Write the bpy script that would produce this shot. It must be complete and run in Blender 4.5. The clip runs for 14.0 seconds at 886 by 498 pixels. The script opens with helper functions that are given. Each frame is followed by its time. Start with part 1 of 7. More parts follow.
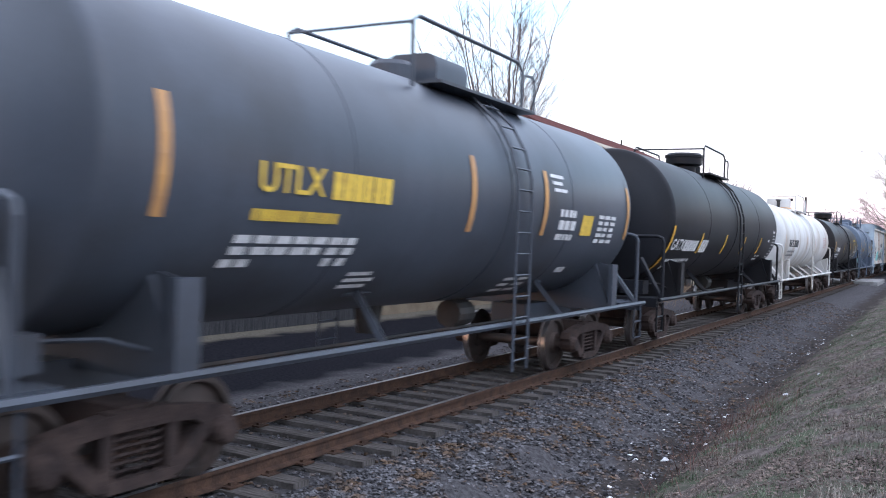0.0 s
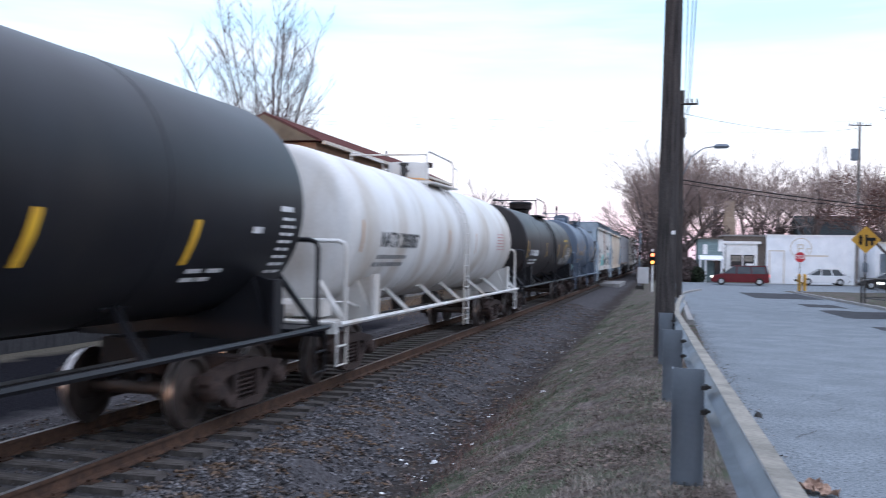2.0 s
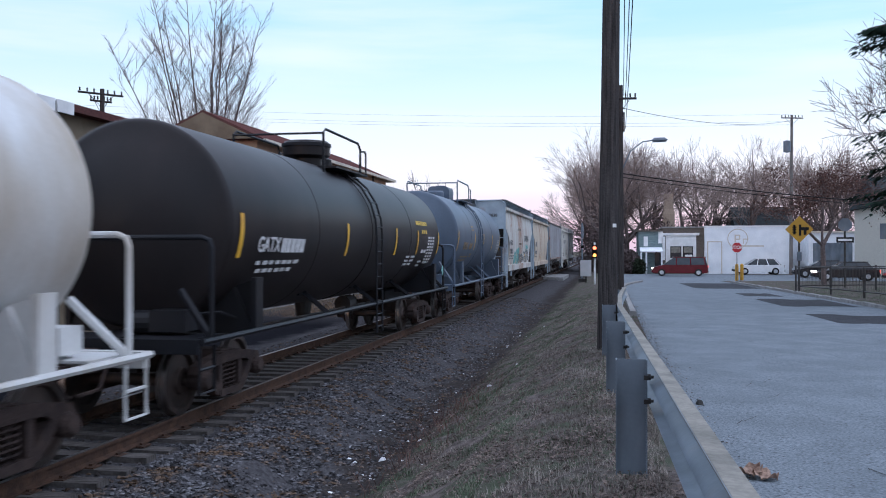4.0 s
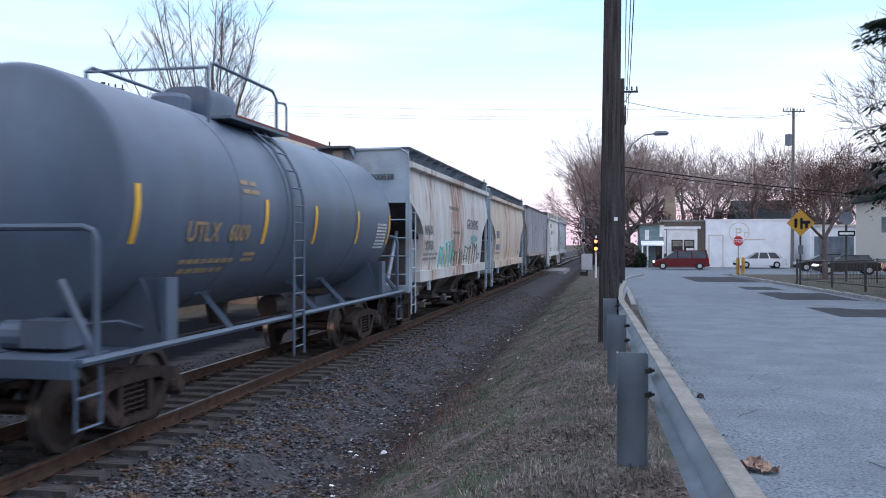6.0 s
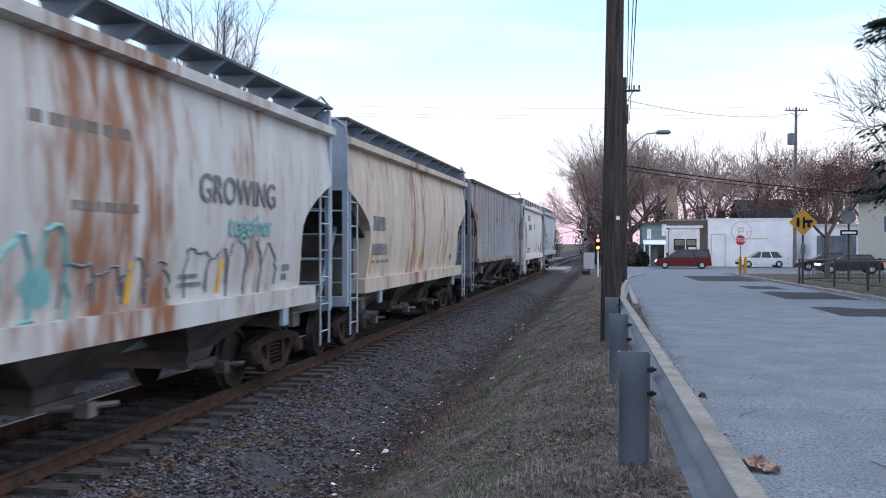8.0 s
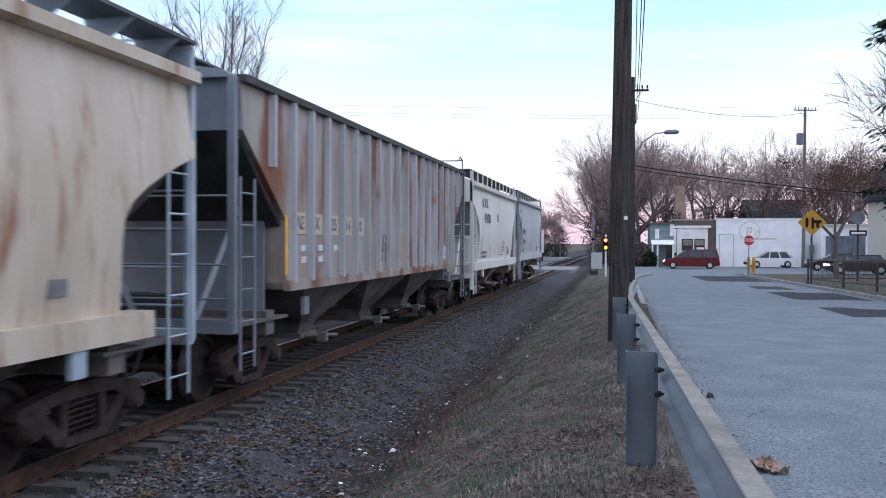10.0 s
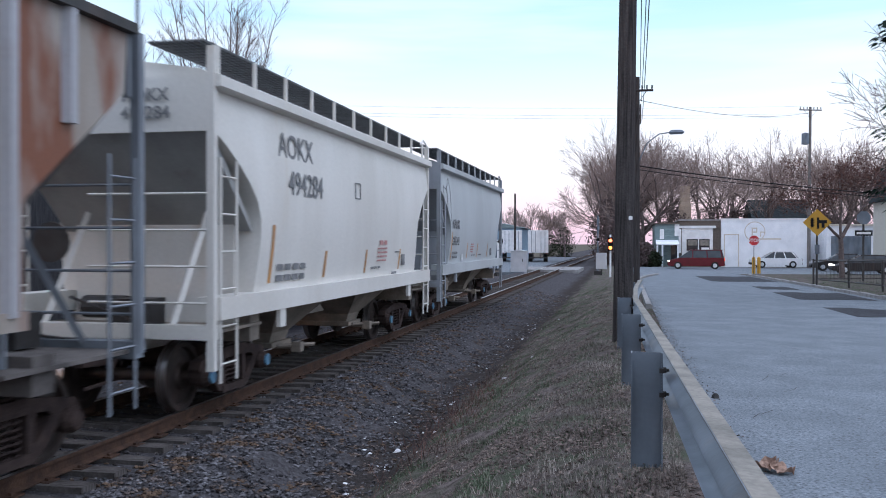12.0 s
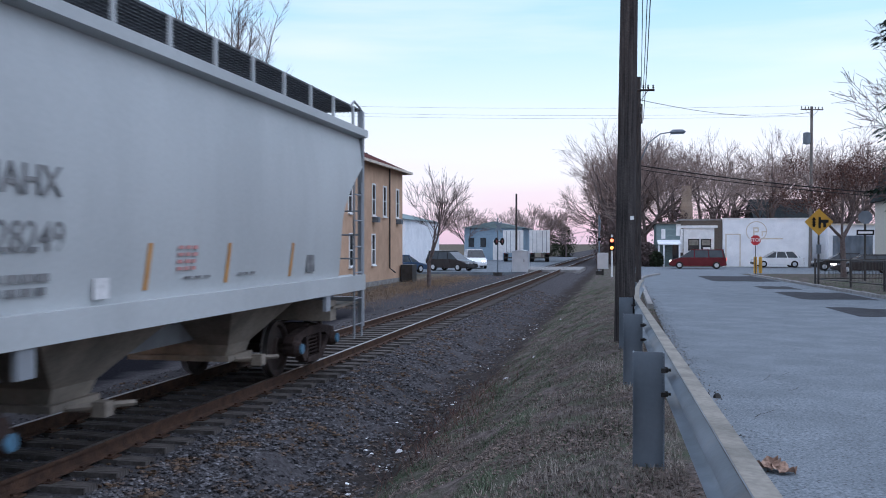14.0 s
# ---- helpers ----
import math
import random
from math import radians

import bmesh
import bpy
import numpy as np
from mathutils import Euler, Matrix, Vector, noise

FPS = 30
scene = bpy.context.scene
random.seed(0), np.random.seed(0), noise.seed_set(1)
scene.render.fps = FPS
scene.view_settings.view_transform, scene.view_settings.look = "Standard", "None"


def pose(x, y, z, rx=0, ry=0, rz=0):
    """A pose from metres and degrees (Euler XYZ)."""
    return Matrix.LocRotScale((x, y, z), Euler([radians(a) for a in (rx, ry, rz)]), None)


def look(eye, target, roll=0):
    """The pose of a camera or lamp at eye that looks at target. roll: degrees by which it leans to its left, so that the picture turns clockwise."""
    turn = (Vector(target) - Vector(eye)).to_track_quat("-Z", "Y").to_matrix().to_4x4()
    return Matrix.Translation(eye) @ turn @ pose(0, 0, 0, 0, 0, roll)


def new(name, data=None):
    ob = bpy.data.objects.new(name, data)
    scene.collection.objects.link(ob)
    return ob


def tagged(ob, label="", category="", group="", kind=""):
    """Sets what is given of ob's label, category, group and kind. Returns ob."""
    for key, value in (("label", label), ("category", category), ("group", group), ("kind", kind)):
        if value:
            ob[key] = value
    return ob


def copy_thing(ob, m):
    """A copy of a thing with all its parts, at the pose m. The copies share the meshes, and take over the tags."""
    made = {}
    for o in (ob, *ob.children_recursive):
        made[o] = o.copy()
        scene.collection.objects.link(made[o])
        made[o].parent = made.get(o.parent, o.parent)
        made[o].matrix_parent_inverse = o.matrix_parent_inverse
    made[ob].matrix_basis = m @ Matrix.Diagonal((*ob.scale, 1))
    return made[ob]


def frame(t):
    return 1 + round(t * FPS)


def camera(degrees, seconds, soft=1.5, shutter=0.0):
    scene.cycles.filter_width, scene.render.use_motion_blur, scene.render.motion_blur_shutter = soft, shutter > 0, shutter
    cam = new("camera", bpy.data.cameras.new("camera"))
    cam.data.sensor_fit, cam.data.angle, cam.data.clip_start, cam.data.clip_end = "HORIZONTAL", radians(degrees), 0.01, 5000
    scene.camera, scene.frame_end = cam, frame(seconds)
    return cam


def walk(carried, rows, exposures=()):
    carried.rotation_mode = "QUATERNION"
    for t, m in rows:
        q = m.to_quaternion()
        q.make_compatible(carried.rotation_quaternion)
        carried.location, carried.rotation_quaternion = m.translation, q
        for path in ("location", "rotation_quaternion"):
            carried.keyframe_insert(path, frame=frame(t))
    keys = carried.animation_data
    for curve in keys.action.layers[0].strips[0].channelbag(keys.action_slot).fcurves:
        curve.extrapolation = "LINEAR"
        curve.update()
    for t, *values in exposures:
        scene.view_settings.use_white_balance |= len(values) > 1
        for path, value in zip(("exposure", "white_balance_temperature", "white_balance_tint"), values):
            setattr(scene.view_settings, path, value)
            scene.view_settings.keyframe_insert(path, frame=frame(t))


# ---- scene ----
cam = camera(53.0, 14.0, soft=1.0, shutter=0.3)
EYE = (0.0, 0.0, 2.2)
# seconds, yaw, pitch, roll: the camera stands by the guard rail and pans once to the right
TURNS = [
    (0.0, 29.28, -0.79, -2.09), (0.5, 29.23, -0.80, -2.16), (1.0, 26.61, -0.60, -1.79), (1.5, 21.01, -0.05, -1.58),
    (2.0, 14.40, 0.29, -1.03), (2.5, 8.97, 0.61, -0.25), (3.0, 9.53, 0.62, 0.14), (3.4, 10.35, 0.45, 0.12), (4.4, 10.85, -0.10, 0.06),
    (5.5, 10.88, -0.28, 0.05), (6.0, 10.89, -0.33, 0.04), (6.5, 10.88, -0.41, 0.0), (7.0, 10.86, -0.42, -0.02),
    (7.5, 10.89, -0.44, -0.06), (8.0, 11.02, -0.41, -0.04), (9.2, 11.35, -0.42, -0.09), (10.5, 11.60, -0.43, -0.13), (11.0, 11.69, -0.42, -0.10),
    (11.5, 11.74, -0.43, -0.12), (12.0, 11.80, -0.41, -0.09), (12.5, 11.83, -0.40, -0.04), (13.0, 11.89, -0.41, -0.04),
    (13.5, 11.89, -0.40, -0.02), (14.0, 11.89, -0.40, 0.0)]
EXPOSURES = [(0.0, 1.0, 5850, 9.5), (0.3, 1.3, 5900, 9.5), (0.6, 1.42, 5900, 9.5), (1.2, 1.15, 5950, 9.5), (1.8, 0.78, 5850, 9.5), (2.3, 0.3, 5700, 9.2), (3.0, 0.03, 5550, 9), (4.4, 0.25, 5600, 9), (5.5, 0.36, 5650, 9),
             (8.0, 0.36, 5800, 9.5), (11.0, 0.32, 5800, 9.5), (12.0, 0.32, 5750, 9.2), (13.0, 0.12, 5600, 9), (14.0, 0.12, 5600, 9)]
walk(cam, [(t, pose(*EYE, 90 + p, r, y)) for t, y, p, r in TURNS], EXPOSURES)


# ---- light: dusk, thin high cloud, sun just under the horizon ----
def make_world():
    w = bpy.data.worlds.new("dusk_sky")
    scene.world = w
    w.use_nodes = True
    nt = w.node_tree
    nt.nodes.clear()
    N, L = nt.nodes.new, nt.links.new
    out, bg = N("ShaderNodeOutputWorld"), N("ShaderNodeBackground")
    sky = N("ShaderNodeTexSky")
    sky.sky_type, sky.sun_disc = "NISHITA", False
    sky.sun_elevation, sky.sun_rotation = radians(2.0), radians(200)
    tc, sep = N("ShaderNodeTexCoord"), N("ShaderNodeSeparateXYZ")
    L(tc.outputs["Generated"], sep.inputs[0])
    ramp = N("ShaderNodeValToRGB")
    L(sep.outputs["Z"], ramp.inputs[0])
    e = ramp.color_ramp.elements
    e[0].position, e[0].color = 0.0, (0.60, 0.42, 0.48, 1)
    e[1].position, e[1].color = 1.0, (0.98, 1.0, 1.15, 1)
    for p, c in ((0.05, (0.62, 0.48, 0.55)), (0.10, (0.62, 0.57, 0.64)), (0.16, (0.52, 0.58, 0.66)), (0.25, (0.335, 0.49, 0.63)), (0.36, (0.40, 0.53, 0.71)), (0.6, (0.88, 0.92, 1.08))):
        el = e.new(p)
        el.color = (*c, 1)
    # thin streaked cloud
    mp, ns, cr = N("ShaderNodeMapping"), N("ShaderNodeTexNoise"), N("ShaderNodeValToRGB")
    mp.inputs["Scale"].default_value = (1.0, 1.0, 9.0)
    ns.inputs["Scale"].default_value, ns.inputs["Detail"].default_value = 2.2, 5
    L(tc.outputs["Generated"], mp.inputs[0])
    L(mp.outputs[0], ns.inputs[0])
    L(ns.outputs[0], cr.inputs[0])
    cr.color_ramp.elements[0].position, cr.color_ramp.elements[1].position = 0.40, 0.66
    cr.color_ramp.elements[1].color = (0.7, 0.7, 0.7, 1)
    mx = N("ShaderNodeMix")
    mx.data_type = "RGBA"
    L(cr.outputs[0], mx.inputs[0])
    L(ramp.outputs[0], mx.inputs[6])
    mx.inputs[7].default_value = (0.62, 0.61, 0.66, 1)
    # a little of the clear sky on top of the cloud light
    ms = N("ShaderNodeMix")
    ms.data_type = "RGBA"
    ms.inputs[0].default_value = 0.06
    L(mx.outputs[2], ms.inputs[6])
    L(sky.outputs[0], ms.inputs[7])
    L(ms.outputs[2], bg.inputs[0])
    bg.inputs[1].default_value = 1.38
    L(bg.outputs[0], out.inputs[0])


make_world()
sun = new("sun", bpy.data.lights.new("sun", "SUN"))
sun.data.energy, sun.data.angle, sun.data.color = 0.42, radians(40), (1.0, 0.93, 0.95)
sun.matrix_world = look((20, 5, 18), (0, 8, 0))


# ---- materials ----
def mat(name, c1, c2=None, scale=4.0, rough=0.7, metal=0.0, bump=0.15, fine=40.0, detail=4, stretch=(1, 1, 1), split=(0.35, 0.65), c3=None, c3at=(0.6, 0.75), c3scale=1.0,
        c3stretch=(1, 1, 1), vary=0.0, bands=(), grain=None, spec=None):
    m = bpy.data.materials.new(name)
    m.use_nodes = True
    nt = m.node_tree
    N, L = nt.nodes.new, nt.links.new
    b = nt.nodes["Principled BSDF"]
    b.inputs["Roughness"].default_value, b.inputs["Metallic"].default_value = rough, metal
    grain = grain if grain is not None else 0.18 if rough > 0.62 else 0.05
    b.inputs["Specular IOR Level"].default_value = spec if spec is not None else 0.5 if rough < 0.66 else 0.12 if rough < 0.9 else 0.0
    tc, mp = N("ShaderNodeTexCoord"), N("ShaderNodeMapping")
    mp.inputs["Scale"].default_value = stretch
    L(tc.outputs["Object"], mp.inputs[0])
    n1 = N("ShaderNodeTexNoise")
    n1.inputs["Scale"].default_value, n1.inputs["Detail"].default_value = scale, detail
    L(mp.outputs[0], n1.inputs[0])
    rp = N("ShaderNodeValToRGB")
    c2 = c2 or tuple(v * 0.7 for v in c1)
    rp.color_ramp.elements[0].position, rp.color_ramp.elements[1].position = split
    rp.color_ramp.elements[0].color, rp.color_ramp.elements[1].color = (*c2, 1), (*c1, 1)
    L(n1.outputs[0], rp.inputs[0])
    col = rp.outputs[0]
    if c3:
        m3 = N("ShaderNodeMapping")
        m3.inputs["Scale"].default_value = c3stretch
        L(tc.outputs["Object"], m3.inputs[0])
        n3, r3, x3 = N("ShaderNodeTexNoise"), N("ShaderNodeValToRGB"), N("ShaderNodeMix")
        n3.inputs["Scale"].default_value, n3.inputs["Detail"].default_value = c3scale, 6
        L(m3.outputs[0], n3.inputs[0])
        spot = n3.outputs[0]
        if bands:
            sp = N("ShaderNodeSeparateXYZ")
            L(tc.outputs["Object"], sp.inputs[0])
        for yc, hw, amt in bands:
            d, a, f, k = N("ShaderNodeMath"), N("ShaderNodeMath"), N("ShaderNodeMapRange"), N("ShaderNodeMath")
            d.operation, a.operation, k.operation = "SUBTRACT", "ABSOLUTE", "ADD"
            L(sp.outputs["Y"], d.inputs[0])
            d.inputs[1].default_value = yc
            L(d.outputs[0], a.inputs[0])
            L(a.outputs[0], f.inputs[0])
            f.inputs[1].default_value, f.inputs[2].default_value, f.inputs[3].default_value, f.inputs[4].default_value = hw * 0.2, hw, amt, 0.0
            L(f.outputs[0], k.inputs[0])
            L(spot, k.inputs[1])
            spot = k.outputs[0]
        L(spot, r3.inputs[0])
        r3.color_ramp.elements[0].position, r3.color_ramp.elements[1].position = c3at
        x3.data_type = "RGBA"
        L(r3.outputs[0], x3.inputs[0])
        L(col, x3.inputs[6])
        x3.inputs[7].default_value = (*c3, 1)
        col = x3.outputs[2]
    n2 = N("ShaderNodeTexNoise")
    n2.inputs["Scale"].default_value, n2.inputs["Detail"].default_value = fine, 3
    L(tc.outputs["Object"], n2.inputs[0])
    mr = N("ShaderNodeMapRange")
    mr.inputs[1].default_value, mr.inputs[2].default_value = 0.25, 0.75
    mr.inputs[3].default_value, mr.inputs[4].default_value = 1 - grain, 1 + grain
    L(n2.outputs[0], mr.inputs[0])
    mul = N("ShaderNodeMix")
    mul.data_type, mul.blend_type = "RGBA", "MULTIPLY"
    mul.inputs[0].default_value = 1.0
    L(col, mul.inputs[6])
    L(mr.outputs[0], mul.inputs[7])
    col = mul.outputs[2]
    if vary:
        ge, m4, m5 = N("ShaderNodeNewGeometry"), N("ShaderNodeMapRange"), N("ShaderNodeMix")
        m4.inputs[3].default_value, m4.inputs[4].default_value = 1 - vary, 1 + vary
        L(ge.outputs["Random Per Island"], m4.inputs[0])
        m5.data_type, m5.blend_type = "RGBA", "MULTIPLY"
        m5.inputs[0].default_value = 1.0
        L(col, m5.inputs[6])
        L(m4.outputs[0], m5.inputs[7])
        col = m5.outputs[2]
    L(col, b.inputs["Base Color"])
    if bump:
        bp = N("ShaderNodeBump")
        bp.inputs["Strength"].default_value, bp.inputs["Distance"].default_value = bump, 0.02
        L(n2.outputs[0], bp.inputs["Height"])
        L(bp.outputs[0], b.inputs["Normal"])
    return m


def glow(name, colour, strength):
    m = bpy.data.materials.new(name)
    m.use_nodes = True
    b = m.node_tree.nodes["Principled BSDF"]
    b.inputs["Base Color"].default_value = (*colour, 1)
    b.inputs["Emission Color"].default_value, b.inputs["Emission Strength"].default_value = (*colour, 1), strength
    return m


def rust_streaks(name, paint, dirt, rust, amount=0.55, rscale=0.5, bands=()):
    """Painted steel with vertical run-down streaks of rust and grime."""
    return mat(name, paint, dirt, 1.3, 0.6, 0.0, 0.08, 25, 6, (1, 1.5, 0.25), (0.3, 0.62), rust, (amount - 0.03, amount + 0.21), rscale * 2.6, (1, 1.7, 0.42), bands=bands)


M = dict(
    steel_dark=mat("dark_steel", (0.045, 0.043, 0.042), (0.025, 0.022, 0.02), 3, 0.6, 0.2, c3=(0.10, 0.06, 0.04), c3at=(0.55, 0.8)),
    rust=mat("rusty_cast_steel", (0.066, 0.047, 0.041), (0.03, 0.023, 0.022), 5, 0.8, 0.1, 0.3),
    wheel=mat("worn_wheel_steel", (0.07, 0.05, 0.042), (0.035, 0.028, 0.025), 4, 0.6, 0.4),
    tread=mat("polished_steel", (0.42, 0.41, 0.41), (0.26, 0.24, 0.23), 8, 0.38, 1.0, 0.03),
    rail=mat("rail_side_rust", (0.095, 0.055, 0.038), (0.055, 0.035, 0.027), 6, 0.85, 0.1, 0.3),
    tie=mat("weathered_tie", (0.135, 0.122, 0.115), (0.055, 0.049, 0.046), 3, 0.9, 0, 0.5, 30, 5, (1, 8, 1)),
    ballast=mat("ballast", (0.17, 0.165, 0.17), (0.085, 0.08, 0.085), 20, 0.95, 0, 0.9, 30, 6, c3=(0.10, 0.075, 0.055), c3at=(0.5, 0.7), c3scale=0.6),
    stone=mat("ballast_stone", (0.132, 0.129, 0.136), (0.06, 0.058, 0.062), 9, 0.9, 0, 0.3, 60, c3=(0.10, 0.07, 0.05), c3at=(0.5, 0.62), c3scale=3.0, vary=0.7),
    asphalt=mat("worn_asphalt", (0.172, 0.194, 0.214), (0.138, 0.156, 0.173), 1.4, 0.88, 0, 0.35, 48, 10, split=(0.38, 0.64), c3=(0.085, 0.094, 0.105), c3at=(0.55, 0.66), c3scale=38.0, grain=0.42),
    patch=mat("dark_asphalt_patch", (0.036, 0.037, 0.043), (0.024, 0.024, 0.028), 3, 0.8, 0, 0.3, 90),
    crack=mat("crack_dirt", (0.07, 0.066, 0.064), (0.05, 0.05, 0.05), 5, 0.9),
    cinder=mat("black_cinder_lot", (0.055, 0.056, 0.062), (0.032, 0.032, 0.036), 1.5, 0.9, 0, 0.5, 40, 5),
    concrete=mat("old_concrete", (0.30, 0.295, 0.29), (0.20, 0.195, 0.19), 3, 0.9, 0, 0.3),
    galv=mat("galvanised_steel", (0.17, 0.205, 0.245), (0.10, 0.122, 0.148), 2.2, 0.5, 0.3, 0.06, 30, 5, (1, 1, 0.4), c3=(0.16, 0.15, 0.14), c3at=(0.58, 0.8), c3scale=1.5),
    galv_top=mat("weathered_rail_top", (0.25, 0.232, 0.20), (0.16, 0.15, 0.13), 4, 0.7, 0.1, 0.1),
    pole_pale=mat("silvered_pole_wood", (0.21, 0.195, 0.185), (0.13, 0.12, 0.115), 5, 0.9, 0, 0.4, 30, 5, (6, 6, 0.25)),
    pole=mat("weathered_pole_wood", (0.075, 0.068, 0.066), (0.032, 0.030, 0.030), 5, 0.9, 0, 0.6, 30, 5, (6, 6, 0.25)),
    bark=mat("bark", (0.155, 0.128, 0.12), (0.085, 0.068, 0.065), 6, 0.95, 0, 0.5),
    twig=mat("winter_twigs", (0.14, 0.108, 0.105), (0.08, 0.062, 0.06), 2, 0.95, 0, 0),
    # far twigs lightened: sky glow through the crowns is put into the colour
    twig_skylit=mat("skylit_winter_twigs", (0.30, 0.235, 0.21), (0.18, 0.14, 0.13), 2, 0.95, 0, 0),
    needles=mat("spruce_needles", (0.028, 0.045, 0.034), (0.014, 0.022, 0.018), 3, 0.9, 0, 0),
    shrub=mat("dark_shrub", (0.035, 0.045, 0.028), (0.018, 0.022, 0.015), 1.5, 0.95, 0, 0),
    brownleaf=mat("dead_oak_leaves", (0.145, 0.085, 0.070), (0.075, 0.045, 0.04), 2, 0.9, 0, 0, vary=0.4),
    leaf=mat("fallen_leaf", (0.18, 0.14, 0.12), (0.075, 0.058, 0.05), 3, 0.85, 0, 0.1, vary=0.5),
    grass=mat("winter_grass", (0.145, 0.180, 0.120), (0.07, 0.092, 0.06), 1.0, 0.95, 0, 0, vary=0.4),
    straw=mat("dry_straw", (0.32, 0.285, 0.25), (0.14, 0.12, 0.105), 1.0, 0.95, 0, 0, vary=0.4),
    white=mat("white_paint", (0.80, 0.80, 0.80), (0.66, 0.66, 0.66), 2, 0.6, 0, 0.05),
    litter=mat("white_litter", (0.75, 0.76, 0.78), (0.55, 0.55, 0.57), 4, 0.6, 0, 0.1),
    yellow=mat("reflective_yellow", (0.78, 0.46, 0.03), (0.6, 0.33, 0.03), 3, 0.45, 0, 0.02),
    orange=mat("faded_reflector", (0.52, 0.27, 0.08), (0.38, 0.2, 0.08), 3, 0.5, 0, 0.02),
    letter_white=mat("stencil_white", (0.70, 0.70, 0.70), (0.50, 0.50, 0.50), 12, 0.6, 0, 0.0),
    letter_yellow=mat("stencil_yellow", (0.72, 0.50, 0.06), (0.55, 0.36, 0.05), 12, 0.6, 0, 0.0),
    letter_faded=mat("faded_orange_stencil", (0.42, 0.27, 0.10), (0.20, 0.18, 0.16), 14, 0.6, 0, 0.0),
    letter_black=mat("stencil_black", (0.055, 0.057, 0.06), (0.12, 0.12, 0.12), 6, 0.7, 0, 0.0),
    letter_grey=mat("stencil_grey", (0.13, 0.135, 0.14), (0.24, 0.24, 0.24), 6, 0.7, 0, 0.0),
    black=mat("black_rubber", (0.02, 0.02, 0.021), (0.012, 0.012, 0.012), 6, 0.75),
    glass=mat("dark_window_glass", (0.03, 0.035, 0.04), (0.02, 0.022, 0.026), 2, 0.08, 0, 0),
    red=mat("red_car_paint", (0.105, 0.005, 0.014), (0.08, 0.004, 0.010), 2, 0.25, 0.2, 0),
    signred=mat("sign_red", (0.45, 0.02, 0.03), (0.35, 0.02, 0.03), 2, 0.5, 0, 0),
    signyellow=mat("sign_yellow", (0.46, 0.26, 0.02), (0.38, 0.21, 0.02), 2, 0.5, 0, 0),
    silver=mat("silver_paint", (0.52, 0.54, 0.57), (0.45, 0.47, 0.5), 2, 0.35, 0.4, 0),
    lamp_amber=glow("lit_amber_lens", (1.0, 0.36, 0.07), 2.6),
    lamp_orange=glow("lit_orange_lens", (1.0, 0.20, 0.08), 3.0),
    lamp_red=glow("lit_red_lens", (1.0, 0.10, 0.05), 2.0),
    lamp_white=glow("lit_headlamp", (1.0, 0.93, 0.8), 3.5),
    lamp_off=mat("unlit_red_lens", (0.14, 0.01, 0.01), (0.08, 0.01, 0.01), 5, 0.3, 0, 0),
)


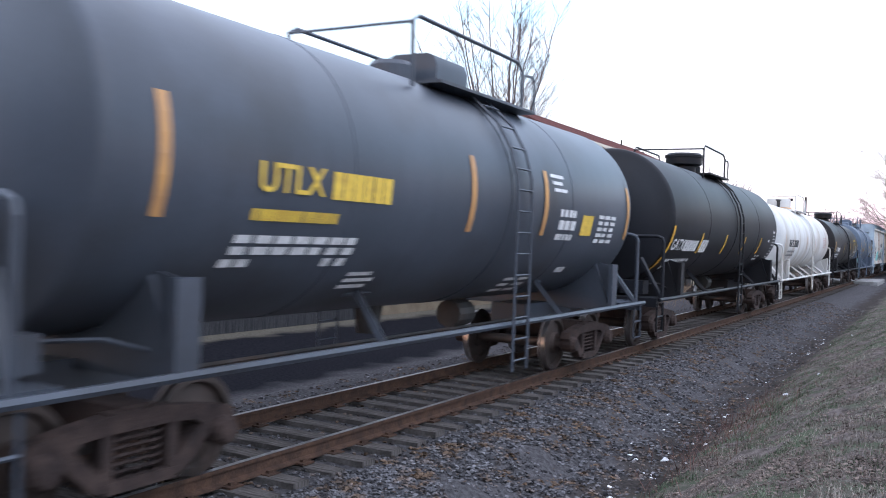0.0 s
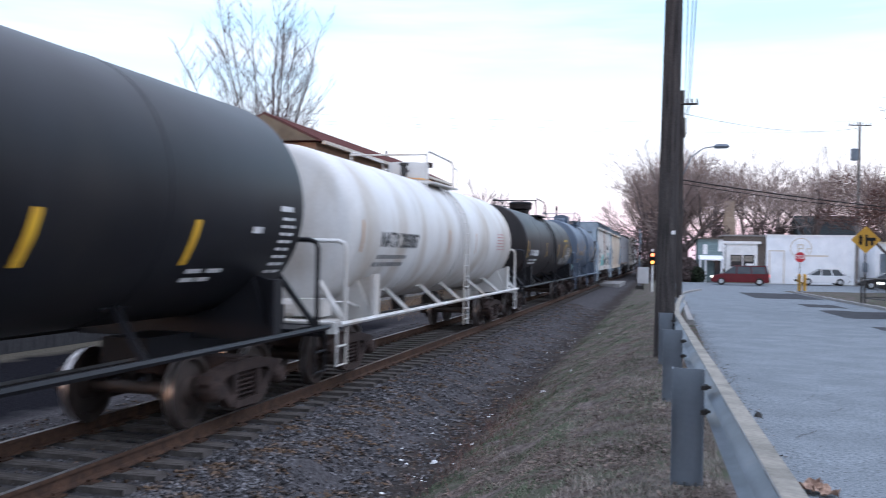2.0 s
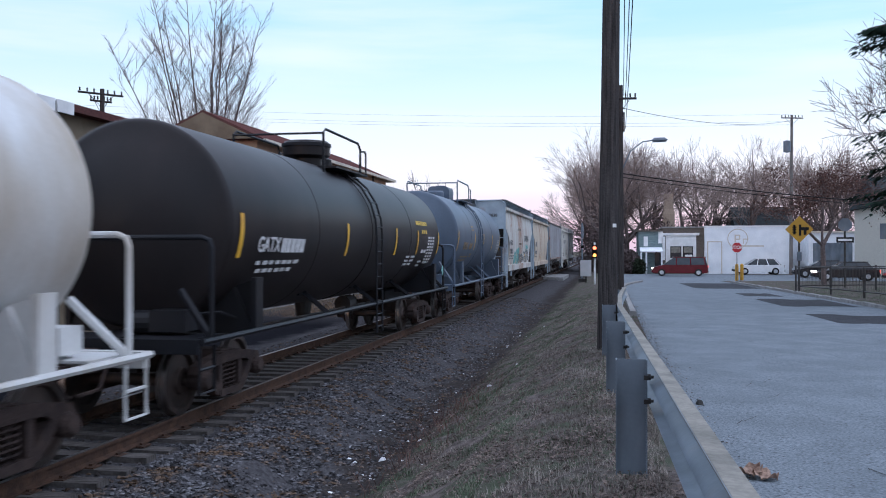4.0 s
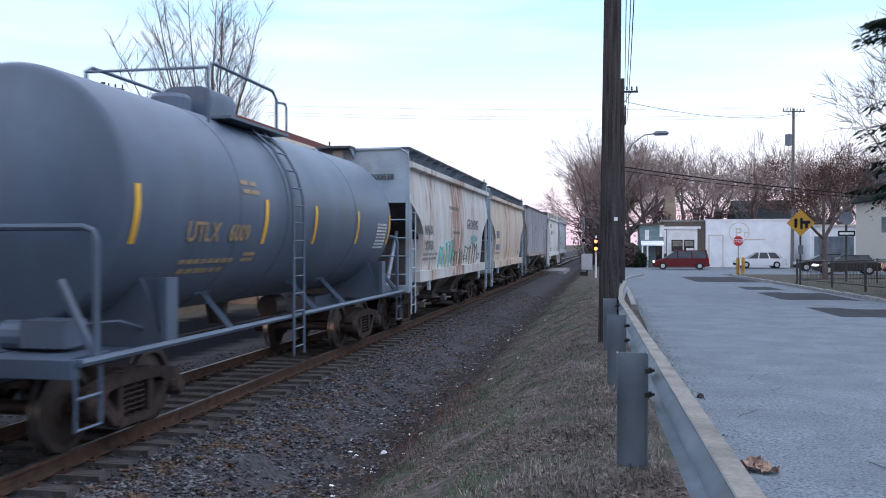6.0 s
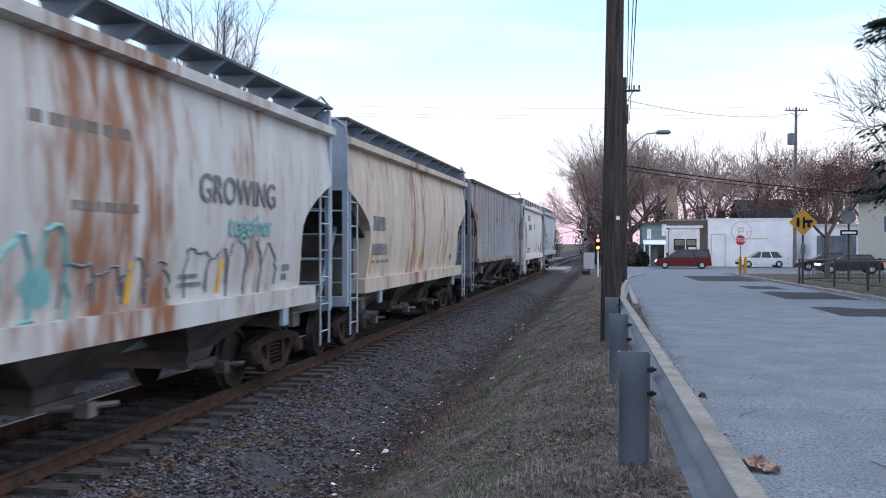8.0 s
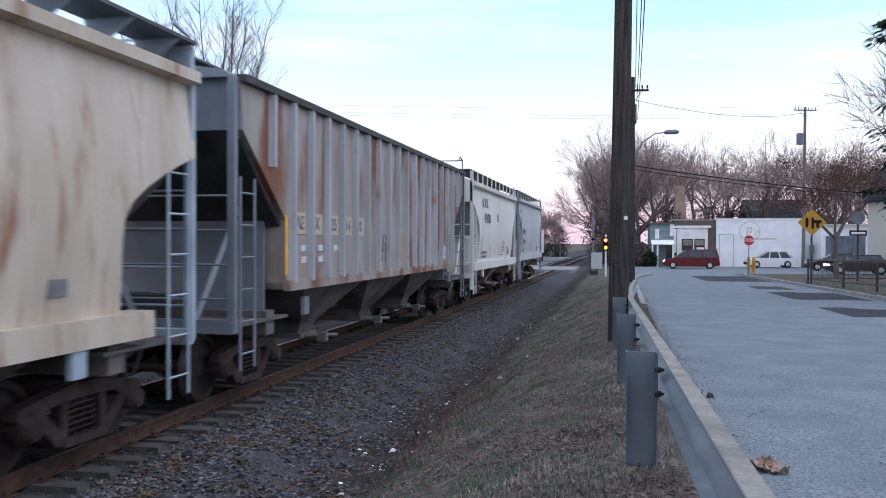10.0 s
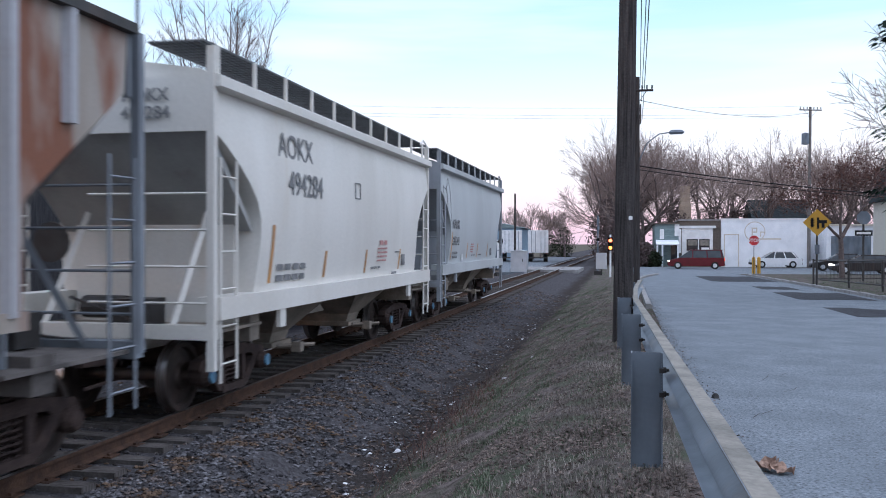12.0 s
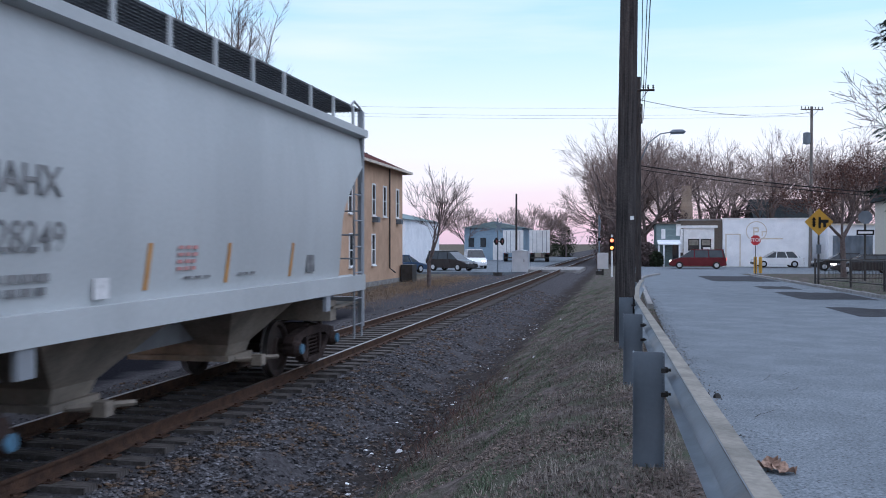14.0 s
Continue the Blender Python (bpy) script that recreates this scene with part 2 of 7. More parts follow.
# ---- mesh tools ----
class Mesh:
    """Collects vertices and faces for one mesh object."""

    def __init__(self):
        self.v, self.f = [], []

    def add(self, verts, faces):
        o = len(self.v)
        self.v += [tuple(p) for p in verts]
        self.f += [tuple(i + o for i in f) for f in faces]
        return self

    def box(self, x0, x1, y0, y1, z0, z1):
        return self.add([(x0, y0, z0), (x1, y0, z0), (x1, y1, z0), (x0, y1, z0), (x0, y0, z1), (x1, y0, z1), (x1, y1, z1), (x0, y1, z1)],
                        [(0, 3, 2, 1), (4, 5, 6, 7), (0, 1, 5, 4), (1, 2, 6, 5), (2, 3, 7, 6), (3, 0, 4, 7)])

    def cbox(self, x, y, z, sx, sy, sz):
        return self.box(x - sx / 2, x + sx / 2, y - sy / 2, y + sy / 2, z - sz / 2, z + sz / 2)

    def tube(self, pts, r, n=6, r1=None, cap=True):
        pts = [Vector(p) for p in pts]
        k, rings = len(pts), []
        for i, p in enumerate(pts):
            d = (pts[min(i + 1, k - 1)] - pts[max(i - 1, 0)]).normalized()
            a = d.cross(Vector((0, 0, 1)) if abs(d.z) < 0.95 else Vector((1, 0, 0))).normalized()
            b = d.cross(a)
            rr = r if r1 is None else r + (r1 - r) * i / max(1, k - 1)
            rings += [p + (a * math.cos(2 * math.pi * j / n) + b * math.sin(2 * math.pi * j / n)) * rr for j in range(n)]
        faces = [(i * n + j, i * n + (j + 1) % n, (i + 1) * n + (j + 1) % n, (i + 1) * n + j) for i in range(k - 1) for j in range(n)]
        if cap:
            faces += [tuple(range(n))[::-1], tuple((k - 1) * n + j for j in range(n))]
        return self.add(rings, faces)

    def lathe(self, prof, n=24, origin=(0, 0, 0), axis="z", cap=True):
        """prof: pairs (along, radius) turned about an axis."""
        vs = []
        for h, r in prof:
            for j in range(n):
                c, s = r * math.cos(2 * math.pi * j / n), r * math.sin(2 * math.pi * j / n)
                q = (c, s, h) if axis == "z" else (c, h, s) if axis == "y" else (h, c, s)
                vs.append((q[0] + origin[0], q[1] + origin[1], q[2] + origin[2]))
        k = len(prof)
        fs = [(i * n + j, i * n + (j + 1) % n, (i + 1) * n + (j + 1) % n, (i + 1) * n + j) for i in range(k - 1) for j in range(n)]
        return self.add(vs, fs + ([tuple(range(n))[::-1], tuple((k - 1) * n + j for j in range(n))] if cap else []))

    def prism(self, poly, a, b, axis="x"):
        """A polygon carried from a to b along an axis; poly in the two other axes, in order."""
        def at(p, t):
            return (t, p[0], p[1]) if axis == "x" else (p[0], t, p[1]) if axis == "y" else (p[0], p[1], t)
        n = len(poly)
        return self.add([at(p, a) for p in poly] + [at(p, b) for p in poly],
                        [tuple(range(n))[::-1], tuple(range(n, 2 * n))] + [(i, (i + 1) % n, n + (i + 1) % n, n + i) for i in range(n)])

    def slices(self, levels):
        """Rectangles (z, x0, x1, y0, y1) stacked into one solid."""
        vs = [p for z, x0, x1, y0, y1 in levels for p in ((x0, y0, z), (x1, y0, z), (x1, y1, z), (x0, y1, z))]
        k = len(levels)
        fs = [(i * 4 + j, i * 4 + (j + 1) % 4, i * 4 + 4 + (j + 1) % 4, i * 4 + 4 + j) for i in range(k - 1) for j in range(4)]
        return self.add(vs, fs + [(3, 2, 1, 0), (4 * k - 4, 4 * k - 3, 4 * k - 2, 4 * k - 1)])

    def mesh(self, name, material, smooth=None):
        me = bpy.data.meshes.new(name)
        me.from_pydata(self.v, [], self.f)
        me.materials.append(material)
        bm = bmesh.new()
        bm.from_mesh(me)
        bmesh.ops.recalc_face_normals(bm, faces=bm.faces)
        bm.to_mesh(me)
        bm.free()
        if smooth:
            me.shade_smooth()
            me.set_sharp_from_angle(angle=radians(smooth))
        return me


def part(name, m, material, parent=None, label="", smooth=None, at=None):
    """One mesh object under a thing or a part; m is a Mesh or a finished mesh."""
    ob = new(name, m.mesh(name, material, smooth) if isinstance(m, Mesh) else m)
    if parent:
        ob.parent = parent
    if at is not None:
        ob.matrix_basis = at
    return tagged(ob, label)


def thing(name, label, category, at=None, group="", kind=""):
    ob = new(name)
    ob.empty_display_size = 0.2
    if at is not None:
        ob.matrix_basis = at
    return tagged(ob, label, category, group, kind)


def letters(text, size, material, parent, at, name="lettering", bold=0.0, wrap=None, align="CENTER"):
    """Flat raised lettering in the built-in font, in the x-y plane of its pose; wrap bends it round a drum of that radius."""
    cu = bpy.data.curves.new(name, "FONT")
    cu.body, cu.size, cu.align_x, cu.align_y, cu.offset, cu.extrude = text, size, align, "CENTER", bold, 0.003
    tmp = new(name, cu)
    me = bpy.data.meshes.new_from_object(tmp.evaluated_get(bpy.context.evaluated_depsgraph_get()))
    bpy.data.objects.remove(tmp)
    me.materials.clear()
    me.materials.append(material)
    if wrap:
        for v in me.vertices:
            a = v.co.y / wrap
            v.co.y, v.co.z = (wrap + v.co.z) * math.sin(a), v.co.z + wrap * (math.cos(a) - 1)
    return part(name, me, material, parent, at=at)


# ---- the ground ----
PROFILE = [(-400, -0.4), (-30, -0.4), (-14, -0.40), (-9.8, -0.45), (-9.2, -0.42), (-8.7, -0.25), (-8.3, -0.22), (-4.6, -0.22), (-4.35, -0.26), (-3.6, -0.58), (-3.1, -0.66), (-2.75, -0.60),
           (-2.2, -0.28), (-1.6, 0.10), (-1.0, 0.46), (-0.5, 0.69), (-0.1, 0.775), (0.45, 0.775), (7.95, 0.75), (8.4, 0.82), (12, 0.95), (30, 1.2), (400, 1.2)]


def high(y):
    """How much of the bank's height is left at y: it sinks towards the street crossing."""
    return 1.0 if y < 0 else max(0.0, 1 - y / 72.0) if y < 72 else 0.0


def gz(x, y):
    """Height of the ground."""
    for (xa, za), (xb, zb) in zip(PROFILE, PROFILE[1:]):
        if xa <= x <= xb:
            t = (x - xa) / (xb - xa)
            z = za + (zb - za) * (t * t * (3 - 2 * t) if xb < 1 and xa > -5 else t)
            break
    k = high(y)
    if x > -2.75:
        low = -0.18 if x > -0.5 else -0.30 + 0.12 * (x + 2.75) / 2.25
        return low + (z - low) * k if x > -1.0 else low + (z - low) * max(k, 0.0)
    if x > -4.35:
        return -0.30 + (z + 0.30) * min(1, k + 0.12)
    return z if x < -9.2 or x > -8.2 or y < 66 else -0.25


def sheet(name, xs, ys, lift, material, rough=0.0, seed=0, label="", category="ground"):
    m = Mesh()
    nx = len(xs)
    vs = []
    for y in ys:
        for x in xs:
            dz = 0.0
            if rough and -4.3 < x < 0.45 and -4 < y < 60:
                dz = (rough if x < -0.5 else rough * 0.4) * noise.noise((x * 1.7, y * 1.7, seed)) + rough * 0.6 * noise.noise((x * 5, y * 5, seed + 3))
            vs.append((x, y, gz(x, y) + lift + dz))
    m.add(vs, [(j * nx + i, j * nx + i + 1, (j + 1) * nx + i + 1, (j + 1) * nx + i) for j in range(len(ys) - 1) for i in range(nx - 1)])
    ob = part(name, m, material, smooth=60)
    return tagged(ob, label, category, kind="structure")


def steps(*runs):
    out = []
    for a, b, d in runs:
        n = max(1, round((b - a) / d))
        out += [a + (b - a) * i / n for i in range(n)]
    return out + [runs[-1][1]]


# one sheet of earth: grass and leaf-strewn soil near the road, grey ballast by the track
def ground_material():
    m = mat("bank_soil", (0.165, 0.142, 0.132), (0.065, 0.055, 0.051), 9.0, 0.95, 0, 1.0, 60, 8, c3=(0.078, 0.090, 0.063), c3at=(0.46, 0.64), c3scale=1.9)
    nt = m.node_tree
    N, L = nt.nodes.new, nt.links.new
    b = nt.nodes["Principled BSDF"]
    old = b.inputs["Base Color"].links[0].from_socket
    tc, sep, ns = N("ShaderNodeTexCoord"), N("ShaderNodeSeparateXYZ"), N("ShaderNodeTexNoise")
    L(tc.outputs["Object"], sep.inputs[0])
    L(tc.outputs["Object"], ns.inputs[0])
    ns.inputs["Scale"].default_value, ns.inputs["Detail"].default_value = 1.2, 6
    ad = N("ShaderNodeMath")
    ad.operation = "MULTIPLY_ADD"
    L(ns.outputs[0], ad.inputs[0])
    ad.inputs[1].default_value = 1.3
    L(sep.outputs["X"], ad.inputs[2])
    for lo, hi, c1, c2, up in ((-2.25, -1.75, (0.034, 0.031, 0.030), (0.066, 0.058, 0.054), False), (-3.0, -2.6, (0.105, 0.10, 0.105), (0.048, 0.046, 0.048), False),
                               # black cinder lot, its colour lowered further to hold the train's shade
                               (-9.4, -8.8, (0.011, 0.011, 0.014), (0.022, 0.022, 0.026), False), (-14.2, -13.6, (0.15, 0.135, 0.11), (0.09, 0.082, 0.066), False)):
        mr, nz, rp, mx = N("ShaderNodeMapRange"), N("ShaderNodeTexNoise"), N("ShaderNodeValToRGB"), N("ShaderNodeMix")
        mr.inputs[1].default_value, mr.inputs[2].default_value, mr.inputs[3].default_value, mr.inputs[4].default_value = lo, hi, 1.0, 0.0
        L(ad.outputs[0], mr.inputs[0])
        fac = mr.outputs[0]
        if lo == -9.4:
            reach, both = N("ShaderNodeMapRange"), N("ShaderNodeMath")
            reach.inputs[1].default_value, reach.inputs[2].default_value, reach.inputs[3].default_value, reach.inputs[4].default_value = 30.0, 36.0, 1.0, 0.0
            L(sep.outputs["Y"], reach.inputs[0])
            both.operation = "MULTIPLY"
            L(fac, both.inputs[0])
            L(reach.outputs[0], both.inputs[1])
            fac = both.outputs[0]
        nz.inputs["Scale"].default_value, nz.inputs["Detail"].default_value = 18, 6
        L(tc.outputs["Object"], nz.inputs[0])
        rp.color_ramp.elements[0].position, rp.color_ramp.elements[1].position = 0.3, 0.7
        rp.color_ramp.elements[0].color, rp.color_ramp.elements[1].color = (*c2, 1), (*c1, 1)
        L(nz.outputs[0], rp.inputs[0])
        mx.data_type = "RGBA"
        L(fac, mx.inputs[0])
        L(old, mx.inputs[6])
        L(rp.outputs[0], mx.inputs[7])
        old = mx.outputs[2]
    L(old, b.inputs["Base Color"])
    return m


XS = steps((-400, -60, 60), (-60, -14, 6), (-14, -9.8, 1.4), (-9.8, -8.3, 0.25), (-8.3, -4.6, 0.6), (-4.6, 0.6, 0.13), (0.6, 8.2, 0.95), (8.2, 30, 3), (30, 400, 60))
YS = steps((-1200, -60, 190), (-60, -4, 8), (-4, 1, 1), (1, 24, 0.16), (24, 70, 0.8), (70, 120, 8), (120, 1500, 150))
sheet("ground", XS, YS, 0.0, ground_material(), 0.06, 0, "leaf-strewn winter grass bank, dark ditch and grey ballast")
RX = steps((0.62, 8.05, 0.9))
sheet("road", RX, steps((-700, -40, 110), (-40, 71, 2)), 0.02, M["asphalt"], label="pale worn asphalt road sloping down to the crossing", category="road")
street = Mesh().box(0.0, 75, 71.0, 90.0, -0.40, -0.155).box(-75, -8.4, 72.0, 84.0, -0.5, -0.20)
tagged(part("road_cross_street", street, M["asphalt"]), "grey asphalt cross street over the railway", "road", kind="structure")
lot = Mesh().box(-40, -8.6, 84.0, 150.0, -0.6, -0.22)
tagged(part("pavement_lot", lot, M["asphalt"]), "grey asphalt yard beyond the crossing", "pavement", kind="structure")


def patch(name, pts, lift, material, label, cat):
    m = Mesh()
    n = len(pts)
    m.add([(x, y, gz(x, y) + lift) for x, y in pts] + [(x, y, gz(x, y) + lift - 0.02) for x, y in pts],
          [tuple(range(n)), tuple(range(n, 2 * n))[::-1]] + [(i, (i + 1) % n, n + (i + 1) % n, n + i) for i in range(n)])
    return tagged(part(name, m, material), label, cat, kind="structure")


rng = random.Random(4)
for x0, x1, y0, y1 in ((5.2, 7.9, 22.3, 25.6), (5.4, 7.9, 30.4, 36.0), (5.5, 6.95, 39.0, 42.5), (4.4, 7.9, 50.0, 62.0)):
    pts = [(x0 + (x1 - x0) * i / 8, y0 + rng.uniform(-0.3, 0.3)) for i in range(9)] + [(x1 - (x1 - x0) * i / 8, y1 + rng.uniform(-0.4, 0.4)) for i in range(9)]
    patch("trim_road_patch", pts, 0.026, M["patch"], "dark fresh asphalt patch on the pale road", "asphalt patch")
for k in range(75):
    x, y = rng.uniform(0.9, 5.5), 4.2 * 7.5 ** rng.random()
    m = Mesh()
    for s in range(rng.randint(2, 5)):
        x2, y2 = x + rng.uniform(-0.16, 0.16), y + rng.uniform(-0.05, 0.28)
        w = rng.uniform(0.002, 0.005)
        m.add([(x - w, y, gz(x, y) + 0.024), (x + w, y, gz(x, y) + 0.024), (x2 + w, y2, gz(x2, y2) + 0.024), (x2 - w, y2, gz(x2, y2) + 0.024)], [(0, 1, 2, 3)])
        x, y = x2, y2
    tagged(part("trim_road_crack", m, M["crack"]), "thin ragged crack in the asphalt", "crack", kind="structure")
# gravelly dirt along the road's edge
m = Mesh()
for i in range(1500):
    x, y = 0.62 + abs(rng.gauss(0, 0.13)), rng.uniform(1.2, 30)
    s = rng.uniform(0.003, 0.011)
    z = gz(x, y) + 0.02
    m.add([(x - s, y, z), (x, y - s, z), (x + s, y, z), (x, y + s, z), (x, y, z + s)], [(0, 1, 4), (1, 2, 4), (2, 3, 4), (3, 0, 4)])
tagged(part("road_edge_grit", m, M["stone"]), "grit and dirt along the edge of the road", "grit", kind="stuff")
# kerbs: the road's left edge past the guard rail, and the right-hand side
kerb = Mesh()
for i in range(12):
    (xa, ya), (xb, yb) = [(0.55 + 0.06 * max(0, k - 7) ** 2, 24 + k * 3.4) for k in (i, i + 0.994)]
    za, zb = gz(1, ya) - 0.15, gz(1, yb) - 0.15
    kerb.add([(x + d, y, z + h) for x, y, z in ((xa, ya, za), (xb, yb, zb)) for d, h in ((-0.1, 0), (0.06, 0), (0.06, 0.26), (0.03, 0.29), (-0.1, 0.29))],
             [(0, 1, 2, 3, 4), (9, 8, 7, 6, 5)] + [(k, (k + 1) % 5, 5 + (k + 1) % 5, 5 + k) for k in range(5)])
tagged(part("trim_kerb", kerb, M["concrete"]), "worn concrete kerb at the edge of the road", "kerb", kind="structure")
kerb = Mesh()
for i in range(22):
    a = 4 + i * 2.75
    z = gz(7.9, a) - 0.15
    kerb.box(8.05, 8.22, a, a + 2.73, z, z + 0.27)
tagged(part("trim_kerb_far", kerb, M["concrete"]), "worn concrete kerb with grass behind it", "kerb", kind="structure")

# ---- the railway ----
TRACK = -6.46
track = thing("track_railway", "single railway line of rusty rails on grey ties", "railway track", kind="structure")
RAILPROF = [(-0.07, -0.165), (0.07, -0.165), (0.07, -0.15), (0.012, -0.13), (0.012, -0.045), (0.036, -0.035), (0.036, -0.004), (0.03, 0.0), (-0.03, 0.0), (-0.036, -0.004),
            (-0.036, -0.035), (-0.012, -0.045), (-0.012, -0.13), (-0.07, -0.15)]
for s in (-1, 1):
    x = TRACK + s * 0.755
    r = part("rail", Mesh().prism([(x + a, b) for a, b in RAILPROF], -700, 900, "y"), M["rail"], track, "rusty steel rail")
    part("running_surface", Mesh().box(x - 0.027, x + 0.027, -700, 900, 0.0005, 0.003), M["tread"], r, "polished top of the rail")
tie_mesh = Mesh().box(-1.3, 1.3, -0.115, 0.115, -0.18, 0).mesh("tie", M["tie"])
plate_mesh = Mesh()
for i in range(180):
    y = -6 + i * 0.53
    o = part("tie", tie_mesh, M["tie"], track, at=pose(TRACK + rng.uniform(-0.06, 0.06), y + rng.uniform(-0.03, 0.03), -0.166 + rng.uniform(-0.012, 0.004), rng.uniform(-1, 1), rng.uniform(-0.6, 0.6), rng.uniform(-1.2, 1.2)))
    for s in (-1, 1):
        x = TRACK + s * 0.755
        plate_mesh.box(x - 0.17, x + 0.17, y - 0.09, y + 0.09, -0.17, -0.152)
        for dx in (-0.10, 0.10):
            plate_mesh.box(x + dx - 0.018, x + dx + 0.018, y - 0.03, y + 0.03, -0.152, -0.128)
tagged(part("tie_plates", plate_mesh, M["rail"], track, "rusty plates and spikes"), kind="stuff")
# crossing surface between and beside the rails
cross = Mesh()
for x0, x1 in ((-9.6, -7.32), (-7.12, -5.80), (-5.62, -4.0)):
    for j in range(4):
        cross.box(x0, x1, 73.0 + j * 2.4, 75.37 + j * 2.4, -0.3, -0.005)
tagged(part("pavement_crossing_slabs", cross, M["concrete"]), "pale concrete slabs of the level crossing", "crossing", kind="structure")


def stones(name, n, area, size, material, label, sd, squash=0.7):
    g = random.Random(sd)
    vs, fs = [], []
    base = [(1, 0, 0), (-0.4, 0.9, 0), (-0.5, -0.8, 0.1), (0.1, 0.1, 0.9), (0.3, -0.7, 0.5), (0.2, 0.8, 0.55), (-0.9, 0.1, 0.5), (0, 0, -0.6)]
    tri = [(0, 5, 3), (5, 1, 3), (1, 6, 3), (6, 2, 3), (2, 4, 3), (4, 0, 3), (0, 1, 5), (1, 2, 6), (2, 0, 4)]
    for i in range(n):
        x, y = area(g)
        s = g.uniform(*size)
        a, z = g.uniform(0, 6.28), gz(x, y) + s * 0.15
        c, d = math.cos(a), math.sin(a)
        e = [g.uniform(0.65, 1.25) for _ in range(3)]
        o = len(vs)
        vs += [(x + s * (p[0] * e[0] * c - p[1] * e[1] * d), y + s * (p[0] * e[0] * d + p[1] * e[1] * c), z + s * squash * p[2] * e[2]) for p in base]
        fs += [tuple(q + o for q in t) for t in tri]
    m = Mesh()
    m.v, m.f = vs, fs
    return tagged(part(name, m, material), label, "gravel", kind="stuff")


def near_y(g, a=2.5, b=45):
    return a * (b / a) ** g.random()


stones("ballast_stones", 42000, lambda g: ((-2.95 - 2.15 * g.random() ** 0.85 + 0.12 * g.gauss(0, 1)) if g.random() < 0.75 else g.uniform(-8.6, -5.3), near_y(g)), (0.012, 0.040), M["stone"], "loose grey crushed ballast stones beside the rails", 5)
stones("pale_stones", 110, lambda g: (g.gauss(-3.1, 0.30), near_y(g, 4, 30)), (0.012, 0.04), M["litter"], "scattered pale stones and scraps in the ditch", 6)

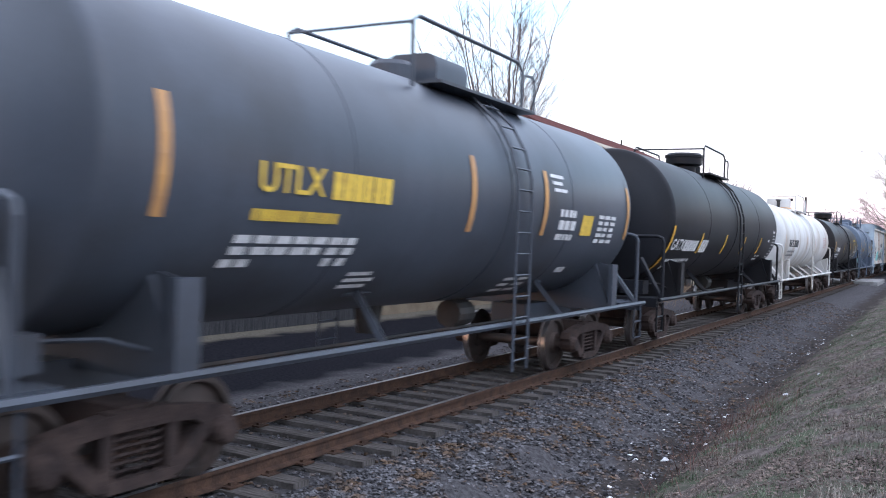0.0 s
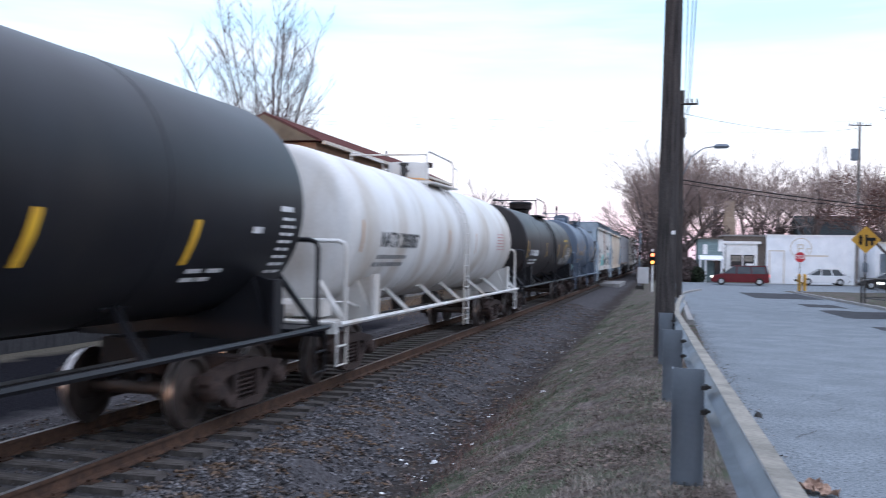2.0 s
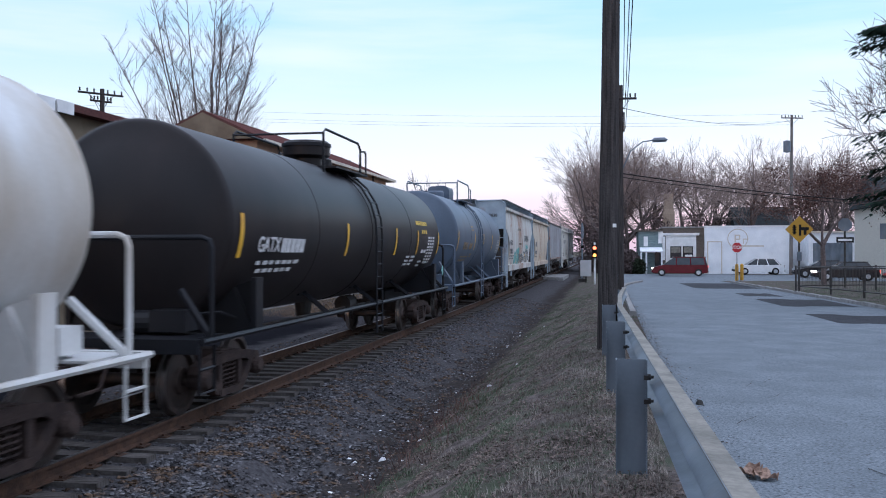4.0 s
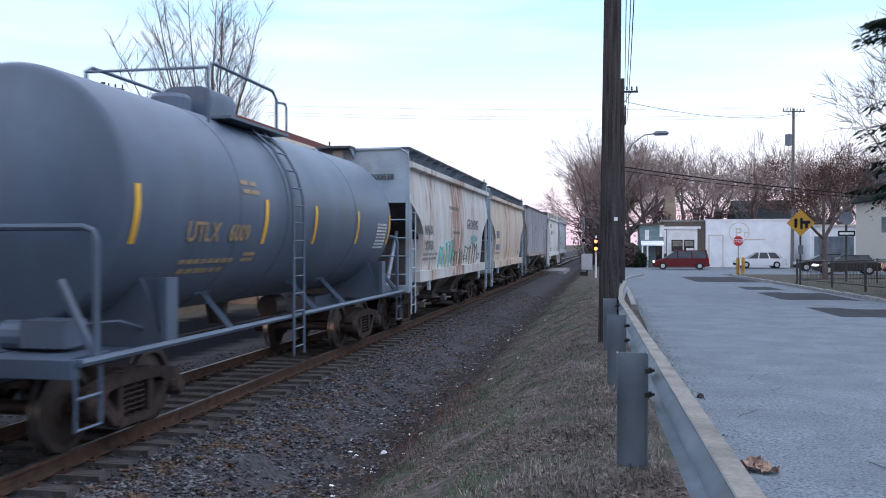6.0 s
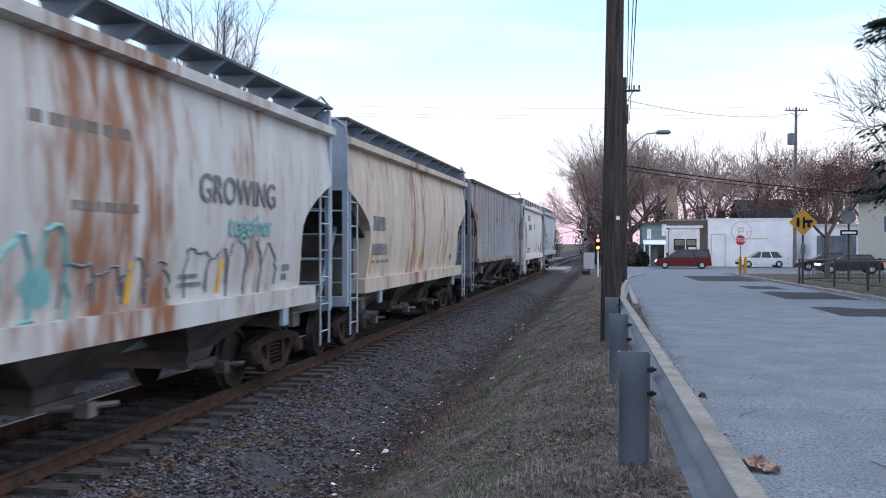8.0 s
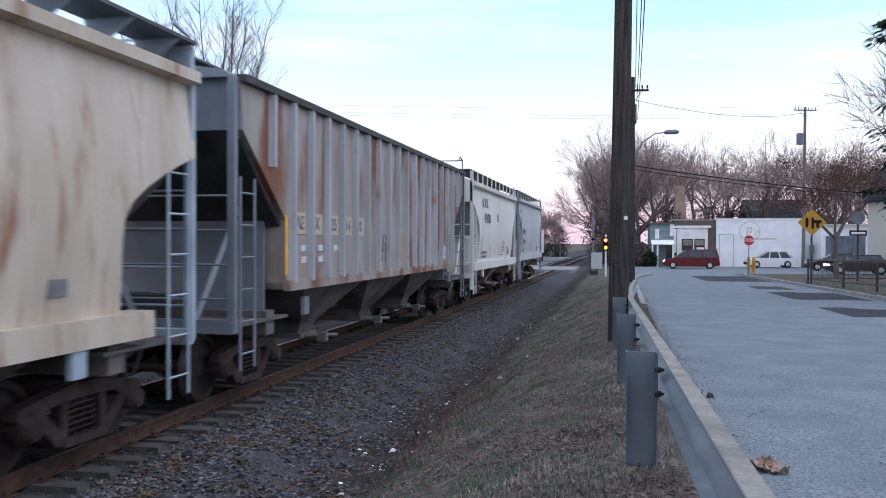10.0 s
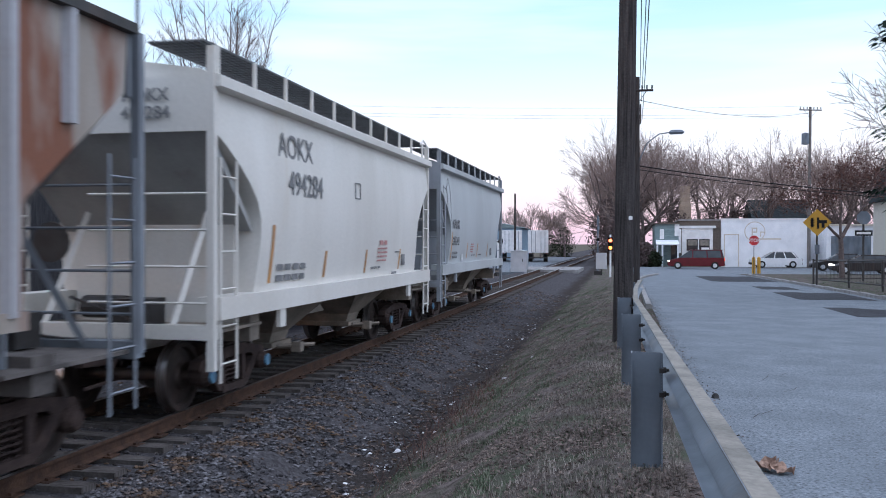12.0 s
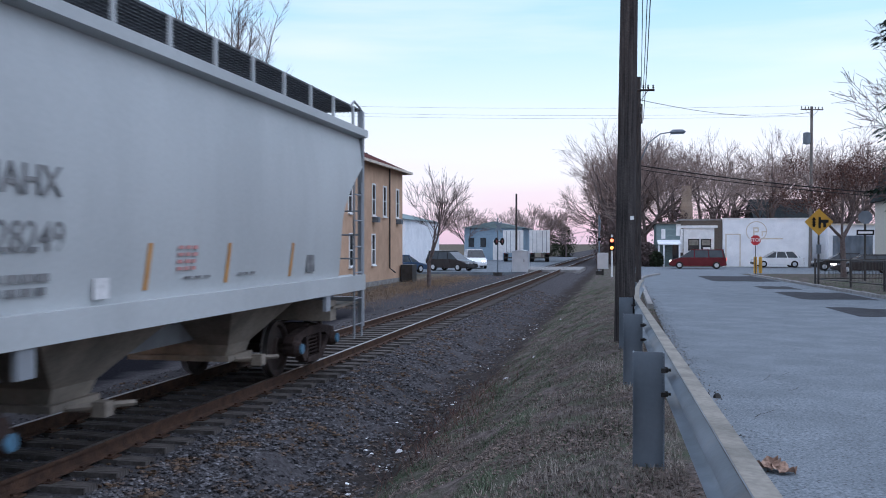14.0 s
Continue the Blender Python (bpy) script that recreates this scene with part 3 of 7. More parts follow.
# ---- the train ----
P = dict(
    tank_grey=mat("faded_black_tank_paint", (0.064, 0.074, 0.094), (0.046, 0.053, 0.067), 0.8, 0.40, 0, 0.02, 20, 5, (1, 1, 0.5), c3=(0.030, 0.029, 0.030), c3at=(0.5, 0.8), c3scale=0.6, spec=0.32),
    tank_black=mat("black_tank_paint", (0.015, 0.016, 0.020), (0.010, 0.010, 0.012), 0.8, 0.45, 0, 0.02, 20, 5, (1, 1, 0.5), c3=(0.024, 0.022, 0.022), c3at=(0.5, 0.8), c3scale=0.6, spec=0.19),
    tank_brown=mat("sooty_brown_tank_paint", (0.022, 0.018, 0.018), (0.012, 0.011, 0.012), 0.8, 0.4, 0, 0.03, 20, 5, (1, 1, 0.5), spec=0.19),
    tank_white=mat("grimy_white_tank_paint", (0.64, 0.64, 0.63), (0.49, 0.47, 0.44), 0.7, 0.5, 0, 0.03, 20, 6, (1, 1, 0.5), c3=(0.38, 0.32, 0.25), c3at=(0.46, 0.74), c3scale=1.0, c3stretch=(1, 1.2, 0.35)),
    tank_blue=mat("blue_grey_tank_paint", (0.098, 0.128, 0.178), (0.068, 0.090, 0.126), 0.8, 0.42, 0, 0.03, 20, 5, (1, 1, 0.5), c3=(0.09, 0.095, 0.11), c3at=(0.58, 0.85), c3scale=0.6, spec=0.4),
    hop_white=rust_streaks("streaked_white_hopper_paint", (0.54, 0.54, 0.52), (0.42, 0.39, 0.34), (0.25, 0.115, 0.058), 0.60, 1.0, ((-4.3, 0.8, 0.14), (-0.4, 1.5, 0.25), (0.8, 0.6, 0.16), (3.2, 0.6, 0.13))),
    hop_tan=rust_streaks("streaked_tan_hopper_paint", (0.55, 0.48, 0.385), (0.42, 0.345, 0.26), (0.24, 0.095, 0.04), 0.60, 1.1, ((-1.1, 0.9, 0.20), (0.1, 0.5, 0.17), (3.0, 0.6, 0.13), (-3.6, 0.4, 0.1))),
    hop_end=mat("blue_grey_end_paint", (0.36, 0.43, 0.49), (0.26, 0.31, 0.36), 1.5, 0.55, 0, 0.05, 20, c3=(0.22, 0.14, 0.09), c3at=(0.62, 0.8), c3scale=0.8),
    rib=mat("rusty_grey_ribbed_paint", (0.355, 0.325, 0.29), (0.265, 0.225, 0.185), 1.3, 0.6, 0, 0.08, 25, 6, (1, 1.4, 0.3), (0.3, 0.62), (0.18, 0.066, 0.032), (0.46, 0.63), 1.5, (1, 1.2, 0.38), bands=((4.9, 1.1, 0.20), (-7.3, 0.6, 0.18), (6.5, 0.6, 0.10), (-2.0, 0.5, 0.06), (2.2, 1.2, 0.08))),
    rib_post=mat("bare_blue_grey_rib", (0.41, 0.42, 0.45), (0.30, 0.295, 0.30), 1.5, 0.6, 0, 0.05, 20, 5, (1, 1, 0.3), c3=(0.22, 0.12, 0.08), c3at=(0.62, 0.78), c3scale=1.4),
    rib_end=mat("dull_blue_grey_paint", (0.20, 0.225, 0.255), (0.14, 0.155, 0.175), 1.2, 0.6, 0, 0.05, 20),
    hop_clean=mat("clean_white_hopper_paint", (0.66, 0.645, 0.60), (0.57, 0.55, 0.50), 0.8, 0.5, 0, 0.03, 20, 5, (1, 1, 0.3), c3=(0.50, 0.41, 0.28), c3at=(0.66, 0.85), c3scale=0.5, c3stretch=(1, 1.5, 0.3)),
    hop_grey=mat("pale_grey_hopper_paint", (0.445, 0.47, 0.475), (0.375, 0.395, 0.40), 0.8, 0.5, 0, 0.03, 20, 5, (1, 1, 0.3)),
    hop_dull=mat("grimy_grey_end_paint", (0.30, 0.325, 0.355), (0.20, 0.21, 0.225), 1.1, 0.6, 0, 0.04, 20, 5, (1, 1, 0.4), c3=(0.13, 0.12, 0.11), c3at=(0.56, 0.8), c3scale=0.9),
    # the clean white darkened for the recess shade, with brown dirt patches
    hop_shade=mat("shaded_white_slope_paint", (0.40, 0.41, 0.40), (0.28, 0.285, 0.28), 1.1, 0.6, 0, 0.04, 20, 5, (1, 1, 0.4), c3=(0.20, 0.17, 0.14), c3at=(0.58, 0.8), c3scale=0.9),
    panel=mat("cream_number_panel", (0.52, 0.45, 0.33), (0.42, 0.36, 0.27), 8, 0.6, 0, 0.0),
    bay_tan=mat("dusty_hopper_bay", (0.29, 0.25, 0.205), (0.16, 0.14, 0.118), 1.6, 0.7, 0, 0.05, 20, 5, (1, 1, 0.4)),
    bay_grey=mat("grimy_grey_bay", (0.17, 0.155, 0.145), (0.08, 0.072, 0.068), 1.6, 0.7, 0, 0.05, 20),
    # near-black that puts the shade of the end recess into the colour
    slope_shade=mat("recess_shade_dark", (0.085, 0.082, 0.08), (0.045, 0.042, 0.04), 1.5, 0.9, 0, 0.1, 20),
    hub=mat("blue_axle_cap", (0.10, 0.22, 0.33), (0.05, 0.10, 0.15), 6, 0.6),
    graffiti_teal=mat("teal_spray_paint", (0.16, 0.38, 0.37), (0.22, 0.42, 0.40), 3, 0.6, 0, 0),
    graffiti_dark=mat("dark_spray_paint", (0.12, 0.14, 0.15), (0.18, 0.2, 0.2), 3, 0.6, 0, 0),
    pinkish=mat("faded_red_stencil", (0.48, 0.20, 0.19), (0.42, 0.24, 0.22), 8, 0.6, 0, 0),
    walk=mat("galvanised_grating", (0.10, 0.105, 0.11), (0.06, 0.062, 0.066), 6, 0.6, 0.3),
    flag=glow("lit_marker_lamp", (1.0, 0.75, 0.35), 8.0),
)
WHEELS = []          # every wheelset: object, place along its truck
WR = 0.457


def speed_run(t):
    """How far the train has come by t seconds; it slows a little."""
    return 10.5 * t - 0.04 * t * t


def wheelset_mesh():
    m = Mesh()
    for s in (-1, 1):
        prof = [(0.80, 0.10), (0.80, 0.17), (0.745, 0.19), (0.715, 0.36), (0.775, 0.385), (0.775, 0.445), (0.77, 0.457), (0.69, 0.46), (0.675, 0.485), (0.655, 0.485), (0.65, 0.38), (0.69, 0.36), (0.70, 0.19), (0.66, 0.17), (0.66, 0.09)]
        m.lathe([(s * a, r) for a, r in prof], 28, axis="x")
    m.lathe([(-1.05, 0.07), (-0.8, 0.08), (0, 0.085), (0.8, 0.08), (1.05, 0.07)], 10, axis="x")
    me = m.mesh("wheelset", M["wheel"], 40)
    me.materials.append(M["tread"])
    for f in me.polygons:
        if all(0.40 < math.hypot(me.vertices[i].co.y, me.vertices[i].co.z) for i in f.vertices) and abs(f.normal.x) < 0.75:
            f.material_index = 1
    return me


def side_frame_mesh():
    m = Mesh()
    for s in (-1, 1):
        # top chord, drop to the journal, bottom chord, columns either side of the springs
        m.prism([(s * 0.1, 0.64), (s * 0.1, 0.78), (s * 0.62, 0.72), (s * 0.98, 0.66), (s * 1.04, 0.56), (s * 0.98, 0.46), (s * 0.72, 0.50), (s * 0.55, 0.60)], -0.08, 0.08)
        m.prism([(s * 0.30, 0.18), (s * 0.30, 0.30), (s * 0.40, 0.34), (s * 0.62, 0.54), (s * 0.76, 0.56), (s * 0.72, 0.44), (s * 0.46, 0.20)], -0.075, 0.075)
        m.box(-0.07, 0.07, min(s * 0.27, s * 0.38), max(s * 0.27, s * 0.38), 0.22, 0.70)
        m.lathe([(-0.1, 0.13), (0.10, 0.14), (0.17, 0.10), (0.18, 0.03)], 12, (0, s * 0.89, 0.457), "x")
    m.box(-0.085, 0.085, -0.36, 0.36, 0.16, 0.25).box(-0.08, 0.08, -0.3, 0.3, 0.62, 0.77)
    return m.mesh("side_frame", M["rust"])


def spring_mesh():
    return Mesh().tube([(0.055 * math.cos(a), 0.062 * math.sin(a), 0.25 + 0.37 * a / (12 * math.pi)) for a in [k * math.pi / 3 for k in range(37)]], 0.017, 4).mesh("spring", M["rust"])


WHEELSET, FRAME, SPRING, CAP = wheelset_mesh(), side_frame_mesh(), spring_mesh(), Mesh().lathe([(0, 0.085), (0.03, 0.085), (0.035, 0.05)], 12, axis="x").mesh("axle_cap", P["hub"])
BOLSTER = Mesh().box(-1.0, 1.0, -0.17, 0.17, 0.52, 0.80).lathe([(0.80, 0.22), (0.92, 0.2)], 16).box(-0.9, 0.9, -0.62, -0.55, 0.35, 0.45).box(-0.9, 0.9, 0.55, 0.62, 0.35, 0.45).mesh("truck", M["rust"])


def truck(car, y, blue=False):
    t = part("truck", BOLSTER, M["rust"], car, "rusty cast-steel truck", at=pose(0, y, 0))
    for s in (-1, 1):
        part("side_frame", FRAME, M["rust"], t, at=pose(s * 1.0, 0, 0))
        for y2 in (-0.16, 0.0, 0.16):
            part("spring", SPRING, M["rust"], t, at=pose(s * 1.0, y2, 0))
        w = part("wheelset", WHEELSET, M["wheel"], t, "steel wheels with bright worn rims", at=pose(0, s * 0.89, WR))
        WHEELS.append((w, s * 0.89))
        if blue:
            for e in (-1, 1):
                part("axle_cap", CAP, P["hub"], t, "blue axle cap", at=pose(e * 1.175, s * 0.89, WR, 0, 0, 0 if e > 0 else 180))
    return t


def coupler(car, y, s):
    m = Mesh().box(-0.11, 0.11, min(y, y - s * 1.2), max(y, y - s * 1.2), 0.72, 0.98)
    m.prism([(-0.16, y), (0.16, y), (0.19, y + s * 0.22), (0.10, y + s * 0.42), (-0.02, y + s * 0.40), (-0.04, y + s * 0.2), (-0.18, y + s * 0.3)], 0.70, 0.98, "z")
    m.tube([(0.25, y - s * 0.1, 0.85), (0.28, y + s * 0.2, 0.5), (0.15, y + s * 0.45, 0.45)], 0.025, 5)
    part("coupler", m, M["rust"], car, "rusty knuckle coupler and air hose")


def marks(car, rows, radius, zc, material, name="stencil_line"):
    """Rows of unreadable stencilling: (y0, y1, z, height, words) laid on the drum, or flat where radius is 0 (then zc is x)."""
    g = random.Random(len(rows) * 7 + int(rows[0][0] * 10))
    for y0, y1, z, h, n in rows:
        m = Mesh()
        y = y0
        w = (y1 - y0) / n
        for i in range(n):
            a, b = y + 0.06 * w, y + w * (g.uniform(0.66, 0.92) if h < 0.12 else g.uniform(0.88, 0.99))
            y += w
            if radius:
                q = []
                for zz in (z - h / 2, z + h / 2):
                    x = math.sqrt(max(0.01, (radius + 0.012) ** 2 - (zz - zc) ** 2))
                    q += [(x, a, zz), (x, b, zz)]
                m.add(q, [(0, 1, 3, 2)])
            else:
                x = zc(z) if callable(zc) else zc
                m.box(x, x + 0.006, a, b, z - h / 2, z + h / 2)
        part(name, m, material, car)


def strip(car, y, z0, z1, radius, zc, material, w=0.11, lean=0.0):
    m = Mesh()
    n = 6
    for i in range(n + 1):
        z = z0 + (z1 - z0) * i / n
        x = math.sqrt(max(0.01, (radius + 0.012) ** 2 - (z - zc) ** 2)) if radius else (zc(z) if callable(zc) else zc) + 0.006
        m.v += [(x, y - w / 2 + lean * i / n, z), (x, y + w / 2 + lean * i / n, z)]
    m.f = [(2 * i, 2 * i + 1, 2 * i + 3, 2 * i + 2) for i in range(n)]
    part("reflector_strip", m, material, car, "vertical reflective strip")


def drum_letters(car, text, size, material, y, z, radius, zc, name="car_number"):
    a = math.asin((z - zc) / (radius + 0.01))
    at = Matrix.Translation((0, y, zc)) @ Matrix.Rotation(-a, 4, "Y") @ Matrix.Translation((radius + 0.014, 0, 0)) @ Matrix(((0, 0, 1, 0), (1, 0, 0, 0), (0, 1, 0, 0), (0, 0, 0, 1)))
    letters(text, size, material, car, at, name, 0.004, wrap=radius)


def flat_letters(car, text, size, material, x, y, z, name="car_number", lean=0.0, bold=0.004):
    at = Matrix.Translation((x, y, z)) @ Matrix.Rotation(lean, 4, "Y") @ Matrix(((0, 0, 1, 0), (1, 0, 0, 0), (0, 1, 0, 0), (0, 0, 0, 1)))
    letters(text, size, material, car, at, name, bold)


def ladder(car, x, y, z0, z1, w, n, material, name="ladder", lean=None, along="y"):
    """Two stiles and rungs; lean(z) gives x at each height."""
    f = lean or (lambda z: x)
    zs = [z0 + (z1 - z0) * i / 10 for i in range(11)]
    stile = [Mesh().tube([(f(z), y + s * w / 2, z) if along == "y" else (f(z) + s * w / 2, y, z) for z in zs], 0.022, 4) for s in (-1, 1)]
    lad = part(name, stile[0], material, car)
    part("stile", stile[1], material, lad)
    for i in range(n):
        z = z0 + (z1 - z0) * (i + 0.5) / n
        part("rung", Mesh().tube([(f(z), y - w / 2, z), (f(z), y + w / 2, z)] if along == "y" else [(f(z) - w / 2, y, z), (f(z) + w / 2, y, z)], 0.014, 4), material, lad)
    return lad


def tank_car(label, c, half, r, zc, paint, trim, dome="drum", ladder_y=0.0, dome_y=0.0, rail_len=2.6, ends=1.35, braces=(-3.2, 0.0, 3.2), knuckle=0.12):
    car = thing("tank_car", label, "tank car", group="cars of the train")
    # dished head with a tight knuckle
    hd, kr = 0.42, knuckle
    dish = [(-half - hd + (hd - kr * 0.8) * (q / (r - kr)) ** 2, q) for q in (0.02, r * 0.3, r * 0.55, r * 0.75, r - kr)]
    prof = dish + [(-half - kr * 0.8 * math.cos(b), r - kr + kr * math.sin(b)) for b in (math.pi / 8, math.pi / 4, math.pi * 3 / 8)]
    ring = [(-half, r)] + [(-half + 2 * half * i / 4, r) for i in range(1, 4)] + [(half, r)]
    prof = prof + ring + [(-h, q) for h, q in reversed(prof)]
    body = part("tank", Mesh().lathe(prof, 64, (0, 0, zc), "y"), paint, car, smooth=35)
    # welded seams and the jacket band by the ladder
    for k, y in enumerate((-half * 0.5, half * 0.5)):
        part("seam", Mesh().lathe([(y - 0.012, r + 0.002), (y - 0.006, r + 0.006), (y + 0.006, r + 0.006), (y + 0.012, r + 0.002)], 64, (0, 0, zc), "y"), paint, body, smooth=35)
    part("band", Mesh().lathe([(ladder_y - 0.24, r + 0.003), (ladder_y - 0.235, r + 0.012), (ladder_y + 0.235, r + 0.012), (ladder_y + 0.24, r + 0.003)], 64, (0, 0, zc), "y"), paint, body, smooth=35)
    top = zc + r
    # valve housing and manway
    if dome == "box":
        m = Mesh()
        sec = [(-0.41, top - 0.10), (0.41, top - 0.10), (0.42, top + 0.26), (0.37, top + 0.38), (0.26, top + 0.43), (-0.26, top + 0.43), (-0.37, top + 0.38), (-0.42, top + 0.26)]
        m.prism(sec, dome_y - 0.47, dome_y + 0.43, "y")
        part("valve_housing", m, paint, car, smooth=40)
        part("hatch_lid", Mesh().box(-0.16, 0.16, dome_y - 0.2, dome_y + 0.15, top + 0.42, top + 0.47), trim, car)
        part("hatch", Mesh().lathe([(top - 0.1, 0.3), (top + 0.16, 0.3), (top + 0.22, 0.26)], 18, (0, dome_y - 0.95, 0)), trim, car)
    elif dome == "flared":
        d = part("valve_housing", Mesh().lathe([(top - 0.12, 0.62), (top - 0.02, 0.60), (top + 0.01, 0.51), (top + 0.38, 0.51), (top + 0.42, 0.49), (top + 0.43, 0.40)], 28, (0, dome_y, 0)), paint, car, smooth=40)
        part("stained_rim", Mesh().lathe([(top - 0.015, 0.612), (top + 0.03, 0.520)], 28, (0, dome_y, 0), cap=False), M["orange"], d, "rust-stained collar")
        part("lid_clamp", Mesh().box(0.36, 0.56, dome_y + 0.10, dome_y + 0.30, top + 0.34, top + 0.46), M["rust"], d, "rusty lid clamp")
        part("vent_valve", Mesh().lathe([(top - 0.1, 0.07), (top + 0.30, 0.07), (top + 0.31, 0.12), (top + 0.36, 0.12)], 10, (0.1, dome_y - 0.75, 0)).tube([(0.1, dome_y - 0.75, top + 0.2), (0.1, dome_y - 0.4, top + 0.2)], 0.05, 6), M["steel_dark"], car)
    else:
        d = part("valve_housing", Mesh().lathe([(top - 0.1, 0.33), (top + 0.13, 0.33), (top + 0.15, 0.42), (top + 0.19, 0.50), (top + 0.44, 0.51), (top + 0.50, 0.46), (top + 0.51, 0.2)], 24, (0, dome_y, 0)), paint, car, smooth=40)
        part("rim", Mesh().lathe([(top + 0.37, 0.505), (top + 0.38, 0.53), (top + 0.45, 0.53), (top + 0.46, 0.50)], 24, (0, dome_y, 0), cap=False), trim, d, smooth=40)
        part("hatch", Mesh().lathe([(top - 0.1, 0.26), (top + 0.2, 0.26), (top + 0.24, 0.2)], 16, (0, dome_y + 0.9, 0)), trim, car)
    # top platform and its hand rail
    a0, a1 = dome_y - rail_len / 2 - 0.35, dome_y + rail_len / 2
    m = Mesh()
    for s in (-1, 1):
        m.box(min(s * 0.45, s * 1.0), max(s * 0.45, s * 1.0), a0 + 0.6, a1, top - 0.16, top - 0.12)
        for y in (a0 + 0.7, (a0 + a1) / 2, a1 - 0.1):
            m.box(s * 0.7 - 0.03, s * 0.7 + 0.03, y - 0.03, y + 0.03, top - 0.45, top - 0.14)
    part("platform", m, trim, car)
    h = top + 0.46
    for s in (-1, 1):
        x = s * 0.95
        part("handrail", Mesh().tube([(x, a1 - 0.45, top - 0.14), (x, a1 - 0.45, h - 0.05), (x * 0.98, a1 - 0.57, h + 0.07), (x * 0.98, a0 + 0.15, h + 0.09), (x * 0.98, a0, h + 0.02), (x * 0.98, a0 + 0.03, top - 0.3)], 0.026, 6), trim, car)
        part("handrail_post", Mesh().tube([(x, a1, top - 0.14), (x, a1, h - 0.12), (x, a1 - 0.08, h - 0.06), (x, a1 - 0.45, h - 0.10)], 0.022, 5), trim, car)
    part("handrail_end", Mesh().tube([(-0.95, a0, h), (0.95, a0, h)], 0.022, 5), trim, car)
    part("handrail_end", Mesh().tube([(-0.95, a1, h - 0.1), (-0.3, a1, h - 0.1), (-0.3, a1, top)], 0.022, 5), trim, car)
    # side ladders bent to the drum
    def curve(sign):
        def f(z):
            if z > zc:
                return sign * (math.sqrt(max(0.02, (r + 0.09) ** 2 - (z - zc) ** 2)))
            return sign * (r + 0.09)
        return f
    for s in (-1, 1):
        ladder(car, 0, ladder_y, 0.45, top - 0.14, 0.46, 13, trim, lean=curve(s))
    # underframe: stub sills, bolsters, side rail, braces, end platforms
    e = half + ends - 0.25
    for s in (-1, 1):
        yb = s * (half - 0.75)
        part("stub_sill", Mesh().box(-0.32, 0.32, min(s * e, s * (half - 1.9)), max(s * e, s * (half - 1.9)), 0.78, 1.10), trim, car)
        part("end_sill", Mesh().box(-1.45, 1.45, min(s * e, s * (e - 0.12)), max(s * e, s * (e - 0.12)), 0.92, 1.10), trim, car)
        part("bolster", Mesh().prism([(-1.42, 1.02), (1.42, 1.02), (1.42, 1.12), (1.15, zc - 0.9), (0.6, zc - r + 0.1), (-0.6, zc - r + 0.1), (-1.15, zc - 0.9), (-1.42, 1.12)], yb - 0.09, yb + 0.09, "y"), trim, car)
        part("end_platform", Mesh().box(-1.3, 1.3, min(s * (half + 0.2), s * (e - 0.1)), max(s * (half + 0.2), s * (e - 0.1)), 1.06, 1.09), trim, car)
        part("side_rail", Mesh().tube([(s * 1.5, -e + 0.05, 1.07), (s * 1.5, e - 0.05, 1.07)], 0.042, 6), trim, car, "long side pipe rail")
    for s in (-1, 1):
        for y in braces:
            xt = 0.86
            zt = zc - math.sqrt(r * r - xt * xt)
            part("brace", Mesh().tube([(s * 1.5, y, 1.06), (s * xt, y + 0.36, zt + 0.04)], 0.052, 4), trim, car)
            part("brace_pad", Mesh().tube([(s * xt, y + 0.12, zt), (s * xt, y + 0.60, zt)], 0.035, 4), trim, car)
        for q in (-1, 1):
            # bracket beside each bolster, corner hand rail and sill step
            yb = q * (half - 0.75)
            m = Mesh().box(min(s * 1.42, s * 1.50), max(s * 1.42, s * 1.50), yb - 0.13, yb + 0.13, 1.05, 1.82)
            part("bolster_bracket", m, trim, car)
            part("bracket_web", Mesh().prism([(s * 0.95, zc - 1.05), (s * 1.10, zc - 0.90), (s * 1.44, 1.80), (s * 1.44, 1.10), (s * 1.05, 1.10)], yb - 0.02, yb + 0.02, "y"), trim, car)
            ye = q * (e - 0.06)
            part("sill_step", Mesh().tube([(s * 1.45, ye, 1.0), (s * 1.45, ye, 0.42), (s * 1.45, ye - q * 0.42, 0.42), (s * 1.45, ye - q * 0.42, 1.0)], 0.024, 5).tube([(s * 1.45, ye, 0.72), (s * 1.45, ye - q * 0.42, 0.72)], 0.02, 5), trim, car)
    for q in (-1, 1):
        ye = q * (e - 0.06)
        m = Mesh().tube([(-1.45, ye - q * 0.35, 1.07), (-1.45, ye - q * 0.35, 2.24), (-1.42, ye - q * 0.35, 2.33), (-1.32, ye - q * 0.35, 2.37), (1.32, ye - q * 0.35, 2.37), (1.42, ye - q * 0.35, 2.33), (1.45, ye - q * 0.35, 2.24), (1.45, ye - q * 0.35, 1.07)], 0.036, 8)
        m.tube([(1.45, ye - q * 0.35, 1.07), (0.9, q * (half + 0.45), zc - 0.9)], 0.05, 5).tube([(-1.45, ye - q * 0.35, 1.07), (-0.9, q * (half + 0.45), zc - 0.9)], 0.05, 5)
        part("end_handrail", m, trim, car)
        coupler(car, q * (e + 0.05), q)
        m = Mesh().cbox(0.75, q * (half + 0.35), 1.28, 0.5, 0.4, 0.28).lathe([(0, 0.16), (0.5, 0.16)], 14, (0.2, q * (half + 0.35), 1.25), "x").tube([(0.3, q * (half + 0.3), 1.3), (1.1, q * (half - 0.3), 1.35), (1.2, q * (half - 0.8), 1.2)], 0.02, 5)
        part("brake_gear", m, trim, car)
        truck(car, q * (half - 0.72))
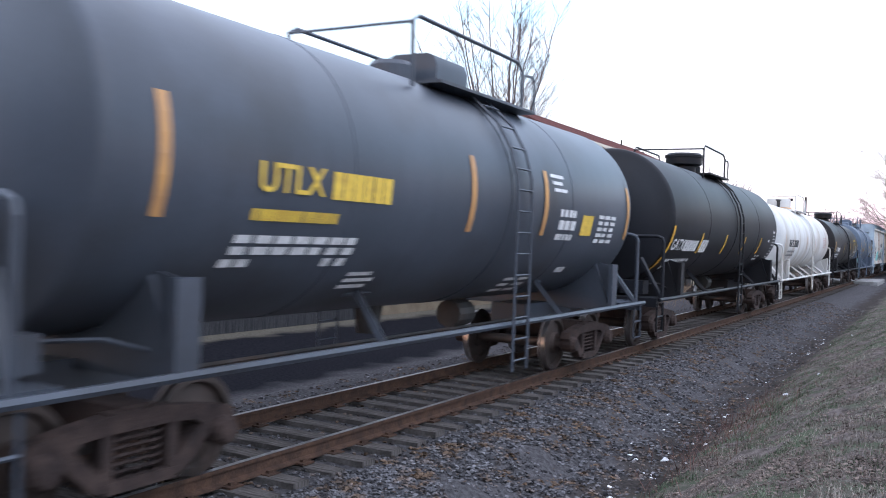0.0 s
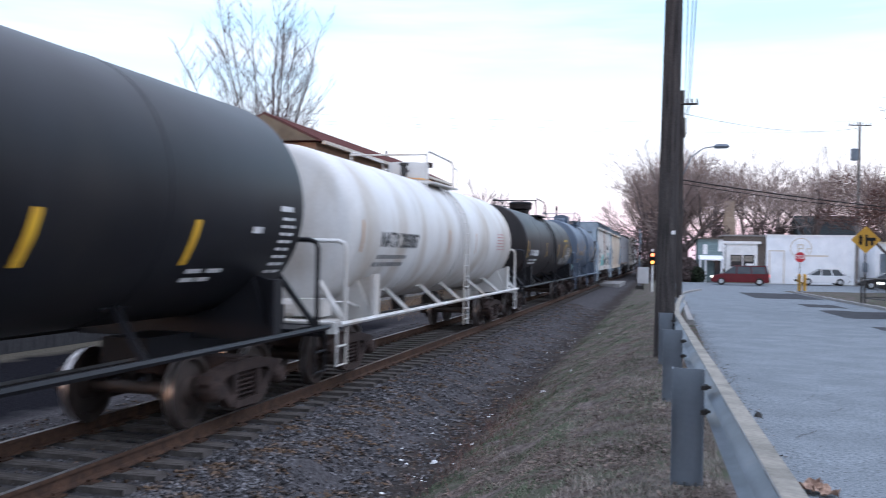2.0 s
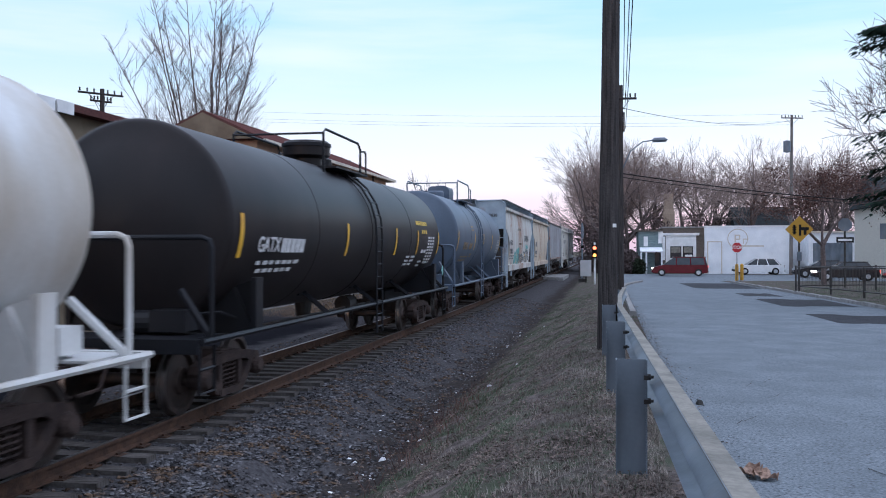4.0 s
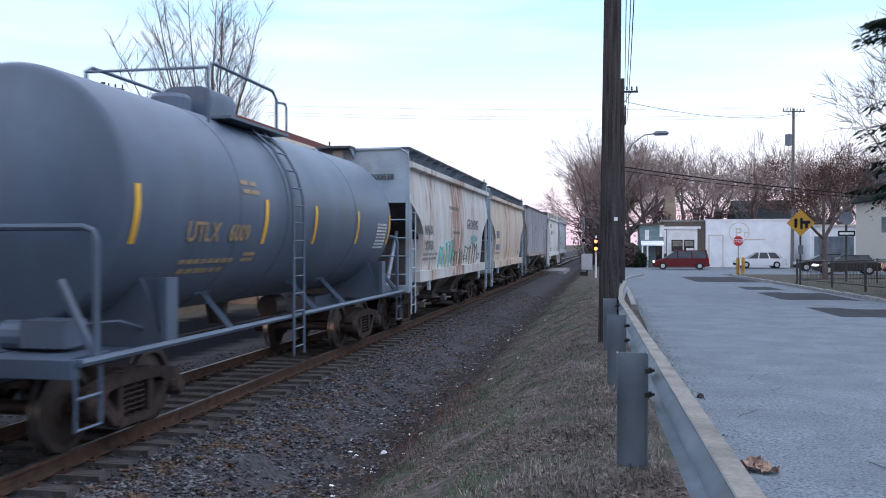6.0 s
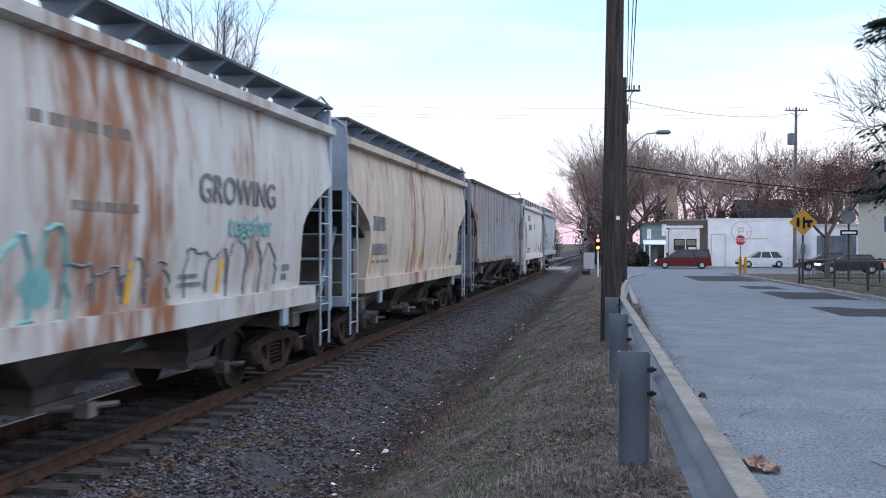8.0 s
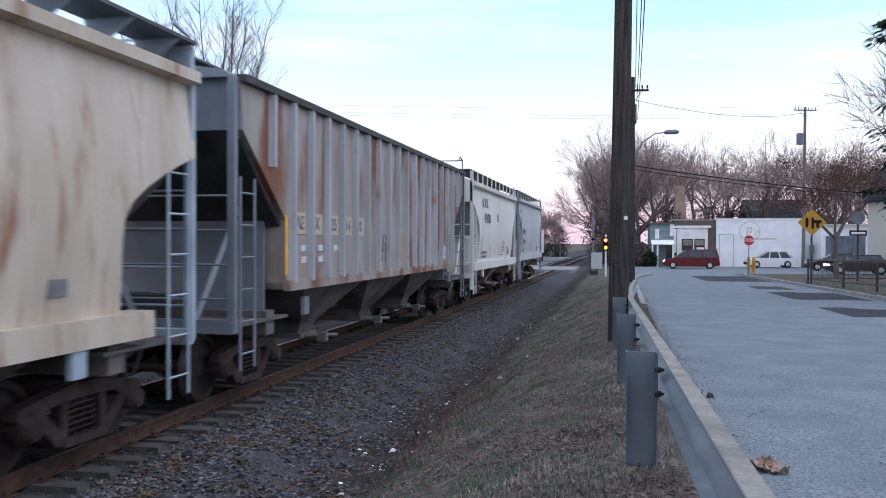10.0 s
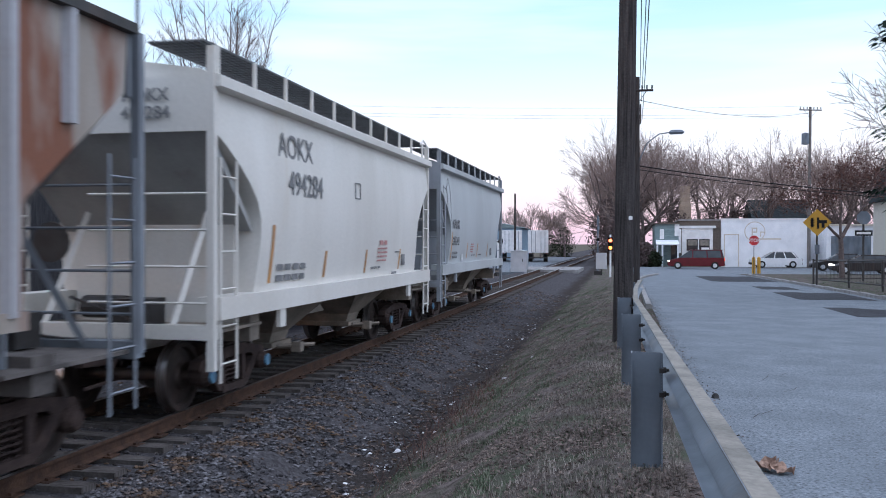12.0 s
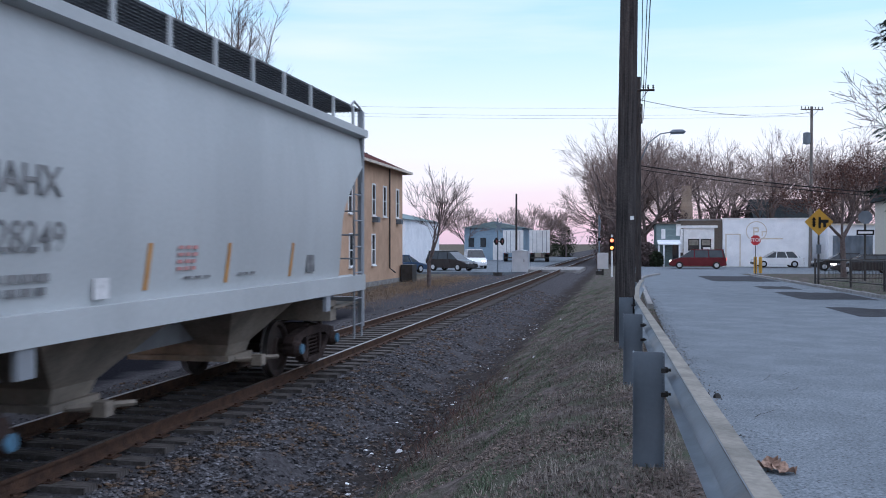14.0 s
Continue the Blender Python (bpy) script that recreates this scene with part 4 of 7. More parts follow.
    m = Mesh().lathe([(-0.25, 0.2), (0.25, 0.2)], 14, (0.15, half * 0.3, zc - r - 0.2), "y").tube([(0.2, -half + 2, 0.85), (0.2, half - 2, 0.85)], 0.03, 5)
    m.lathe([(zc - r - 0.35, 0.14), (zc - r + 0.05, 0.2)], 12, (0, -0.4, 0))
    part("outlet_valve", m, M["steel_dark"], car)
    return car


def hopper_car(label, length, top, sill, paint, end_paint, bays, style, bay_paint, inset=1.42, w=1.55, ribs=0, blue=False, slope=None):
    car = thing("hopper_car", label, "hopper car", group="cars of the train")
    h = length / 2
    # half-width at each height: curved sides bulge a little
    def wx(z):
        if ribs:
            return w - 0.06
        t = (z - sill) / (top - sill)
        return w - 0.20 + 0.20 * math.sin(math.pi * min(1, max(0, 0.16 + 0.72 * t)))
    knee = top - (1.0 if style == "gusset" else 0.68)
    za = sill + 0.9
    lv = []
    for z, d in [(sill - 0.30, inset + 0.35), (sill, inset - 0.08), (sill + 0.45, inset - 0.03), (za - 0.15, inset)] + [(za + (knee - za) * f, inset * k) for f, k in ((0.1, 0.985), (0.3, 0.90), (0.5, 0.73), (0.7, 0.50), (0.88, 0.25), (0.97, 0.10))] + [
            (knee, 0.06), (knee + 0.3, 0.05), (top - 0.12, 0.05), (top, 0.05)]:
        x = wx(max(z, sill)) - (0.25 if z < sill else 0)
        lv.append((z, -x, x, -h + d, h - d))
    if ribs:
        lv = []
        for z, d in ((sill - 0.1, 1.95), (sill, 1.90), (sill + 0.95, 1.88), (sill + 1.0, 1.84), (top - 0.72, 0.42), (top - 0.66, 0.36), (top, 0.30)):
            lv.append((z, -wx(z), wx(z), -h + d, h - d))
    body = part("body", Mesh().slices(lv), paint, car, smooth=25)
    ins = 1.88 if ribs else inset
    # end wall, top side plate, side sill
    eh = top - 0.68 if ribs else knee
    off = 0.25 if ribs else 0.03
    for q in (-1, 1):
        part("end_wall", Mesh().box(-w + 0.05, w - 0.05, min(q * (h - off), q * (h - off - 0.05)), max(q * (h - off), q * (h - off - 0.05)), eh, top + (0.31 if style == "gusset" else 0.0)), end_paint, car, "blue-grey end sheet")
        # dark slope sheets and gusset end panels carry the recess shade as colour
        part("slope_sheet", Mesh().prism([(q * (h - off - 0.03), eh), (q * (h - ins + 0.05), sill + 0.85), (q * (h - ins - 0.07), sill + 0.85), (q * (h - off - 0.2), eh)], -w + 0.14, w - 0.14, "x"), slope or P["slope_shade"], car, "grimy slope sheet, on most cars with recess shade painted in")
        part("end_panel", Mesh().box(-w + 0.35, w - 0.35, min(q * (h - ins + 0.15), q * (h - ins + 0.1)), max(q * (h - ins + 0.15), q * (h - ins + 0.1)), 1.05, sill + 1.0), bay_paint if style == "gusset" else end_paint, car)
        if style == "gusset":
            part("end_running_board", Mesh().box(-0.75, 0.15, min(q * h, q * (h + 0.42)), max(q * h, q * (h + 0.42)), top + 0.33, top + 0.38), P["walk"], car, "dark end running board")
            for xx in (-0.70, 0.10):
                part("board_bracket", Mesh().prism([(q * (h - 0.02), top + 0.33), (q * (h + 0.38), top + 0.33), (q * (h - 0.02), top + 0.10)], xx - 0.02, xx + 0.02, "x"), end_paint, car)
            part("end_rib", Mesh().box(-0.42, -0.16, min(q * (h - 0.03), q * (h + 0.06)), max(q * (h - 0.03), q * (h + 0.06)), eh, top + 0.3), paint, car)
            part("end_top_rail", Mesh().tube([(-w + 0.1, q * (h - 0.02), top + 0.30), (w - 0.25, q * (h - 0.02), top + 0.34), (w - 0.08, q * (h - 0.05), top + 0.20), (w - 0.06, q * (h - 0.08), top - 0.1)], 0.04, 6), end_paint, car)
            part("inner_post", Mesh().box(0.42, 0.54, min(q * (h - 0.06), q * (h - 0.14)), max(q * (h - 0.06), q * (h - 0.14)), 1.10, eh), end_paint, car)
    for s in (-1, 1):
        a, b = sorted((s * (w - 0.10), s * (w + 0.05)))
        if style != "rib":
            part("top_plate", Mesh().prism([(a, top - 0.16), (b, top - 0.13), (b, top + 0.0), (a, top + 0.05)], -h + 0.05, h - 0.05, "y"), paint, car)
            a, b = sorted((s * (w - 0.30), s * (w + 0.02)))
            part("side_sill", Mesh().box(a, b, -h + (ins - 0.55 if style == "gusset" else 0.12), h - (ins - 0.55 if style == "gusset" else 0.12), sill - 0.26, sill + 0.02), paint, car)
        else:
            a, b = sorted((s * (w - 0.12), s * (w + 0.04)))
            part("top_plate", Mesh().box(a, b, -h + 0.25, h - 0.25, top - 0.05, top + 0.05), M["steel_dark"], car)
            part("side_sill", Mesh().box(*sorted((s * (w - 0.10), s * (w + 0.0))), -h + 1.9, h - 1.9, sill - 0.12, sill + 0.04), paint, car)
            for k in range(ribs):
                y = -h + 1.3 + (length - 2.6) * k / (ribs - 1)
                foot = sill if h - abs(y) > 1.9 else sill + 1.0 + (1.9 - h + abs(y)) * 1.15
                part("rib", Mesh().add([(s * (w - 0.07), y - 0.08, z) for z in (foot, top)] + [(s * (w + 0.03), y - 0.045, z) for z in (foot, top)] + [(s * (w + 0.03), y + 0.045, z) for z in (foot, top)] + [(s * (w - 0.07), y + 0.08, z) for z in (foot, top)],
                                              [(0, 1, 3, 2), (2, 3, 5, 4), (4, 5, 7, 6), (0, 2, 4, 6), (1, 3, 5, 7)]), P["rib_post"], car)
    # roof and walkway
    part("roof", Mesh().prism([(-w + 0.08, top), (w - 0.08, top), (w - 0.25, top + 0.10), (0.5, top + 0.22), (-0.5, top + 0.22), (-w + 0.25, top + 0.10)], -h + 0.12, h - 0.12, "y"), end_paint, car)
    part("hatch_cover", Mesh().box(-0.32, 0.32, -h + 0.8, h - 0.8, top + 0.22, top + 0.34), end_paint, car)
    if style == "gusset":
        n = round(length / 0.95)
        for s in (-1, 1):
            part("walkway", Mesh().box(*sorted((s * 0.95, s * (w - 0.02))), -h, h, top + 0.33, top + 0.37), P["walk"], car, "dark roof walkway")
            for k in range(n):
                y = -h + 0.4 + (length - 0.8) * k / (n - 1)
                part("walkway_bracket", Mesh().prism([(s * (w - 0.04), top + 0.33), (s * 0.95, top + 0.33), (s * 1.0, top + 0.10), (s * (w - 0.42), top + 0.05)], y - 0.02, y + 0.02, "y"), end_paint, car)
    elif style == "fence":
        n = round(length / 1.1)
        for s in (-1, 1):
            m = Mesh()
            x = s * (w - 0.10)
            for k in range(9):
                xa = x - s * (0.03 + 0.085 * k)
                m.box(xa - 0.028, xa + 0.028, -h - 0.1, h + 0.1, top + 0.385, top + 0.41)
            for k in range(round(length / 0.16)):
                ya = -h + 0.16 * k
                m.box(min(x, x - s * 0.74), max(x, x - s * 0.74), ya - 0.02, ya + 0.02, top + 0.375, top + 0.384)
            part("walkway", m, P["walk"], car, "dark grated roof walkway")
            for k in range(n):
                y = -h + 0.25 + (length - 0.8) * k / (n - 1)
                part("walkway_post", Mesh().box(x + s * 0.012 - 0.02, x + s * 0.012 + 0.02, y - 0.03, y + 0.03, top - 0.02, top + 0.40), paint, car)
    else:
        part("walkway", Mesh().box(-0.65, 0.65, -h + 0.1, h - 0.1, top + 0.36, top + 0.39).box(-0.03, 0.03, -h + 0.3, h - 0.3, top + 0.3, top + 0.37), P["walk"], car, "dark grated roof walkway")
    part("roof_end_rail", Mesh().tube([(w - 0.1, h - 0.05, top), (w - 0.1, h - 0.05, top + 0.42), (w - 0.1, h - 0.45, top + 0.5), (w - 0.1, h - 0.7, top + 0.36)], 0.022, 5).tube([(w - 0.1, h - 0.05, top + 0.42), (-w + 0.1, h - 0.05, top + 0.42)], 0.02, 5), end_paint, car)
    # hopper bays with outlet gates
    run = length - 2 * (ins if ribs else 0.95) - 2.0
    bl = run / bays
    for k in range(bays):
        y = -run / 2 + bl * (k + 0.5)
        bt = min(bl * 0.5 - 0.02, 1.45 if style == "fence" else 1.75)
        m = Mesh().slices([(0.55, -0.72, 0.72, y - 0.34, y + 0.34), (0.72, -0.78, 0.78, y - 0.38, y + 0.38), (sill - 0.1, -w + 0.18, w - 0.18, y - bt, y + bt)])
        b = part("hopper_bay", m, bay_paint, car)
        g = Mesh().box(-0.80, 0.80, y - 0.42, y + 0.42, 0.48, 0.56).tube([(-1.05, y + 0.1, 0.46), (1.05, y + 0.1, 0.46)], 0.05, 6)
        g.box(0.96, 1.12, y + 0.02, y + 0.18, 0.38, 0.54).tube([(0.8, y - 0.2, 0.5), (1.2, y + 0.45, 0.47)], 0.035, 5)
        part("outlet_gate", g, bay_paint, b)
    # underframe
    part("centre_sill", Mesh().box(-0.3, 0.3, -h + 0.1, h - 0.1, 0.80, 1.08), end_paint, car)
    for q in (-1, 1):
        part("end_sill", Mesh().box(-1.5, 1.5, min(q * (h - 0.02), q * (h - 0.20)), max(q * (h - 0.02), q * (h - 0.20)), 1.0, 1.18), end_paint, car)
        part("bolster", Mesh().box(-1.4, 1.4, q * (h - 1.5) - 0.15, q * (h - 1.5) + 0.15, 0.85, 1.2), bay_paint, car)
        part("end_platform", Mesh().box(-1.45, 1.45, min(q * (h - 0.2), q * (h - ins - 0.2)), max(q * (h - 0.2), q * (h - ins - 0.2)), 1.06, 1.10), bay_paint, car)
    for q in (-1, 1):
        for s in (-1, 1):
            x, y = s * (w - 0.08), q * (h - 0.08)
            up = 0.36 if style == "fence" else 0.0
            part("corner_post", Mesh().box(x - 0.05, x + 0.05, y - 0.05, y + 0.05, 0.62 if style == "fence" else 1.05, top + up), end_paint, car)
            ladder(car, x + s * 0.05, y - q * 0.36, 0.45 if style != "rib" else 0.5, sill + 1.75 if style != "rib" else top - 1.3, 0.46, 6, end_paint)
            part("diagonal_brace", Mesh().tube([(s * 0.9, q * (h - 0.12), 1.1), (s * 0.9, q * (h - ins + 0.05), sill + 1.5)], 0.05, 4), end_paint, car)
            part("jacking_pad", Mesh().box(*sorted((s * (w - 0.06), s * (w + 0.0))), q * (h - ins - 0.75) - 0.11, q * (h - ins - 0.75) + 0.11, sill - 0.52, sill - 0.25), end_paint, car)
        for z in (1.45, 1.9, 2.35, 2.8):
            part("end_grab_bar", Mesh().tube([(-0.2, q * (h - 0.05), z), (w - 0.1, q * (h - 0.05), z)], 0.016, 5), end_paint, car)
        m = Mesh().lathe([(0, 0.26), (0.03, 0.26)], 16, (-0.7, q * (h + 0.0), 2.2), "y").cbox(0.2, q * (h - 0.5), 1.3, 0.6, 0.4, 0.35).lathe([(0, 0.15), (0.6, 0.15)], 12, (-0.6, q * (h - 0.6), 1.35), "x")
        m.tube([(1.35, q * (h - 0.1), 1.12), (0.4, q * (h - 0.12), 1.2), (-0.5, q * (h - 0.12), 1.5)], 0.02, 5)
        part("brake_gear", m, M["steel_dark"], car)
        coupler(car, q * (h + 0.1), q)
        truck(car, q * (h - 1.55), blue)
    return car, wx


def scrawl(car, wx, y0, y1, z0, z1, material, seed, n=7, r=0.018):
    """Loose sprayed outline letters."""
    g = random.Random(seed)
    m = Mesh()
    step = (y1 - y0) / n
    for k in range(n):
        y, pts = y0 + step * k, []
        hgt = g.uniform(0.7, 1.0)
        for i in range(15):
            a = i / 14
            yy = y + step * (0.5 - 0.55 * math.cos(a * math.pi)) + 0.05 * g.uniform(-1, 1)
            zz = z0 + (z1 - z0) * hgt * (math.sin(a * math.pi) ** 0.6 + 0.16 * math.sin(a * 9 + k))
            pts.append((wx(zz) + 0.004, yy, zz))
        m.tube(pts, r, 4)
    part("sprayed_tag", m, material, car)


def blob(car, wx, y0, y1, z0, z1, material, seed):
    g = random.Random(seed)
    n, c, e = 22, ((y0 + y1) / 2, (z0 + z1) / 2), ((y1 - y0) / 2, (z1 - z0) / 2)
    pts = []
    for i in range(n):
        a = 2 * math.pi * i / n
        k = g.uniform(0.75, 1.05)
        z = c[1] + e[1] * k * math.sin(a)
        pts.append((wx(z) + 0.005, c[0] + e[0] * k * math.cos(a), z))
    m = Mesh().add(pts + [(wx(c[1]) + 0.005, *c)], [(i, (i + 1) % n, n) for i in range(n)])
    part("sprayed_patch", m, material, car)


TRAIN = []


def build_train():
    r, zc = 1.50, 2.77
    # added car, never in view: it blocks light from the next tank's head
    lead = tank_car("faded black tank car added out of view to shade the next car's head", -4.6, 5.5, r, zc, P["tank_grey"], P["tank_grey"], "box", 0.9, 0.9, 3.2, braces=(-2.3, 2.6))
    TRAIN.append((lead, -4.6))
    r, zc = 1.50, 2.77
    a = tank_car("faded black tank car with yellow and white stencils", 10.0, 5.8, r, zc, P["tank_grey"], P["tank_grey"], "box", 0.9, 0.9, 3.2, braces=(-2.3, 2.6))
    drum_letters(a, "UTLX", 0.36, M["letter_yellow"], -3.86, 2.64, r, zc, "reporting_mark")
    marks(a, [(-3.28, -2.25, 2.64, 0.26, 6)], r, zc, M["letter_yellow"], "painted_number")
    marks(a, [(-4.33, -3.1, 2.33, 0.10, 12)], r, zc, M["letter_yellow"])
    marks(a, [(-4.45, -2.6, 2.12, 0.07, 7), (-4.45, -2.6, 2.02, 0.07, 7), (-4.5, -4.1, 1.91, 0.07, 2), (-3.1, -2.65, 1.91, 0.08, 2), (-2.53, -1.88, 1.78, 0.04, 1), (-2.53, -1.88, 1.71, 0.04, 1), (-2.53, -1.92, 1.64, 0.04, 1)], r, zc, M["letter_white"])
    marks(a, [(2.0, 2.6, 3.15, 0.05, 1), (2.05, 2.65, 3.05, 0.05, 1), (2.1, 2.7, 2.95, 0.05, 1), (2.4, 3.1, 2.62, 0.11, 4), (2.4, 3.1, 2.44, 0.14, 3), (2.4, 3.1, 2.26, 0.09, 5)], r, zc, M["letter_white"])
    marks(a, [(3.35, 3.9, 2.46, 0.32, 1)], r, zc, M["letter_yellow"])
    marks(a, [(4.1, 5.0, 2.62 - 0.1 * k, 0.06, 3) for k in range(5)] + [(1.6, 2.6, 1.62 - 0.09 * k, 0.045, 2) for k in range(3)] + [(3.2, 3.7, 1.74, 0.09, 1)], r, zc, M["letter_white"])
    for y in (-5.35, -0.42, 1.85, 5.64):
        strip(a, y, 2.27, 3.2, r, zc, M["orange"], 0.12)
    TRAIN.append((a, 10.0))
    r, zc = 1.50, 2.80
    b = tank_car("matt black tank car with yellow reflective strips", 25.65, 6.65, r, zc, P["tank_black"], P["tank_black"], "drum", 0.15, -0.3, braces=(-3.5, 2.9))
    for z, w0, w1, hh in ((3.32, -0.95, 0.12, 0.10), (3.17, -0.90, -0.30, 0.07), (3.05, -0.92, -0.55, 0.04), (2.30, -0.85, -0.45, 0.07), (2.18, -0.85, -0.50, 0.05)):
        part("end_stencil", Mesh().box(w0, w1, -6.98, -6.86, z - hh / 2, z + hh / 2), M["letter_white"], b)
    drum_letters(b, "GATX", 0.37, M["letter_white"], -5.98, 2.20, r, zc, "reporting_mark")
    marks(b, [(-5.42, -4.2, 2.20, 0.25, 6)], r, zc, M["letter_white"], "painted_number")
    marks(b, [(-6.3, -4.2, 1.86, 0.07, 9), (-6.2, -4.2, 1.70, 0.07, 8), (5.9, 6.4, 2.75, 0.07, 1)] + [(6.0, 6.45, 2.62 - 0.1 * k, 0.04, 2) for k in range(8)] + [(4.0, 4.9, 1.95, 0.05, 2), (4.0, 4.7, 1.85, 0.05, 2), (5.2, 5.5, 2.45, 0.08, 1), (-3.85, -3.2, 2.2, 0.30, 3)], r, zc, M["letter_white"])
    strip(b, -6.72, 1.62, 2.62, r, zc, M["yellow"], 0.13, 0.08)
    for y in (-4.0, -1.3, 1.3, 3.85):
        strip(b, y, 2.02, 2.52, r, zc, M["yellow"], 0.12, 0.05)
    TRAIN.append((b, 25.65))
    r, zc = 1.43, 2.60
    c = tank_car("grimy white tank car with white ladder and rails", 42.05, 7.2, r, zc, P["tank_white"], P["tank_white"], "flared", 0.4, 0.3, braces=(-4.5, -2.0, -0.1, 2.9, 5.0), knuckle=0.26)
    drum_letters(c, "NATX 205007", 0.40, M["letter_black"], -4.85, 2.42, r, zc)
    marks(c, [(-6.1, -4.3, 2.12, 0.075, 8), (-6.2, -4.4, 1.98, 0.075, 7)], r, zc, M["letter_grey"])
    marks(c, [(4.9, 5.9, 2.8 - 0.09 * k, 0.035, 4) for k in range(6)], r, zc, P["pinkish"])
    for y in (-7.05, -1.0, 1.9):
        strip(c, y, 2.2, 2.75, r, zc, M["orange"], 0.07)
    TRAIN.append((c, 42.05))
    r, zc = 1.45, 2.58
    d = tank_car("sooty dark brown tank car with white stencils", 59.75, 7.15, r, zc, P["tank_brown"], P["tank_black"], "drum", 0.1, -0.2)
    drum_letters(d, "GATX", 0.32, M["letter_white"], -5.85, 2.28, r, zc, "reporting_mark")
    marks(d, [(-5.35, -4.3, 2.28, 0.22, 5)], r, zc, M["letter_white"], "painted_number")
    marks(d, [(-6.2, -4.4, 2.02, 0.06, 7), (-6.1, -4.6, 1.9, 0.06, 6), (3.3, 4.4, 2.04, 0.05, 2), (3.3, 4.4, 1.94, 0.05, 2), (3.3, 4.3, 1.85, 0.05, 2), (4.9, 5.5, 1.9, 0.05, 1), (4.9, 5.4, 1.8, 0.05, 1), (4.9, 5.6, 2.18, 0.09, 2)] + [(5.6, 6.5, 2.55 - 0.085 * k, 0.05, 3) for k in range(9)], r, zc, M["letter_white"])
    marks(d, [(4.2, 5.6, 2.92, 0.10, 8), (4.8, 5.5, 2.70, 0.10, 3)], r, zc, M["letter_yellow"])
    for y in (-6.9, -1.9, 2.0, 4.35, 7.1):
        strip(d, y, 2.1, 2.72, r, zc, M["yellow"], 0.12)
    part("hazard_placard", Mesh().add([(1.46, 7.75, 1.45), (1.46, 7.9, 1.6), (1.46, 7.75, 1.75), (1.46, 7.6, 1.6), (1.44, 7.75, 1.45), (1.44, 7.9, 1.6), (1.44, 7.75, 1.75), (1.44, 7.6, 1.6)], [(0, 1, 2, 3), (7, 6, 5, 4), (0, 4, 5, 1), (1, 5, 6, 2), (2, 6, 7, 3), (3, 7, 4, 0)]), P["graffiti_teal"], d, "diamond placard")
    TRAIN.append((d, 59.75))
    r, zc = 1.47, 2.72
    e = tank_car("blue-grey tank car with faded yellow lettering", 75.7, 5.5, r, zc, P["tank_blue"], P["tank_blue"], "box", -0.75, -1.0, braces=(-3.1, 0.3, 1.9))
    drum_letters(e, "UTLX", 0.36, M["letter_faded"], -3.80, 2.34, r, zc, "reporting_mark")
    drum_letters(e, "6009", 0.33, M["letter_faded"], -2.72, 2.34, r, zc, "painted_number")
    marks(e, [(-4.2, -2.6, 1.98, 0.06, 8), (-4.1, -2.8, 1.86, 0.06, 6), (-2.75, -2.1, 3.05, 0.06, 2), (-2.7, -2.1, 2.93, 0.06, 2), (-2.4, -1.9, 2.06, 0.05, 1), (-2.4, -1.9, 1.98, 0.05, 1)], r, zc, M["letter_faded"])
    marks(e, [(4.35, 5.15, 2.62 - 0.07 * k, 0.04, 4) for k in range(8)], r, zc, M["letter_white"])
    for y in (-5.45, -1.85, 0.35, 2.9, 5.35):
        strip(e, y, 2.2, 2.85, r, zc, M["yellow"], 0.11)
    TRAIN.append((e, 75.7))
    f, wx = hopper_car("rust-streaked white covered hopper car with faded slogan and graffiti", 13.7, 4.22, 1.47, P["hop_white"], P["hop_end"], 3, "gusset", P["bay_grey"], inset=1.6)
    flat_letters(f, "GROWING", 0.49, M["letter_grey"], wx(2.85) + 0.02, 2.85, 2.85, "slogan")
    flat_letters(f, "together", 0.42, P["graffiti_teal"], wx(2.4) + 0.02, 3.2, 2.42, "slogan")
    marks(f, [(-1.5, 0.2, 3.3, 0.115, 6), (-0.9, 0.3, 2.55, 0.09, 9)], 0, lambda z: wx(z), P["bay_tan"], "faded_logo")
    flat_letters(f, "NAHX", 0.36, M["letter_grey"], wx(2.55) + 0.02, -4.65, 2.56)
    flat_letters(f, "200838", 0.36, M["letter_grey"], wx(2.1) + 0.03, -4.55, 2.15)
    marks(f, [(-5.2, -3.2, 1.92, 0.07, 5), (-5.2, -3.3, 1.8, 0.07, 5), (1.2, 1.9, 1.8, 0.05, 1), (1.2, 1.9, 1.7, 0.05, 1), (4.45, 4.8, 1.82, 0.1, 1), (4.45, 4.8, 1.68, 0.1, 1)], 0, lambda z: wx(z), M["letter_grey"])
    scrawl(f, wx, -3.0, -0.9, 1.5, 2.35, P["graffiti_teal"], 3, 4, 0.03)
    scrawl(f, wx, -2.9, 0.9, 1.28, 1.5, P["graffiti_teal"], 14, 9, 0.02)
    scrawl(f, wx, -1.0, 1.0, 1.6, 2.1, P["graffiti_dark"], 5, 4)
    scrawl(f, wx, 1.4, 4.2, 1.55, 2.35, P["graffiti_dark"], 8, 5)
    for k in range(3):
        blob(f, wx, -2.9 + k * 0.66, -2.4 + k * 0.66, 1.6, 2.0, P["graffiti_teal"], 30 + k)
    for y in (-2.05, 0.15, 2.3):
        strip(f, y, 1.56, 2.0, 0, lambda z: wx(z), M["yellow"], 0.11, 0.04)
    strip(f, -5.18, 1.52, 2.4, 0, lambda z: wx(z), M["orange"], 0.09, 0.06)
    flat = Matrix(((1, 0, 0, 0), (0, 0, -1, 0), (0, 1, 0, 0), (0, 0, 0, 1)))
